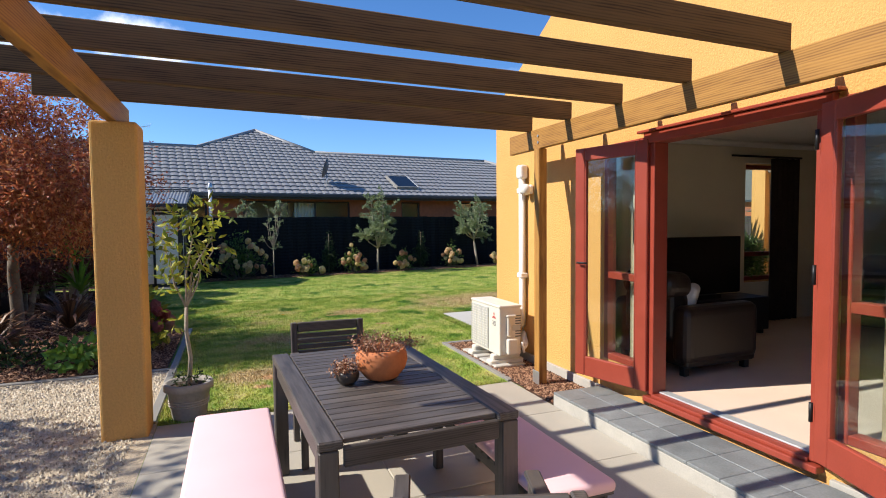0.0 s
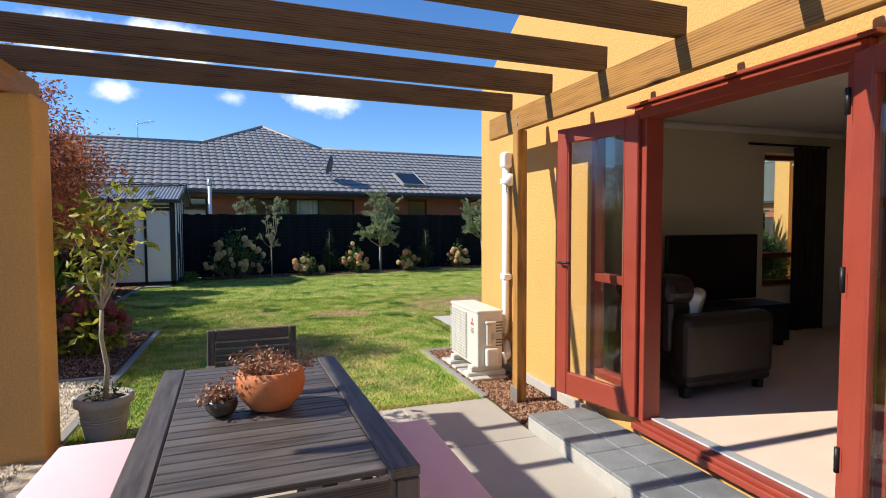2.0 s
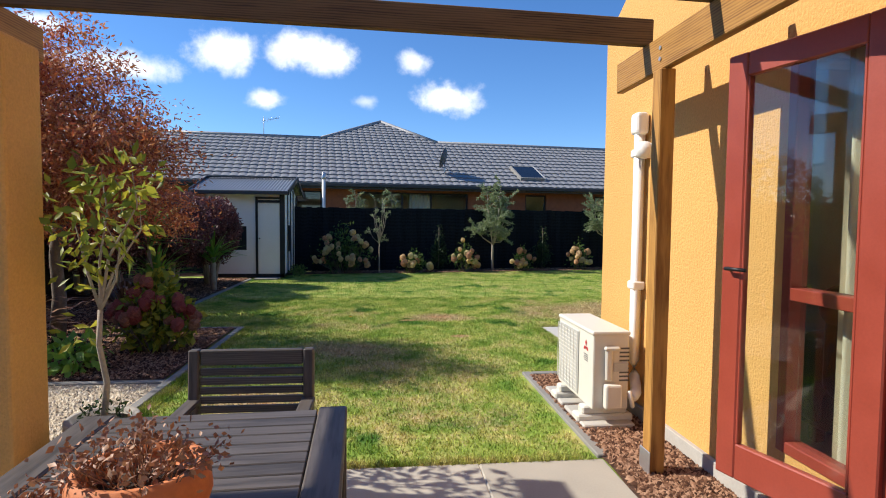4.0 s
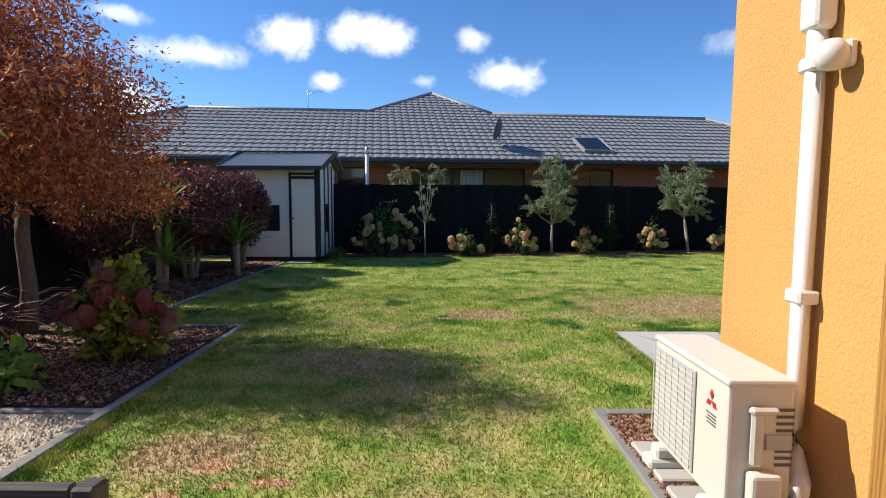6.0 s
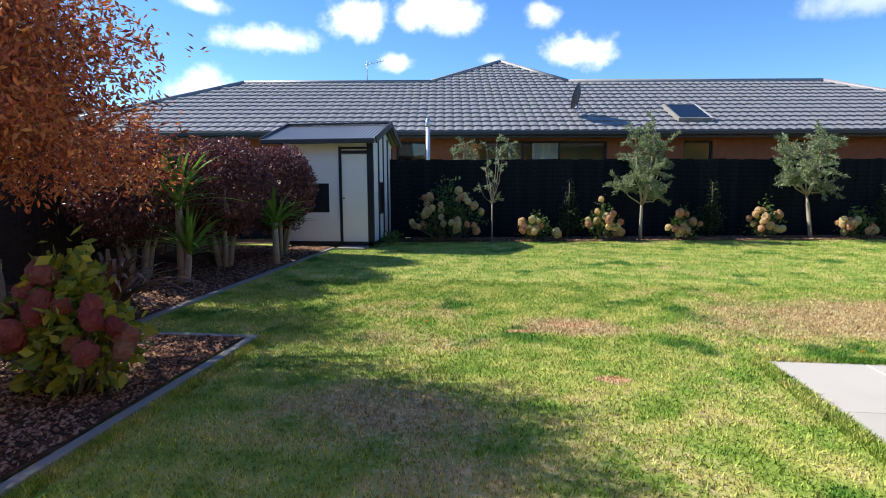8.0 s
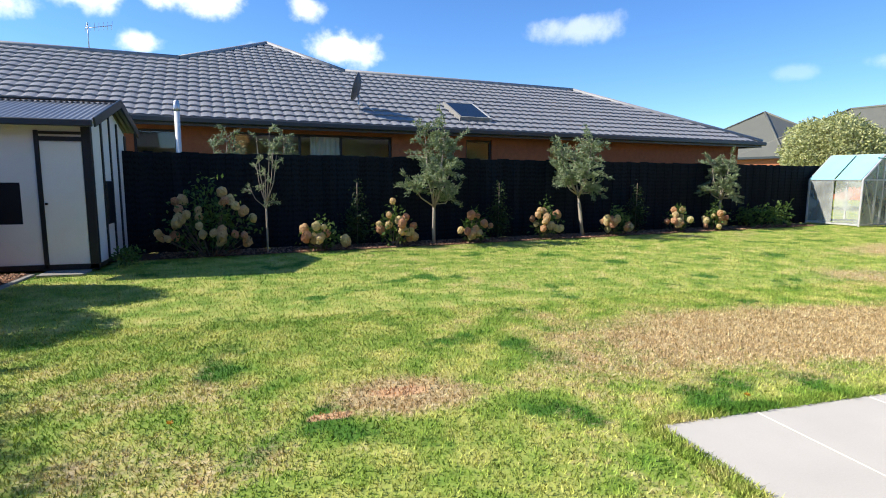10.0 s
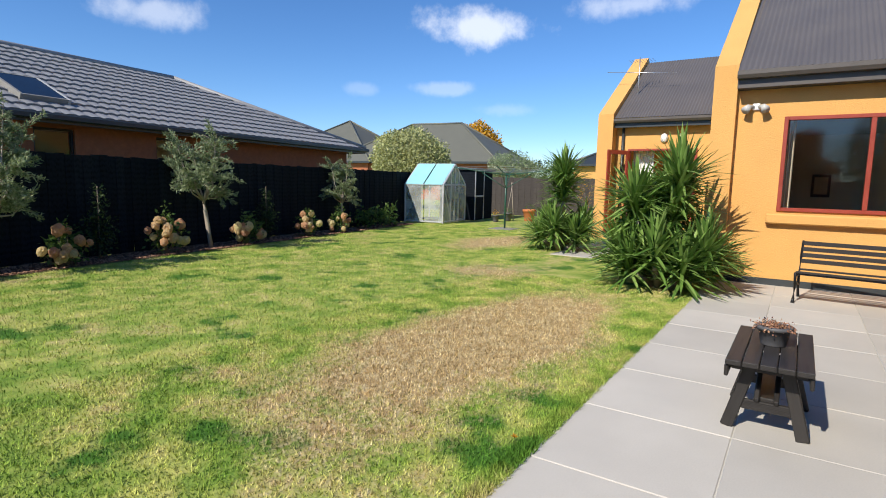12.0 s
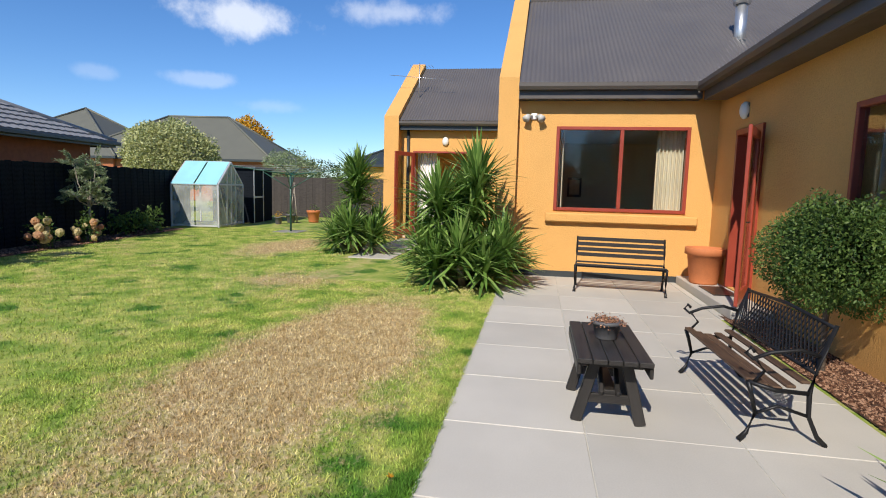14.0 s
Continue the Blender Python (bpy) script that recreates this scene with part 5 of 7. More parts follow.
flame = thing("maple_tree", "orange-red maple top catching the sun", "tree", m=pose(-3.6, 10.2, 0))
limbs(flame, (0, 0, 0), [(0.3, 0.1, 3.2), (-0.6, 0.2, 2.9), (0.7, -0.2, 2.5)], 0.06, TRUNK)
_f = foliage("orange maple leaf", (0.30, 0.07, 0.03), (0.48, 0.13, 0.04), (0.58, 0.21, 0.08), trans=0.4)
crown("crown", [(0, 0, 2.9, 0.9, 0.9, 0.75), (0.7, 0, 2.4, 0.7, 0.7, 0.5), (-0.7, 0, 2.2, 0.8, 0.8, 0.7)], 14000, 0.075, _f, flame, 0.25, 0.4, 0.25, 0.4, clump=5)


def hedge_shrub(x, y, w, h, label):
    r = thing("hedge_shrub", label, "shrub", "purple hedge shrubs", pose(x, y, 0))
    rn = random.Random(int(x * 77 + y * 31))
    for k in range(5):
        a = k * 1.26 + rn.random()
        bm = tube_bm([(math.cos(a) * 0.08, math.sin(a) * 0.08, -0.03), (math.cos(a) * 0.16, math.sin(a) * 0.16, 0.4), (math.cos(a) * w * 0.55, math.sin(a) * w * 0.55, h * 0.62)], 0.03, 7, None, [0.045, 0.035, 0.015])
        part("stem", bm, PALEBARK, r, smooth=True)
    crown("crown", [(0, 0, h * 0.62, w, w, h * 0.38), (w * 0.3, -w * 0.3, h * 0.66, w * 0.8, w * 0.8, h * 0.32), (-w * 0.3, w * 0.3, h * 0.58, w * 0.8, w * 0.8, h * 0.36)], 17000, 0.06, PURPLE, r, 0.05, 0.5, 0.6, 0.08)
    return r


hedge_shrub(-2.55, 11.6, 0.85, 1.95, "rounded purple-leaved hedge shrub")
hedge_shrub(-1.95, 12.7, 0.78, 1.95, "rounded purple-leaved hedge shrub")
hedge_shrub(-1.62, 14.0, 0.64, 1.9, "rounded purple-leaved hedge shrub near the shed")
hedge_shrub(-2.9, 14.2, 0.85, 1.9, "rounded purple-leaved hedge shrub behind")
hedge_shrub(-3.5, 12.6, 0.85, 2.0, "rounded purple-leaved hedge shrub behind")


def strap_plant(name, m, heads, n, length, width, mat, label, cat, lo=5, hi=80, bend=0.3, group="", stem=PALEBARK):
    """Rosettes of sword leaves, each on its own short stem."""
    r = thing(name, label, cat, group, m)
    for x, y, z, k in heads:
        if z > 0.15:
            tube("stem", [(x * 0.3, y * 0.3, -0.03), (x * 0.8, y * 0.8, z * 0.5), (x, y, z)], 0.04, stem, r, 8, [0.065, 0.05, 0.04])
        d = fan(int(n * k), lo, hi)
        root = np.array([(x, y, z)]) + d * 0.03 + np.stack([np.zeros(len(d)), np.zeros(len(d)), rng.uniform(-0.22, 0.05, len(d)) * k * (0 if z < 0.15 else 1)], 1)
        blades("leaves", root, d, length * k ** 0.3, width, mat, r, bend)
    return r


YL = "green yucca clump with stiff sword leaves"
strap_plant("yucca", pose(10.8, 9.5, 0), [(0.08, -0.15, 1.66, 1.2), (0.05, -0.12, 1.40, 1.1), (0.02, -0.08, 1.12, 1.0), (-0.25, 0.40, 1.32, 1.0), (-0.2, 0.34, 1.05, 1.0), (0.25, 0.1, 1.2, 0.9), (0.0, 0.0, 0.80, 0.9)] + [(0.60 * math.cos(k * 0.628), 0.60 * math.sin(k * 0.628), 0.38 + 0.2 * (k % 2), 1.0) for k in range(10)], 150, 0.66, 0.052, YUCCA, YL, "yucca", -22, 88, 0.10)
strap_plant("yucca", pose(14.1, 12.35, 0), [(0.0, 0.0, 1.78, 1.15), (0.0, 0.0, 1.5, 1.0), (0.03, 0.03, 1.2, 0.9)] + [(0.48 * math.cos(k * 1.05), 0.48 * math.sin(k * 1.05), 0.36 + 0.2 * (k % 2), 1.0) for k in range(6)], 150, 0.62, 0.052, YUCCA, "tall green yucca clump beside the far doorway", "yucca", -22, 88, 0.10)
strap_plant("yucca", pose(4.52, 6.62, 0), [(0, 0, 0.12, 1.0)], 60, 0.82, 0.04, YUCCA, "small yucca at the house corner", "yucca", 15, 85, 0.2)
strap_plant("flax", pose(-1.75, 11.3, 0), [(0, 0, 1.15, 1.0), (0.1, 0, 0.5, 0.7)], 70, 0.8, 0.05, FRESH, "green cordyline among the hedge shrubs", "cordyline", 10, 85, 0.25)
strap_plant("flax", pose(-1.25, 13.0, 0), [(0, 0, 0.75, 1.0)], 60, 0.7, 0.045, FRESH, "green cordyline among the hedge shrubs", "cordyline", 10, 85, 0.25)
for x, y in ((-1.9, 8.1), (-2.7, 7.6), (-3.2, 8.6), (-1.4, 9.6), (-2.4, 6.9), (-3.3, 7.0)):
    strap_plant("flax", pose(x, y, 0), [(0, 0, 0.05, 1.0)], 90, 1.15, 0.045, FLAX, "bronze flax clump with drooping dry leaves", "flax", 35, 85, 0.55, "bronze flax clumps")


def mop_mesh(seed):
    """One mop head: a ball of florets with an uneven outline."""
    bm = bmesh.new()
    bmesh.ops.create_icosphere(bm, subdivisions=3, radius=1)
    for v in bm.verts:
        n = v.co.normalized()
        k = 1 + 0.16 * noise.noise(n * 4.5 + Vector((seed * 7, 0, 0))) + 0.10 * noise.noise(n * 11)
        k += 0.16 * noise.noise(n * 23 + Vector((0, seed * 5, 0)))
        v.co = n * k * (0.9 if n.z < 0 else 1.08)
    me = bpy.data.meshes.new("flower_head")
    bm.to_mesh(me)
    bm.free()
    return me


MOPS = {}


def flower_heads(parent, heads, mat, r=0.075):
    for k, (x, y, z, s) in enumerate(heads):
        key = (mat.name, k % 3)
        if key not in MOPS:
            MOPS[key] = mop_mesh(k % 3)
            MOPS[key].materials.append(mat)
        ob = new("flower_head", MOPS[key])
        ob.parent = parent
        ob.matrix_basis = pose(x, y, z, k * 31 % 40, k * 17 % 30, k * 77) @ Matrix.Diagonal((r * s, r * s, r * s * 1.22, 1))


def hydrangea(m, w, h, n, label, petal, leafmat=GREEN, leaf=0.085, leaves=330, r=0.074, group="hydrangeas along the fence", low=0.22):
    root = thing("hydrangea", label, "hydrangea", group, m)
    seed = random.Random(int((m.translation.x + 50) * 100))
    heads = []
    for k in range(n):
        a, q = seed.uniform(3.0, 6.4), w * math.sqrt(seed.uniform(0.03, 1.15))
        z = h * (low + (1.0 - low) * seed.random() ** 0.8) * (1 - 0.55 * min(1, q / w) ** 1.2)
        e = (math.cos(a) * q, math.sin(a) * q * 0.7, z)
        heads.append((*e, seed.uniform(0.7, 1.2)))
        part("stem", tube_bm([(e[0] * 0.2, e[1] * 0.2, -0.02), (e[0] * 0.7, e[1] * 0.7, z * 0.55), (e[0], e[1], z)], 0.006, 5, None, [0.009, 0.006, 0.004]), TRUNK, root)
    crown("leaves", [(0, 0, h * 0.35, w * 0.9, w * 0.55, h * 0.33), (0, 0, h * 0.62, w * 0.42, w * 0.36, h * 0.32)], leaves, leaf, leafmat, root, 0.1, 0.6, 0.2)
    flower_heads(root, heads, petal, r)
    return root


def on_fence(u, v):
    p = FM @ Vector((u, v, 0))
    return pose(p.x, p.y, 0)


CH = "hydrangea bush with cream and rose flower heads"
hydrangea(on_fence(-1.2, -0.68), 0.80, 1.45, 30, "tall hydrangea bush with cream and rose flower heads", MOP, leaves=1000)
hydrangea(on_fence(0.72, -0.70), 0.42, 0.70, 15, CH, MOP)
hydrangea(on_fence(2.15, -0.68), 0.40, 0.98, 17, CH, MOP)
hydrangea(on_fence(3.95, -0.68), 0.36, 0.82, 12, CH, MOP)
hydrangea(on_fence(5.8, -0.68), 0.36, 0.95, 13, CH, MOP)
hydrangea(on_fence(7.9, -0.68), 0.38, 0.80, 13, CH, MOP)
hydrangea(on_fence(9.95, -0.68), 0.36, 0.80, 12, CH, MOP)
hydrangea(on_fence(11.3, -0.68), 0.36, 0.82, 12, CH, MOP)
hydrangea(pose(-0.3, 7.85, 0), 0.44, 1.0, 32, "red hydrangea bush with fading leaves in the bed", MOPRED, LIME, 0.1, 1500, 0.058, "bed hydrangeas", low=0.62)
low = thing("leafy_plant", "low bright green leafy plant in the bed", "plant", m=pose(-0.75, 7.05, 0))
crown("leaves", [(0, 0, 0.16, 0.28, 0.22, 0.15)], 170, 0.12, FRESH, low, 0.05, 0.6, 0.2)
low = thing("leafy_plant", "low dark green bedding plants under the maple", "plant", m=pose(-1.3, 7.5, 0))
crown("leaves", [(0, 0, 0.14, 0.5, 0.4, 0.16), (-0.8, 0.3, 0.16, 0.5, 0.5, 0.18)], 900, 0.06, DARKLEAF, low, 0.05, 0.6, 0.2)
low = thing("leafy_plant", "low green plant at the shed corner", "plant", m=pose(-0.05, 15.9, 0))
crown("leaves", [(0, 0, 0.15, 0.2, 0.35, 0.14)], 300, 0.06, GREEN, low, 0.05, 0.6, 0.2)
low = thing("leafy_plant", "green leafy vegetable plants by the greenhouse", "plant", m=on_fence(13.3, -0.5))
crown("leaves", [(0, 0, 0.3, 0.8, 0.4, 0.3), (0.8, 0, 0.35, 0.4, 0.3, 0.4)], 700, 0.11, GREEN, low, 0.05, 0.6, 0.2)


def olive(m, h, low, half, shoots, leaves, label, r=0.035, lean=0.0, droop=0.08):
    """A young olive: a slender trunk, upright limbs and many thin leafy shoots with gaps between them."""
    root = thing("olive_tree", label, "tree", "young trees along the fence", m)
    rn = random.Random(int(h * 100) + shoots)
    bm = bmesh.new()
    fork = Vector((0, 0, low + 0.1))
    tube_bm([(lean, 0, -0.05), (lean * 0.6, 0.01, fork.z * 0.4), (lean * 0.2, -0.01, fork.z * 0.75), fork], r, 8, bm, [r * 1.2, r, r * 0.9, r * 0.75])
    tips = []
    for k in range(9):
        a = k * 2.4 + rn.uniform(-0.4, 0.4)
        f = (0.12, 0.85, 0.45, 0.65, 0.25, 0.95, 0.55, 0.35, 0.75)[k]
        q = half * math.sqrt(1 - (2 * f - 1) ** 2) * rn.uniform(0.45, 0.75)
        tip = Vector((math.cos(a) * q, math.sin(a) * q * 0.85, low + (h - low) * f))
        mid = fork.lerp(tip, 0.5) + Vector((math.cos(a) * q * 0.18, math.sin(a) * q * 0.18, -0.04))
        tube_bm([fork - Vector((0, 0, 0.05 * (k % 3))), mid, tip], r, 6, bm, [r * 0.5, r * 0.32, r * 0.1])
        tips.append((mid, tip))
    at, along = [], []
    for k in range(shoots):
        mid, tip = tips[k % 9]
        b = mid.lerp(tip, rn.uniform(0.3, 1.0))
        a = rn.uniform(0, 2 * math.pi)
        d = Vector((math.cos(a), math.sin(a), rn.uniform(-0.45, 1.5)))
        d.normalize()
        L = half * rn.uniform(0.25, 0.52)
        e = b + d * L - Vector((0, 0, droop * L))
        c = (b + e) / 2 + Vector((0, 0, 0.06))
        tube_bm([b, c, e], 0.004, 4, bm, [0.006, 0.004, 0.002], False)
        for i in range(leaves):
            f = rn.uniform(0.08, 1.0)
            p = b * (1 - f) ** 2 + c * (2 * f * (1 - f)) + e * f ** 2
            at.append((p.x + rn.gauss(0, 0.018), p.y + rn.gauss(0, 0.018), p.z + rn.gauss(0, 0.018)))
            w = d * 0.8 + Vector((rn.gauss(0, 0.6), rn.gauss(0, 0.6), rn.gauss(0.1, 0.6)))
            w.normalize()
            along.append(tuple(w))
    part("trunk", bm, PALEBARK, root, smooth=True)
    v, t = leaf_mesh(np.array(at), np.array(along), 0.068, 0.25)
    mesh_np("crown", v, t, OLIVE, root)
    return root


olive(on_fence(3.05, -0.62), 2.55, 0.72, 0.92, 150, 80, "silvery young olive tree with slender trunk")
olive(on_fence(6.75, -0.6), 2.35, 0.92, 1.02, 140, 78, "silvery young olive tree with leaning trunk", 0.042, 0.16)
olive(on_fence(11.75, -0.45), 2.1, 0.75, 0.78, 110, 70, "silvery young olive tree near the fence end")
olive(on_fence(-0.25, -0.6), 2.3, 0.75, 0.40, 22, 26, "thin sapling with sparse grey-green leaves", 0.018)
for u, v, s in ((-0.9, 0.6, 1.0), (0.2, 0.7, 0.8)):
    olive(on_fence(u, v), 2.25, 1.0, 0.62 * s, 60, 40, "grey-green shrub showing over the fence", 0.02)
for u in (1.5, 4.75, 8.8):
    r = thing("climber", "dark green climber on a thin garden stake", "climbing plant", "climbers along the fence", on_fence(u, -0.35))
    tube("stake", [(0, 0, -0.03), (0.01, 0, 1.25)], 0.010, TRUNK, r, 6)
    crown("leaves", [(0, 0, 0.45, 0.28, 0.2, 0.4), (0.02, 0, 0.95, 0.13, 0.12, 0.35)], 900, 0.06, DARKLEAF, r, 0.1, 0.55, 0.1)

# ---- garden shed ----
shed = thing("garden_shed", "white board shed with black trim and grey roof", "shed", m=pose(-0.33, 15.5, 0))
SW, SD, SE, SR = 1.85, 1.9, 2.05, 2.45
wall_with_holes("front_wall", "y", 0, 0.04, -SW, 0, 0.05, SE + 0.02, [(-1.42, -0.88, 0.68, 1.26)], WHITE, shed)
box("shutter", (-1.42, 0.012, 0.68), (-0.88, 0.03, 1.26), BLACK, shed)
prism("side_wall", [(0, 0.05), (SD, 0.05), (SD, SE), (SD / 2 + 0.1, SR - 0.02), (0, SE)], "x", -0.04, -0.001, WHITE, shed)
prism("side_wall", [(0, 0.05), (SD, 0.05), (SD, SE), (SD / 2 + 0.1, SR - 0.02), (0, SE)], "x", -SW, -SW + 0.04, WHITE, shed)
box("back_wall", (-SW, SD - 0.04, 0.05), (0, SD, SE), WHITE, shed)
dr = box("door", (-0.60, -0.022, 0.1), (-0.09, -0.003, 1.83), WHITE, shed)
box("door_handle", (-0.585, -0.05, 0.95), (-0.55, -0.0225, 0.98), IRON, dr)
for x0, x1, z0, z1 in ((-0.66, -0.605, 0.04, 1.98), (-0.085, 0.03, 0.03, 2.04), (-0.602, -0.088, 1.84, 1.90), (-SW - 0.02, 0.02, 0.02, 0.1), (-0.602, -0.088, 1.93, 1.97)):
    box("trim", (x0, -0.03, z0), (x1, -0.0035, z1), BLACK, shed, 0.003)
for y0, y1, z0, z1 in ((0, 0.09, 0.03, 2.06), (SD - 0.09, SD, 0.03, 2.04), (0.09, SD - 0.09, 0.03, 0.09), (0.52, 0.58, 0.09, 2.22), (0.95, 1.0, 0.09, 2.35), (1.35, 1.41, 0.09, 2.2)):
    box("trim", (0.0, y0, z0), (0.02, y1, z1), BLACK, shed, 0.003)
box("side_window", (0.003, 0.6, 0.62), (0.024, 0.93, 1.28), BLACK, shed)
corrugated("roof_sheet", (-SW - 0.25, -0.32, SE + 0.06), (0.18, -0.32, SE + 0.06), (0, SD / 2 + 0.42, SR - SE - 0.01), SHED_ROOF, shed)
corrugated("roof_sheet", (-SW - 0.25, SD + 0.2, SE + 0.06), (0.18, SD + 0.2, SE + 0.06), (0, -SD / 2 - 0.1, SR - SE - 0.01), SHED_ROOF, shed)
for x in (-SW - 0.25, 0.18):
    board("barge_board", (x, -0.34, SE + 0.03), (x, SD / 2 + 0.1, SR + 0.05), 0.03, 0.13, FASCIA, shed)
    board("barge_board", (x, SD + 0.2, SE + 0.03), (x, SD / 2 + 0.1, SR + 0.05), 0.03, 0.13, FASCIA, shed)
board("ridge_cap", (-SW - 0.25, SD / 2 + 0.1, SR + 0.08), (0.2, SD / 2 + 0.1, SR + 0.08), 0.16, 0.03, FASCIA, shed)
box("gutter", (-SW - 0.25, -0.40, SE - 0.03), (0.16, -0.33, SE + 0.06), FASCIA, shed, 0.01)
slab = box("threshold_slab", (-0.95, 15.05, -0.03), (-0.4, 15.46, 0.02), KERB)
tagged(slab, "grey concrete slab at the shed door", "slab")

# ---- rear fence posts and rails; its boards stand further down ----
fence = thing("fence", "tall black-stained close-boarded timber fence", "fence", m=FM)
for z in (0.3, 1.0, 1.6):
    box("rail", (-9, 0.04, z), (17.6, 0.085, z + 0.09), FENCE, fence)
fence2 = thing("fence", "weathered brown timber boundary fence", "fence", m=pose(25.6, 10.5, 0, 0, 0, 90))
for z in (0.35, 1.45):
    box("rail", (0, -0.07, z), (12.5, -0.03, z + 0.09), FENCE_OLD, fence2)
for x in (2.2, 5.2, 8.2):
    box("post", (x, -0.12, 0), (x + 0.1, -0.035, 1.7), FENCE_OLD, fence2)
fence3 = thing("fence", "shaded brown timber side fence", "fence", m=pose(-4.05, -3, 0, 0, 0, 90))
for z in (0.35, 1.45):
    box("rail", (0, -0.07, z), (20, -0.03, z + 0.09), FENCE_OLD, fence3)

# ---- neighbour's house ----
NB = Matrix.Translation((2.15, 17.55, 0)) @ Matrix.Rotation(radians(6.8), 4, "Z")
nb = thing("neighbour_house", "low brick house with grey tiled hip roof", "house", m=NB)
EV, EZ, RV, RZ, AVZ = 2.15, 2.60, 6.6, 4.62, 5.85
SL = (RZ - EZ) / (RV - EV)
AV = EV + (AVZ - EZ) / SL
U0, U1, H0, H1 = -12.6, 16.2, -8.1, 11.6
P0, PA, P1 = -1.75, 0.9, 2.95
wall_with_holes("wall", "y", EV + 0.5, EV + 0.75, U0 + 0.5, U1 - 0.5, -0.1, EZ - 0.1, [(-2.6, -1.75, 1.0, 2.38), (-0.6, 3.2, 0.9, 2.38), (5.3, 6.1, 0.2, 2.38), (8.0, 8.6, 0.2, 2.38)], BRICK, nb)
box("wall", (U1 - 0.75, EV + 0.76, -0.1), (U1 - 0.5, 12.5, EZ - 0.1), BRICK, nb)
box("wall", (U0 + 0.5, EV + 0.76, -0.1), (U0 + 0.75, 12.5, EZ - 0.1), BRICK, nb)
box("wall", (U0 + 0.5, 12.5, -0.1), (U1 - 0.5, 12.75, EZ - 0.1), BRICK, nb)
box("room_back", (U0 + 0.8, EV + 3.2, 0), (U1 - 0.8, EV + 3.3, EZ - 0.12), INWALL, nb)
box("soffit", (U0 + 0.05, EV + 0.06, EZ - 0.12), (U1 - 0.05, 12.9, EZ - 0.085), FASCIA, nb)
box("fascia", (U0, EV, EZ - 0.17), (U1, EV + 0.03, EZ + 0.0), FASCIA, nb)
box("fascia", (U1 - 0.03, EV + 0.03, EZ - 0.17), (U1, 12.9, EZ + 0.0), FASCIA, nb)
g = box("gutter", (U0, EV - 0.11, EZ - 0.11), (U1 + 0.1, EV - 0.002, EZ + 0.01), FASCIA, nb, 0.02)
BV = 2 * RV - EV


def roof_face(name, pts):
    bm = bmesh.new()
    vs = [bm.verts.new(p) for p in pts]
    bm.faces.new(vs)
    ex = bmesh.ops.extrude_face_region(bm, geom=bm.faces[:])
    for e in ex["geom"]:
        if isinstance(e, bmesh.types.BMVert):
            e.co.z -= 0.05
    bmesh.ops.recalc_face_normals(bm, faces=bm.faces[:])
    return part(name, bm, TILE, nb)


roof_face("roof", [(U0, EV, EZ), (U1, EV, EZ), (H1, RV, RZ), (P1, RV, RZ), (PA, AV, AVZ), (P0, RV, RZ), (H0, RV, RZ)])
roof_face("roof", [(U1, EV, EZ), (U1, BV, EZ), (H1, RV, RZ)])
roof_face("roof", [(U0, BV, EZ), (U0, EV, EZ), (H0, RV, RZ)])
roof_face("roof", [(U1, BV, EZ), (U0, BV, EZ), (H0, RV, RZ), (H1, RV, RZ)])
roof_face("roof", [(P1, RV, RZ), (P1 + 0.4, AV + 2, RZ - 0.1), (PA, AV + 0.02, AVZ)])
roof_face("roof", [(P0 - 0.4, AV + 2, RZ - 0.1), (P0, RV, RZ), (PA, AV + 0.02, AVZ)])
for a, b in (((H0, RV, RZ), (P0, RV, RZ)), ((P0, RV, RZ), (PA, AV, AVZ)), ((PA, AV, AVZ), (P1, RV, RZ)), ((P1, RV, RZ), (H1, RV, RZ)), ((H1, RV, RZ), (U1, EV, EZ)), ((H0, RV, RZ), (U0, EV, EZ))):
    tube("ridge_tiles", [Vector(a) + Vector((0, 0, 0.02)), Vector(b) + Vector((0, 0, 0.02))], 0.085, TILE, nb, 8)


def nb_window(u0, u1, z0, z1, bars, curtain=None):
    w = new("window")
    w.parent = nb
    y = EV + 0.56
    for a, b in ((u0, u0 + 0.05), (u1 - 0.05, u1)):
        box("frame", (a, y, z0), (b, y + 0.08, z1), BLACK, w)
    for a, b in ((z0, z0 + 0.05), (z1 - 0.05, z1)):
        box("frame", (u0 + 0.05, y, a), (u1 - 0.05, y + 0.08, b), BLACK, w)
    for c in bars:
        box("mullion", (c - 0.025, y + 0.005, z0 + 0.05), (c + 0.025, y + 0.07, z1 - 0.05), BLACK, w)
    g = box("pane", (u0 + 0.04, y + 0.03, z0 + 0.04), (u1 - 0.04, y + 0.036, z1 - 0.04), GLASS, w, 0)
    g.visible_shadow = False
    if curtain:
        drape("drape", (curtain[0], y + 0.3), (curtain[1], y + 0.3), z0 - 0.2, z1 + 0.05, LINEN, w, 6)


nb_window(-2.6, -1.75, 1.0, 2.38, ())
nb_window(-0.6, 3.2, 0.9, 2.38, (0.9, 1.9), (1.2, 1.95))
nb_window(5.3, 6.1, 0.2, 2.38, ())
nb_window(8.0, 8.6, 0.2, 2.38, ())
vent = thing("vent_pipe", "white vent pipe by the neighbour's eave", "pipe", m=NB @ pose(-1.7, EV - 0.25, 0))
tube("pipe", [(0, 0, 0.0), (0, 0, 2.72)], 0.055, PVC, vent, 10)
lathe("cowl", [(0.06, 2.7), (0.075, 2.74), (0.05, 2.9), (0.01, 2.93)], STEEL, vent)


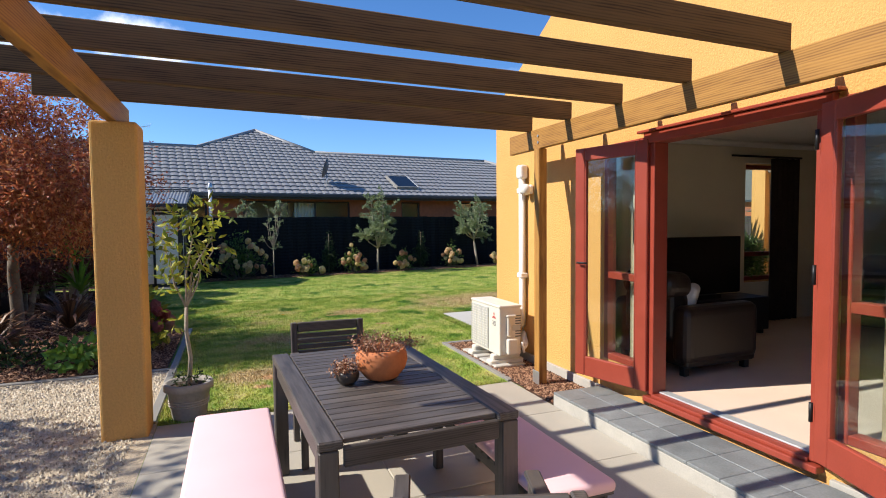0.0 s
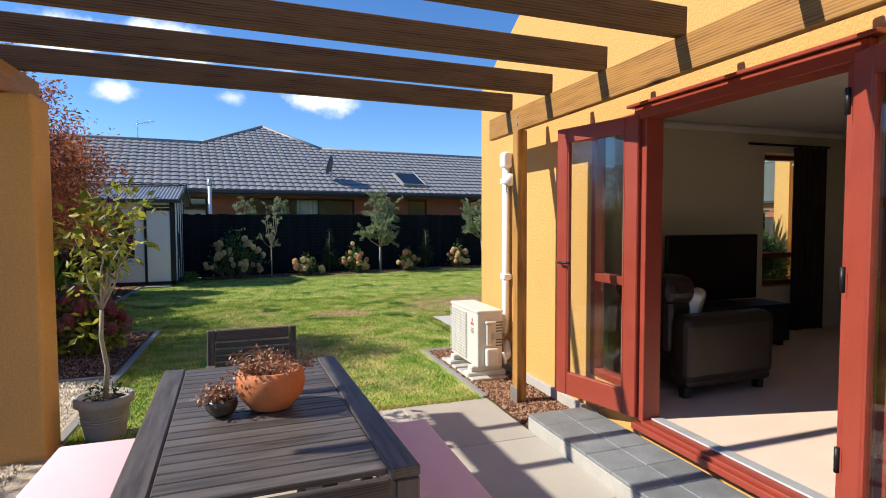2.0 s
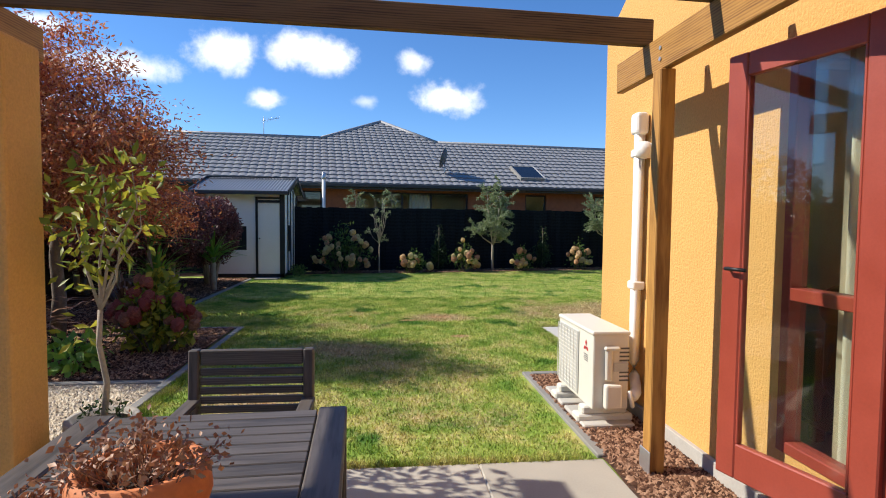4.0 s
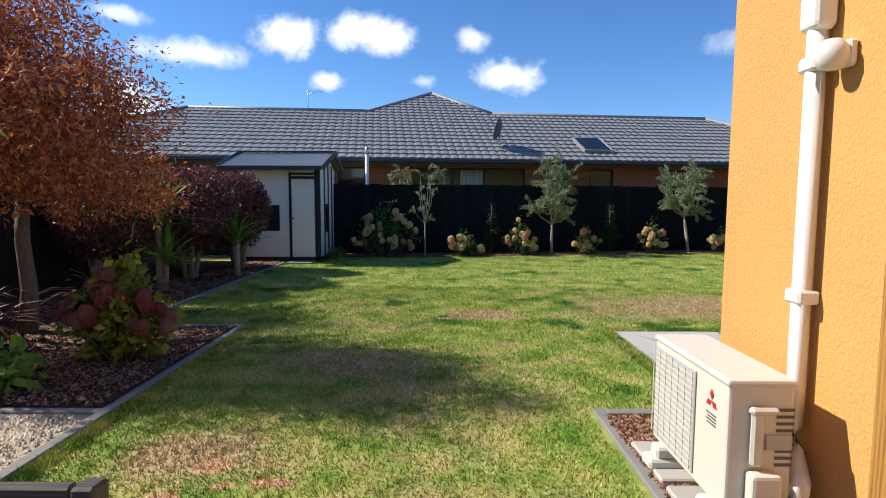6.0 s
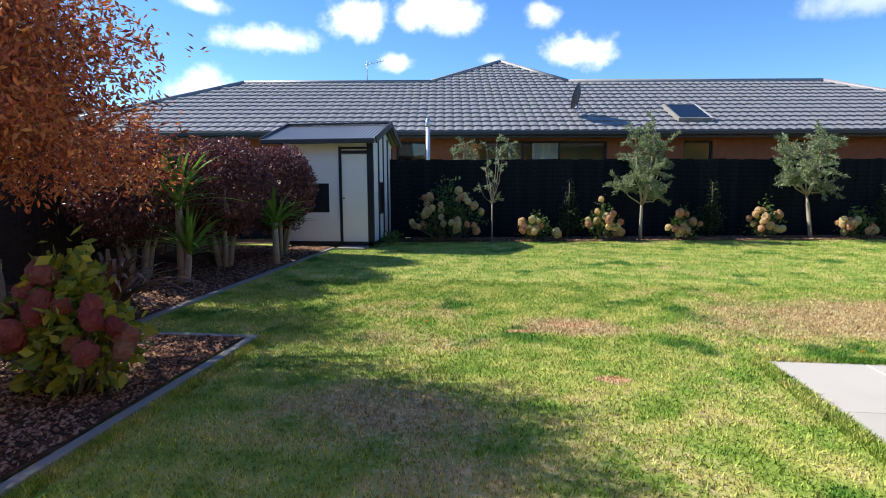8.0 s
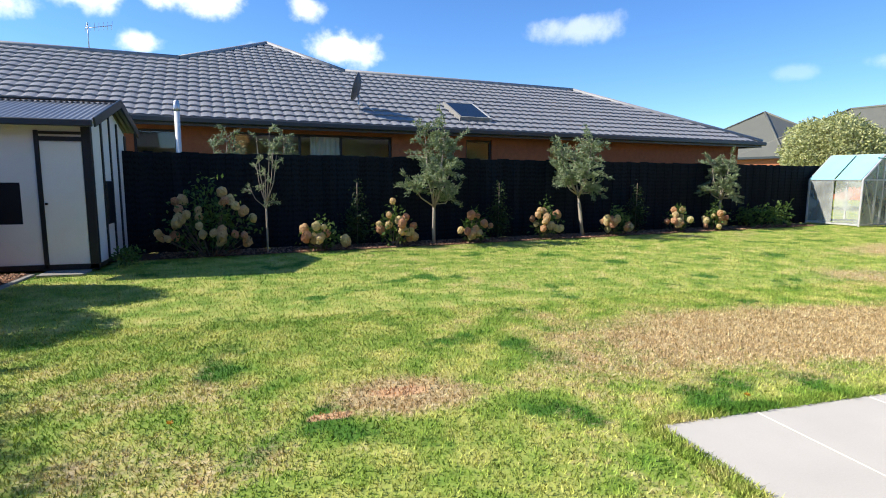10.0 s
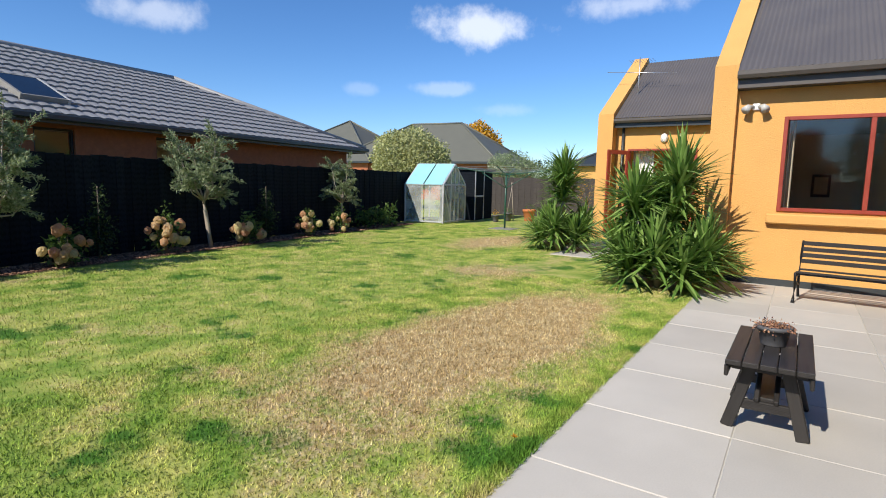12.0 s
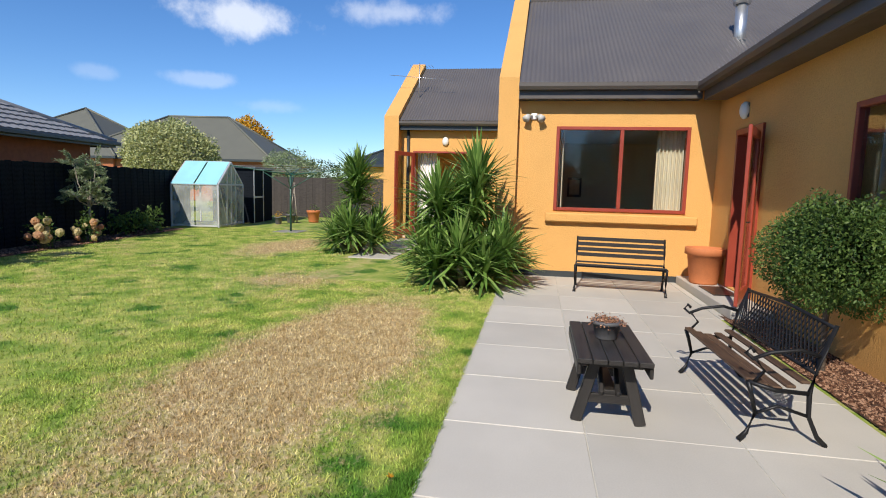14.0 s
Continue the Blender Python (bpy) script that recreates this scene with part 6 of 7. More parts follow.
def on_roof(u, k):
    """A place on the neighbour's front slope, a share k of the way up to the ridge."""
    return NB @ pose(u, EV + (RV - EV) * k, EZ + (RZ - EZ) * k)


ang = math.degrees(math.atan(SL))
sk = thing("skylight", "roof window with pale frame on the tiled roof", "skylight", m=on_roof(5.62, 0.27) @ pose(0, 0, 0.05, ang))
for x0, x1, y0, y1 in ((-0.48, -0.42, -0.7, 0.6), (0.42, 0.48, -0.7, 0.6), (-0.42, 0.42, -0.7, -0.65), (-0.42, 0.42, 0.55, 0.6)):
    box("frame", (x0, y0, -0.05), (x1, y1, 0.09), GRILLE if x0 > 0.4 else KERB, sk)
box("pane", (-0.42, -0.65, 0.07), (0.42, 0.55, 0.085), SCREEN, sk, 0)
dish = thing("satellite_dish", "grey satellite dish on the neighbour's roof", "satellite dish", m=on_roof(2.45, 0.20))
tube("mast", [(0, 0, -0.05), (0, 0, 0.45)], 0.022, STEEL, dish, 8)
b = lathe_bm([(0.001, 0.0), (0.16, 0.02), (0.28, 0.07), (0.34, 0.12), (0.335, 0.125), (0.27, 0.08), (0.15, 0.03), (0.001, 0.012)], 28)
part("reflector", b, GREYPOT, dish, smooth=True, m=pose(0.05, 0, 0.60, 0, -74, -22) @ Matrix.Scale(1.1, 4))
tube("feed_arm", [(0, 0, 0.35), (-0.3, -0.1, 0.55), (-0.52, -0.12, 0.62)], 0.012, STEEL, dish, 6)
tube("stay", [(0, 0, 0.3), (0.35, -0.25, 0.0)], 0.01, STEEL, dish, 6)
aer = thing("aerial", "thin metal television aerial on the ridge", "aerial", m=NB @ pose(-3.9, RV, RZ))
tube("mast", [(0, 0, -0.05), (0, 0, 0.75)], 0.014, STEEL, aer, 6)
tube("boom", [(-0.05, 0, 0.6), (0.55, 0.1, 0.75)], 0.01, STEEL, aer, 6)
for k in range(7):
    c = Vector((-0.05, 0, 0.6)).lerp(Vector((0.55, 0.1, 0.75)), k / 6)
    tube("element", [c + Vector((0.05, -0.3, 0.04)), c + Vector((-0.05, 0.3, -0.04))], 0.005, STEEL, aer, 5)
aer = thing("aerial", "thin metal television aerial above the far wing", "aerial", m=pose(18.6, 12.0, 4.0))
tube("mast", [(0, 0, -0.2), (0, 0, 1.05)], 0.014, STEEL, aer, 6)
tube("boom", [(0, 0.9, 0.72), (0, -1.0, 0.55)], 0.009, STEEL, aer, 6)
for k in range(8):
    tube("element", [(-0.2, 0.25 - 0.09 * k, 0.95), (0.2, 0.25 - 0.09 * k, 0.95)], 0.005, STEEL, aer, 5)

# ---- far end of the garden ----
GHM = Matrix.Translation((18.35, 18.35, 0)) @ Matrix.Rotation(FA, 4, "Z")
gh = thing("greenhouse", "small aluminium greenhouse with blue roof sheets", "greenhouse", m=GHM)
GW, GD, GE, GR = 2.0, 1.5, 1.36, 2.1
for x, y, z in ((0, 0, GE), (GW, 0, GE), (0, GD, GE), (GW, GD, GE), (GW / 2, 0, GR), (GW / 2 - 0.35, 0, 1.82), (GW / 2 + 0.35, 0, 1.82)):
    box("post", (x - 0.025, y - 0.025, 0), (x + 0.025, y + 0.025, z), ALU, gh)
for y in (0, GD):
    for a, b in (((0, y, GE), (GW / 2, y, GR)), ((GW / 2, y, GR), (GW, y, GE)), ((0, y, 0.05), (GW, y, 0.05)), ((0, y, GE), (GW, y, GE))):
        board("rail", a, b, 0.05, 0.05, ALU, gh)
for x, z in ((0, GE), (GW, GE), (GW / 2, GR), (0, 0.05), (GW, 0.05)):
    board("rail", (x, 0.03, z), (x, GD - 0.03, z), 0.05, 0.05, ALU, gh)
for k in range(2):
    y0, y1 = 0.03 + k * (GD / 2), GD / 2 - 0.02 + k * (GD / 2)
    for s in (0, 1):
        xa, xb = (-0.03, GW / 2 - 0.02) if s == 0 else (GW + 0.03, GW / 2 + 0.02)
        bm = bmesh.new()
        vs = [bm.verts.new(p) for p in ((xa, y0, GE), (xa, y1, GE), (xb, y1, GR), (xb, y0, GR))]
        bm.faces.new(vs)
        ex = bmesh.ops.extrude_face_region(bm, geom=bm.faces[:])
        for e in ex["geom"]:
            if isinstance(e, bmesh.types.BMVert):
                e.co.z += 0.02
        part("roof_sheet", bm, BLUEPOLY, gh, "milky blue roof sheet")
    box("side_sheet", (-0.006, y0, 0.08), (0.006, y1, GE - 0.03), HAZEGLASS, gh, 0)
for x0, x1 in ((0.03, GW / 2 - 0.38), (GW / 2 - 0.32, GW / 2 + 0.32), (GW / 2 + 0.38, GW - 0.03)):
    box("front_sheet", (x0, -0.006, 0.08), (x1, 0.006, GE - 0.03), HAZEGLASS, gh, 0)
prism("gable_sheet", [(0.06, GE + 0.03), (GW - 0.06, GE + 0.03), (GW / 2, GR - 0.05)], "y", -0.006, 0.006, HAZEGLASS, gh)
board("door_brace", (0.05, -0.02, 1.3), (0.6, -0.02, 0.1), 0.02, 0.03, ALU, gh)
sh = thing("garden_shed", "dark lean-to shed beside the greenhouse", "shed", m=Matrix.Translation((20.9, 18.55, 0)) @ Matrix.Rotation(FA, 4, "Z"))
box("body", (0, 0, 0), (2.0, 1.5, 1.95), FENCE, sh)
box("roof", (-0.1, -0.1, 1.952), (2.1, 1.6, 2.02), FASCIA, sh)
for x in (0.0, 0.95):
    box("trim", (x, -0.02, 0), (x + 0.06, -0.001, 1.95), ALU, sh)
box("trim", (0.06, -0.02, 0.9), (0.95, -0.001, 0.96), ALU, sh)
cl = thing("clothesline", "green folding clothesline on a pole", "clothesline", m=pose(18.2, 15.85, 0))
tube("pole", [(0, 0, -0.05), (0, 0, 1.78)], 0.03, GREENPAINT, cl, 10)
box("base_slab", (-0.4, -0.4, -0.03), (0.4, 0.4, 0.01), KERB, cl)
ends = [(math.cos(a) * 1.75, math.sin(a) * 1.75, 1.95) for a in (0.3, 1.87, 3.44, 5.01)]
for e in ends:
    tube("arm", [(0, 0, 1.72), e], 0.016, GREENPAINT, cl, 8)
    tube("strut", [(0, 0, 1.3), (e[0] * 0.45, e[1] * 0.45, 1.78)], 0.012, GREENPAINT, cl, 8)
for s in (0.4, 0.6, 0.8, 1.0):
    for i in range(4):
        a, b = ends[i], ends[(i + 1) % 4]
        f = lambda e: (e[0] * s, e[1] * s, 1.72 + 0.23 * s)
        tube("line", [f(a), f(b)], 0.004, STEEL, cl, 4)
for x, y, r, h, mt, lb in ((22.4, 16.9, 0.25, 0.45, TERRA, "square terracotta planter by the far fence"), (21.7, 17.5, 0.18, 0.32, GREYPOT, "dark plastic pot with a stake"), (20.9, 17.6, 0.14, 0.26, GREYPOT, "small dark pot with yellow flowers")):
    p = bowl("plant_pot", pose(x, y, 0), r, h, mt, lb, round_=False, rim=0.01, group="pots at the far fence")
    crown("leaves", [(0, 0, h + 0.08, r * 0.8, r * 0.8, 0.12)], 60, 0.06, GOLD if r < 0.15 else GREEN, p)
st = thing("garden_stakes", "tripod of thin bamboo garden stakes", "stakes", m=pose(22.0, 17.5, 0))
for a in (0, 2.1, 4.2):
    tube("stake", [(math.cos(a) * 0.2, math.sin(a) * 0.2, 0), (math.cos(a) * -0.03, math.sin(a) * -0.03, 1.5)], 0.012, PALEBARK, st, 6)
dv = thing("bare_shrub", "bare twiggy shrub by the far fence", "shrub", m=pose(23.2, 14.8, 0))
limbs(dv, (0, 0, 0), [(0.3, 0.5, 1.7), (-0.3, -0.5, 1.5), (0.2, -0.2, 1.8), (-0.4, 0.4, 1.4), (0.1, 0.8, 1.3)], 0.03, TRUNK)
crown("leaves", [(0, 0, 1.2, 0.6, 0.8, 0.6)], 260, 0.06, GOLD, dv, 0, 0.4, 0.2)
slab = box("paving_far", (13.1, 11.3, -0.05), (17.55, 12.2, 0.005), CONCRETE)
tagged(slab, "grey concrete paving at the far doorway", "paving", kind="structure")

# ---- beyond the garden ----


def hip_house(m, w, d, ez, rz, wall, roofm, label):
    r = thing("distant_house", label, "house", m=m)
    box("wall", (-w / 2 + 0.4, -d / 2 + 0.4, 0), (w / 2 - 0.4, d / 2 - 0.4, ez), wall, r)
    bm = bmesh.new()
    e = [bm.verts.new(p) for p in ((-w / 2, -d / 2, ez), (w / 2, -d / 2, ez), (w / 2, d / 2, ez), (-w / 2, d / 2, ez))]
    k = min(w, d) / 2
    g = [bm.verts.new((0, -d / 2 + k, rz)), bm.verts.new((0, d / 2 - k, rz))]
    for f in ((e[0], e[1], g[0]), (e[1], e[2], g[1], g[0]), (e[2], e[3], g[1]), (e[3], e[0], g[0], g[1]), e[::-1]):
        bm.faces.new(f)
    bmesh.ops.recalc_face_normals(bm, faces=bm.faces[:])
    part("roof", bm, roofm, r)
    box("gutter", (-w / 2 - 0.05, -d / 2 - 0.05, ez - 0.15), (w / 2 + 0.05, d / 2 + 0.05, ez + 0.02), FASCIA, r)
    a = Vector((0, -d / 2 + k, rz + 0.03))
    b = Vector((0, d / 2 - k, rz + 0.03))
    tube("ridge_cap", [a, b], 0.1, roofm, r, 6)
    for q, s in ((a, -1), (b, 1)):
        for sx in (-1, 1):
            tube("hip_cap", [q, (sx * w / 2, s * d / 2, ez + 0.03)], 0.1, roofm, r, 6)
    return r


hip_house(pose(44.6, 36.4, 0, 0, 0, 8), 11, 16, 3.1, 6.7, BRICK, FARROOF, "distant house with olive-grey hip roof")
hip_house(pose(44, 46.5, 0, 0, 0, 8), 13, 13, 3.1, 7.3, BRICK, FARROOF, "distant house with olive-grey hip roof behind")
hip_house(pose(48, 17.5, 0, 0, 0, 8), 11, 12, 3.0, 5.6, STUCCO, FASCIA, "distant house with dark grey roof")
hip_house(pose(75, 28, 0, 0, 0, 20), 12, 12, 3.2, 6.2, STUCCO, FARROOF, "pale distant house among trees")
hip_house(pose(-14, 22, 0, 0, 0, 8), 10, 12, 2.8, 4.4, BRICK, FARROOF, "neighbouring house roof behind the hedge")


def round_tree(x, y, h, w, mat, label, n=6000, size=0.16, low=0.1):
    r = thing("distant_tree", label, "tree", m=pose(x, y, 0))
    limbs(r, (0, 0, 0), [(0, 0, h * 0.8), (w * 0.5, 0, h * 0.6), (-w * 0.5, 0.2, h * 0.6), (0, w * 0.5, h * 0.6), (0, -w * 0.5, h * 0.55)], 0.12, TRUNK)
    c = h * (0.5 + low)
    crown("crown", [(0, 0, c, w, w, h * 0.4), (0, w * 0.45, c * 1.05, w * 0.6, w * 0.6, h * 0.32), (0, -w * 0.5, c * 0.92, w * 0.65, w * 0.6, h * 0.3), (-w * 0.4, 0, c * 0.8, w * 0.7, w * 0.7, h * 0.3)], n, size, mat, r, 0.1, 0.5, 0.6, 0.12)
    return r


round_tree(27.0, 26.3, 4.35, 2.1, PALEGREEN, "large rounded pale green shrub over the fence", 26000, 0.15)
round_tree(63.2, 43, 9.0, 3.2, GOLD, "golden autumn tree in the distance", 16000, 0.34)
round_tree(32.5, 22.6, 3.4, 1.6, OLIVE, "grey-green tree over the far fence", 8000, 0.12)
round_tree(90, 45, 5.5, 5.0, DARKLEAF, "dark leafy tree in the distance", 2500, 0.4)
round_tree(100, 12, 6, 6.0, DARKLEAF, "dark leafy tree in the distance", 2500, 0.4)
round_tree(-16, 14, 4.5, 3.0, DARKLEAF, "unseen dark tree added behind the side fence", 3500, 0.2)
# the next two are added out of view to throw shade on the gravel
round_tree(-5.4, 5.0, 4.7, 1.5, DARKLEAF, "unseen dark tree added behind the side fence", 6000, 0.14)
round_tree(-5.4, 2.6, 4.7, 1.6, DARKLEAF, "unseen dark tree added behind the side fence", 6000, 0.14)
round_tree(-12, 4, 4.5, 3.0, DARKLEAF, "unseen dark tree added behind the side fence", 3500, 0.2)

# ---- patio furniture ----


def iron_bench(m, label, L, fancy):
    """A garden bench: cast iron ends with curled arms, wooden slats; it faces +y, its back towards -y."""
    r = thing("garden_bench", label, "bench", "patio benches", m)
    wood = SLAT if fancy else STAIN_BLACK
    for s in (-1, 1):
        x = s * L / 2
        e = bmesh.new()
        tube_bm([(x, 0.27, 0), (x, 0.22, 0.06), (x, 0.17, 0.2), (x, 0.21, 0.34), (x, 0.24, 0.42)], 0.018, 8, e, [0.022, 0.016, 0.015, 0.017, 0.018])
        tube_bm([(x, -0.33, 0), (x, -0.27, 0.06), (x, -0.2, 0.2), (x, -0.19, 0.36), (x, -0.24, 0.6), (x, -0.33, 0.84)], 0.018, 8, e, [0.022, 0.017, 0.016, 0.018, 0.016, 0.014])
        tube_bm([(x, 0.24, 0.42), (x, 0.05, 0.37), (x, -0.19, 0.36)], 0.016, 8, e)
        tube_bm([(x, 0.17, 0.2), (x, 0.02, 0.26), (x, -0.2, 0.2)], 0.012, 8, e)
        if fancy:
            tube_bm([(x, -0.25, 0.62), (x, -0.1, 0.66), (x, 0.1, 0.63), (x, 0.22, 0.58), (x, 0.27, 0.62), (x, 0.24, 0.66), (x, 0.21, 0.63)], 0.014, 8, e)
            tube_bm([(x, 0.2, 0.58), (x, 0.13, 0.5), (x, 0.2, 0.42)], 0.012, 8, e)
        part("cast_end", e, IRON, r, "black cast iron bench end", True)
    for k in range(5):
        y = 0.22 - k * 0.095
        z = 0.435 - 0.05 * math.sin(k / 4 * math.pi)
        board("seat_slat", (-L / 2, y, z), (L / 2, y, z), 0.07, 0.022, wood, r, 0.006)
    if fancy:
        f = bmesh.new()
        lean = lambda z: -0.21 - 0.33 * (z - 0.45) * 0.9
        for z in (0.5, 0.82):
            tube_bm([(-L / 2, lean(z), z), (0, lean(z + 0.03 * (z > 0.6)), z + 0.03 * (z > 0.6)), (L / 2, lean(z), z)], 0.014, 8, f)
        part("back_rail", f, IRON, r, "black cast iron back rail", True)
        f = bmesh.new()
        n = 26
        for k in range(n):
            a = -L / 2 + L * k / n
            for q in (-1, 1):
                b = min(L / 2, max(-L / 2, a + q * 0.2))
                tube_bm([(a, lean(0.5), 0.5), ((a + b) / 2, lean(0.66), 0.66 + 0.02 * q), (b, lean(0.82), 0.82)], 0.006, 5, f, cap=False)
        part("lattice", f, IRON, r, "black cast iron lattice back")
    else:
        for k in range(4):
            z = 0.55 + k * 0.085
            y = -0.20 - (z - 0.45) * 0.3
            board("back_slat", (-L / 2, y, z), (L / 2, y, z), 0.02, 0.06, wood, r, 0.006)
    return r


iron_bench(pose(10.78, 7.2, 0, 0, 0, 84) @ Matrix.Diagonal((0.98, 0.95, 0.92, 1)), "slatted garden bench against the wall", 1.28, False)
iron_bench(pose(6.52, 6.98, 0, 0, 0, 2) @ Matrix.Diagonal((1.0, 0.80, 0.87, 1)), "black cast iron garden bench with wooden seat", 1.22, True)
ct = thing("coffee_table", "low dark stained slatted garden table", "table", m=pose(6.24, 7.93, 0))
for k in range(5):
    y = -0.176 + k * 0.088
    board("slat", (-0.48, y, 0.455), (0.48, y, 0.455), 0.083, 0.03, STAIN_BLACK, ct, 0.004)
for y in (-0.21, 0.21):
    board("apron", (-0.46, y, 0.40), (0.46, y, 0.40), 0.022, 0.07, STAIN_BLACK, ct)
for x in (-0.27, 0.27):
    board("apron", (x, -0.2, 0.40), (x, 0.2, 0.40), 0.03, 0.07, STAIN_BLACK, ct)
    for s in (-1, 1):
        board("leg", (x, s * 0.09, 0.42), (x, s * 0.2, 0.0), 0.07, 0.045, STAIN_BLACK, ct, up=(1, 0, 0))
    board("foot_rail", (x, -0.17, 0.16), (x, 0.17, 0.16), 0.03, 0.06, STAIN_BLACK, ct)
board("shelf_bar", (-0.27, 0, 0.2), (0.27, 0, 0.2), 0.1, 0.03, STAIN_BLACK, ct)
for s in (-1, 1):
    board("brace", (-0.3, s * 0.05, 0.2), (0.0, s * 0.05, 0.41), 0.03, 0.04, STAIN_BLACK, ct)
pot = bowl("plant_pot", pose(6.28, 7.93, 0.47), 0.098, 0.125, GREYPOT, "grey bowl planter on the low table", round_=False, rim=0.008)
wiry(pot, 0.108, 0.07, 60, 0.015, DRIED)
pot = bowl("plant_pot", pose(11.25, 5.90, 0.12), 0.27, 0.54, TERRA, "large terracotta pot on the step", round_=False, rim=0.02)
bt = thing("standard_tree", "clipped green standard bush on a bare stem", "shrub", m=pose(7.45, 6.0, 0))
tube("stem", [(0, 0, -0.05), (0.02, 0.01, 0.4), (0, 0, 0.8)], 0.025, TRUNK, bt, 8)
crown("crown", [(0, 0, 1.00, 0.62, 0.46, 0.49), (-0.25, 0.05, 1.00, 0.46, 0.40, 0.44), (0.3, 0.05, 0.95, 0.46, 0.42, 0.44)], 20000, 0.034, GREEN, bt, 0.2, 0.5, 0.55, 0.15)
# darker leaves inside: the crown's inner shade put into colour
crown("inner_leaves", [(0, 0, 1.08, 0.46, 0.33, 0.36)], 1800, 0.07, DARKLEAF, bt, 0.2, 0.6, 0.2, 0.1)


def spot(m, label):
    r = thing("spotlight", label, "spotlight", "wall spotlights", m)
    box("base", (-0.03, -0.05, -0.05), (0.0, 0.05, 0.05), PVC, r, 0.01)
    for s in (-1, 1):
        b = tube_bm([(-0.03, s * 0.03, 0), (-0.08, s * 0.10, -0.01), (-0.16, s * 0.13, -0.06)], 0.03, 14, None, [0.02, 0.045, 0.062])
        part("lamp_head", b, GRILLE, r, smooth=True)
    return r


spot(pose(WX - 0.002, 8.55, 2.68), "twin grey security spotlight on the wall")
for m in (pose(10.75, NY, 2.62, 0, 0, 0), pose(17.6, 11.0, 2.72, 0, 0, 90)):
    r = thing("wall_lamp", "oval white bulkhead lamp on the wall", "wall lamp", "wall lamps", m)
    b = bmesh.new()
    bmesh.ops.create_uvsphere(b, u_segments=20, v_segments=12, radius=1)
    bmesh.ops.transform(b, matrix=Matrix.Translation((0, 0.03, 0)) @ Matrix.Diagonal((0.09, 0.07, 0.12, 1)), verts=b.verts)
    part("globe", b, PVC, r, smooth=True)
    box("base", (-0.08, 0.0, -0.1), (0.08, 0.02, 0.1), GREYPOT, r, 0.01)
for k, (x, y) in enumerate(((4.95, 9.08), (1.65, 9.6))):
    d = thing("dandelion", "small yellow dandelion in the grass", "flower", "dandelions", pose(x, y, 0))
    v, t = leaf_mesh(np.repeat(np.array([[0, 0, 0.05]]), 40, 0), fan(40, 5, 60), 0.022, 0.3)
    mesh_np("petals", v, t, GOLD, d)
    tube("stem", [(0, 0, -0.012), (0, 0, 0.05)], 0.002, GREEN, d, 5)

# ---- pieces: slabs, tiles, boards ----


def shared_box(name, sx, sy, sz, mat, bevel=0.004):
    me = bpy.data.meshes.new(name)
    b = box_bm((-sx / 2, -sy / 2, -sz), (sx / 2, sy / 2, 0), bevel)
    b.to_mesh(me)
    b.free()
    me.materials.append(mat)
    return me


def place(name, me, parent, m):
    ob = new(name, me)
    ob.parent = parent
    ob.matrix_basis = m
    return ob


rp = random.Random(3)
cache = {}


def slabs(root, xs, ys, z=0.0, skip=lambda x, y: False, gap=0.007, mat=CONCRETE):
    for x0, x1 in zip(xs, xs[1:]):
        for y0, y1 in zip(ys, ys[1:]):
            if skip((x0 + x1) / 2, (y0 + y1) / 2):
                continue
            key = (round(x1 - x0, 3), round(y1 - y0, 3), mat.name)
            if key not in cache:
                cache[key] = shared_box("slab", key[0] - gap, key[1] - gap, 0.05, mat, 0.004)
            place("slab", cache[key], root, pose((x0 + x1) / 2, (y0 + y1) / 2, z + rp.uniform(-0.001, 0.0015), rp.uniform(-0.06, 0.06), rp.uniform(-0.06, 0.06)))


pav = thing("pavement", "large grey concrete paving slabs of the patio", "paving", kind="structure")
slabs(pav, [4.23, 4.9, 5.78, 6.66, 7.54, 8.42, 9.3, 10.18, 11.06, 11.94], [6.14, 6.24, 7.17, 8.08, 8.975], skip=lambda x, y: y < 6.24 and x < 9.3)
box("bed", (4.24, 6.25, -0.06), (11.93, 8.965, -0.006), JOINT, pav, 0)
pav2 = thing("pavement", "grey concrete paving slabs under the pergola", "paving", kind="structure")
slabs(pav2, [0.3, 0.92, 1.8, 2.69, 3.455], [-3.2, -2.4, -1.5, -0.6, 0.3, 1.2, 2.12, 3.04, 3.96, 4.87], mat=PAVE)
box("bed", (0.31, -3.2, -0.06), (3.45, 4.86, -0.006), JOINT, pav2, 0)
tile = shared_box("slate_tile", 0.246, 0.246, 0.022, SLATE, 0.004)
for i in range(2):
    for j in range(15):
        place("slate_tile", tile, step, pose(3.458 + 0.125 + i * 0.25, 4.11 - 0.125 - j * 0.248, 0.112 + rp.uniform(-0.001, 0.001), 0, 0, 90 * rp.randint(0, 3)))


def boards(root, x0, x1, w, h, mat, depth, var=0.02, name="board"):
    me = shared_box(name, w + 0.004, 0.02, h, mat, 0.003)
    # grain runs up the board
    x, k = x0, 0
    while x < x1:
        k += 1
        place(name, me, root, pose(x + w / 2, depth + 0.012 * (k % 2) + rp.uniform(0, 0.004), h + rp.uniform(-var, var * 0.4), 0, rp.uniform(-0.15, 0.15), 0))
        x += w
    return me


boards(fence, -9.0, 17.6, 0.148, 1.79, FENCE, 0.0)
boards(fence2, 0.0, 12.5, 0.15, 1.75, FENCE_OLD, 0.0)
boards(fence3, 0.0, 18.8, 0.15, 1.8, FENCE_OLD, -0.1)

# pressed tiles of the neighbour's roof: curved, each course lapping the next
TW, TL = 0.255, 0.375


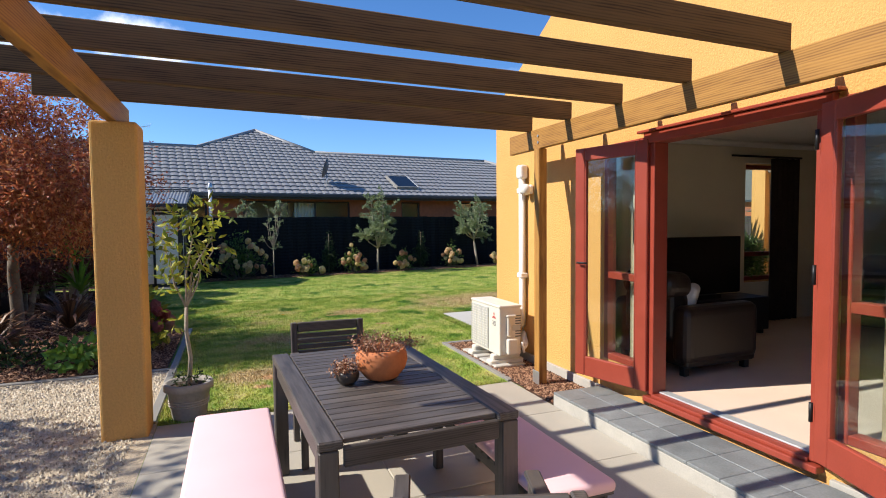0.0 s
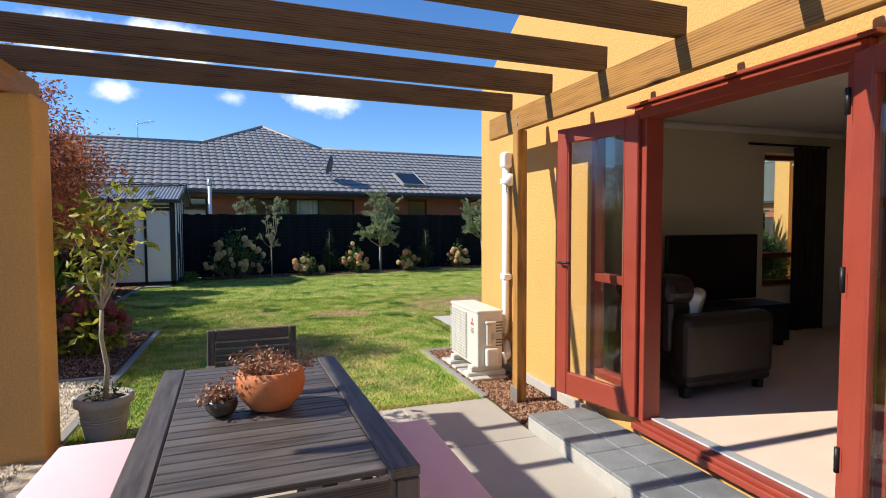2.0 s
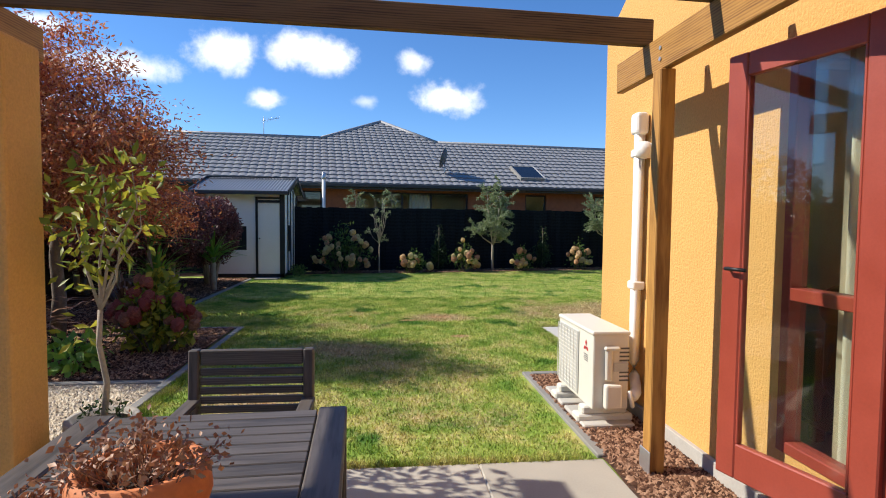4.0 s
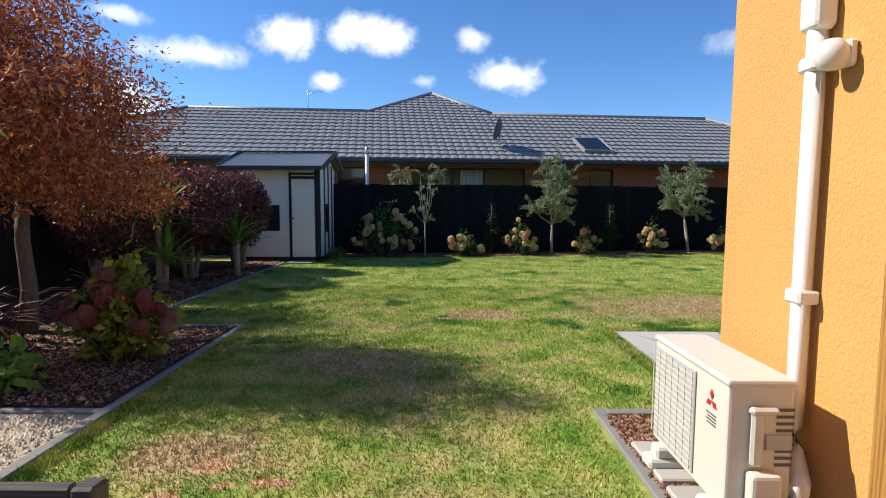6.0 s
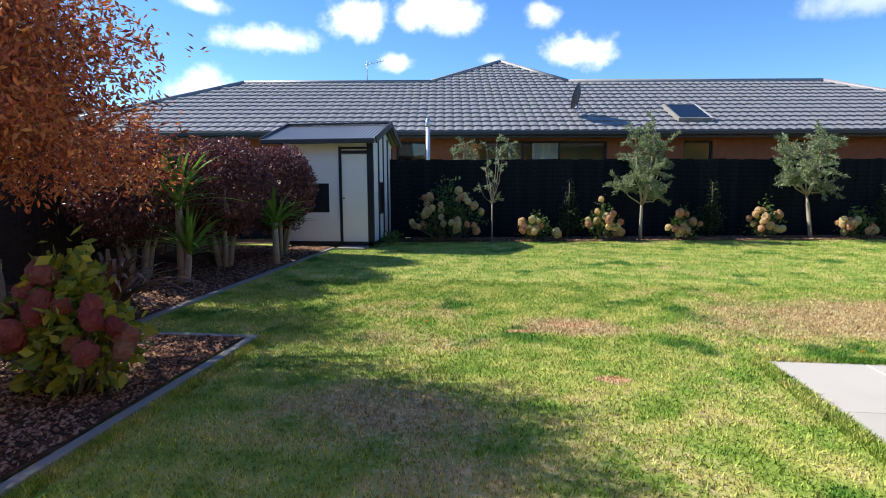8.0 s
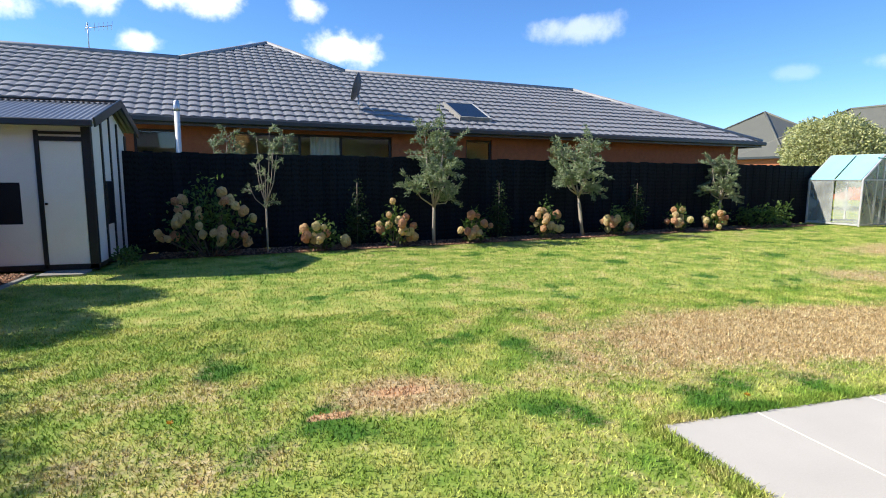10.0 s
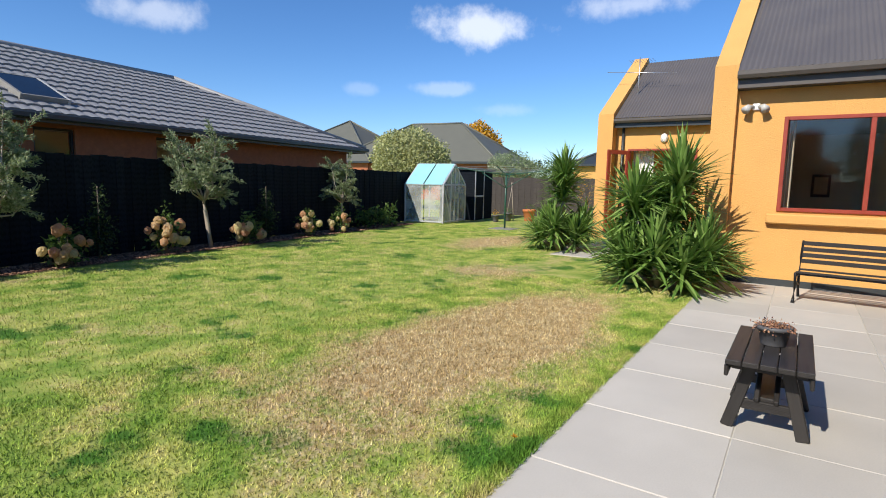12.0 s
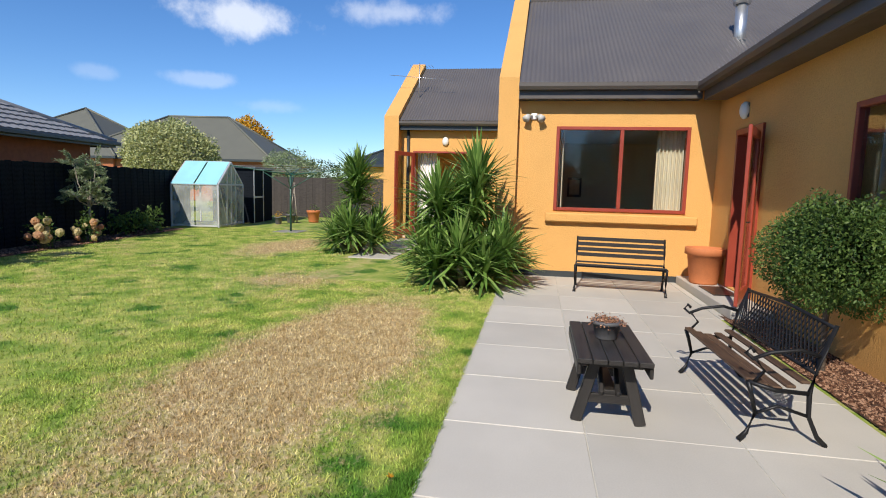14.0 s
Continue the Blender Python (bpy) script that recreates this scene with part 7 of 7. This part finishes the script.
def tile_verts():
    n = 5
    prof = [(-TW / 2 + TW * k / (n - 1), 0.022 * math.sin(math.pi * k / (n - 1)) ** 0.7) for k in range(n)]
    lo = [(x, 0.0, z + 0.046) for x, z in prof]
    hi = [(x, TL + 0.02, z + 0.006) for x, z in prof]
    lip = [(x, 0.004, z * 0.4 + 0.002) for x, z in prof]
    v = lo + hi + lip
    t = []
    for k in range(n - 1):
        t += [(k, k + 1, n + k + 1), (k, n + k + 1, n + k), (2 * n + k, 2 * n + k + 1, k + 1), (2 * n + k, k + 1, k)]
    return np.array(v), np.array(t)


tv_, tt_ = tile_verts()
slope = Matrix.Rotation(math.atan(SL), 4, "X")
LS = math.hypot(RV - EV, RZ - EZ)


def inside(u, k):
    """Whether a place on the front slope (k along it from the eave) lies within the roof's outline."""
    f = k / LS
    if f <= 1:
        return U0 + (H0 - U0) * f + 0.1 < u < U1 + (H1 - U1) * f - 0.1
    g = (f - 1) * LS / (math.hypot(AV - EV, AVZ - EZ) - LS)
    return P0 + (PA - P0) * g + 0.05 < u < P1 + (PA - P1) * g - 0.05


me = bpy.data.meshes.new("roof_tile")
me.from_pydata([tuple(v) for v in tv_], [], [tuple(int(i) for i in t) for t in tt_])
me.materials.append(TILE)
near, rest_v, rest_t, o = 0, [], [], 0
row = 0
k = -0.03
while k < math.hypot(AV - EV, AVZ - EZ) - 0.1:
    u = U0
    while u < U1:
        if inside(u, k + TL / 2):
            c = Vector((u, EV, EZ)) + Vector((0, math.cos(math.atan(SL)) * k, math.sin(math.atan(SL)) * k))
            m = Matrix.Translation(c) @ slope @ pose(0, 0, rp.uniform(-0.002, 0.002), 0, 0, rp.uniform(-0.4, 0.4))
            if -1.2 < u < 8.0 and near < 300:
                place("roof_tile", me, nb, m)
                near += 1
            else:
                a = np.array(m)
                rest_v.append(tv_ @ a[:3, :3].T + a[:3, 3])
                rest_t.append(tt_ + o)
                o += len(tv_)
        u += TW
    k += TL
    row += 1
mesh_np("roof_tiles", np.concatenate(rest_v), np.concatenate(rest_t), TILE, nb, "overlapping grey pressed tiles", "stuff").data.shade_flat()
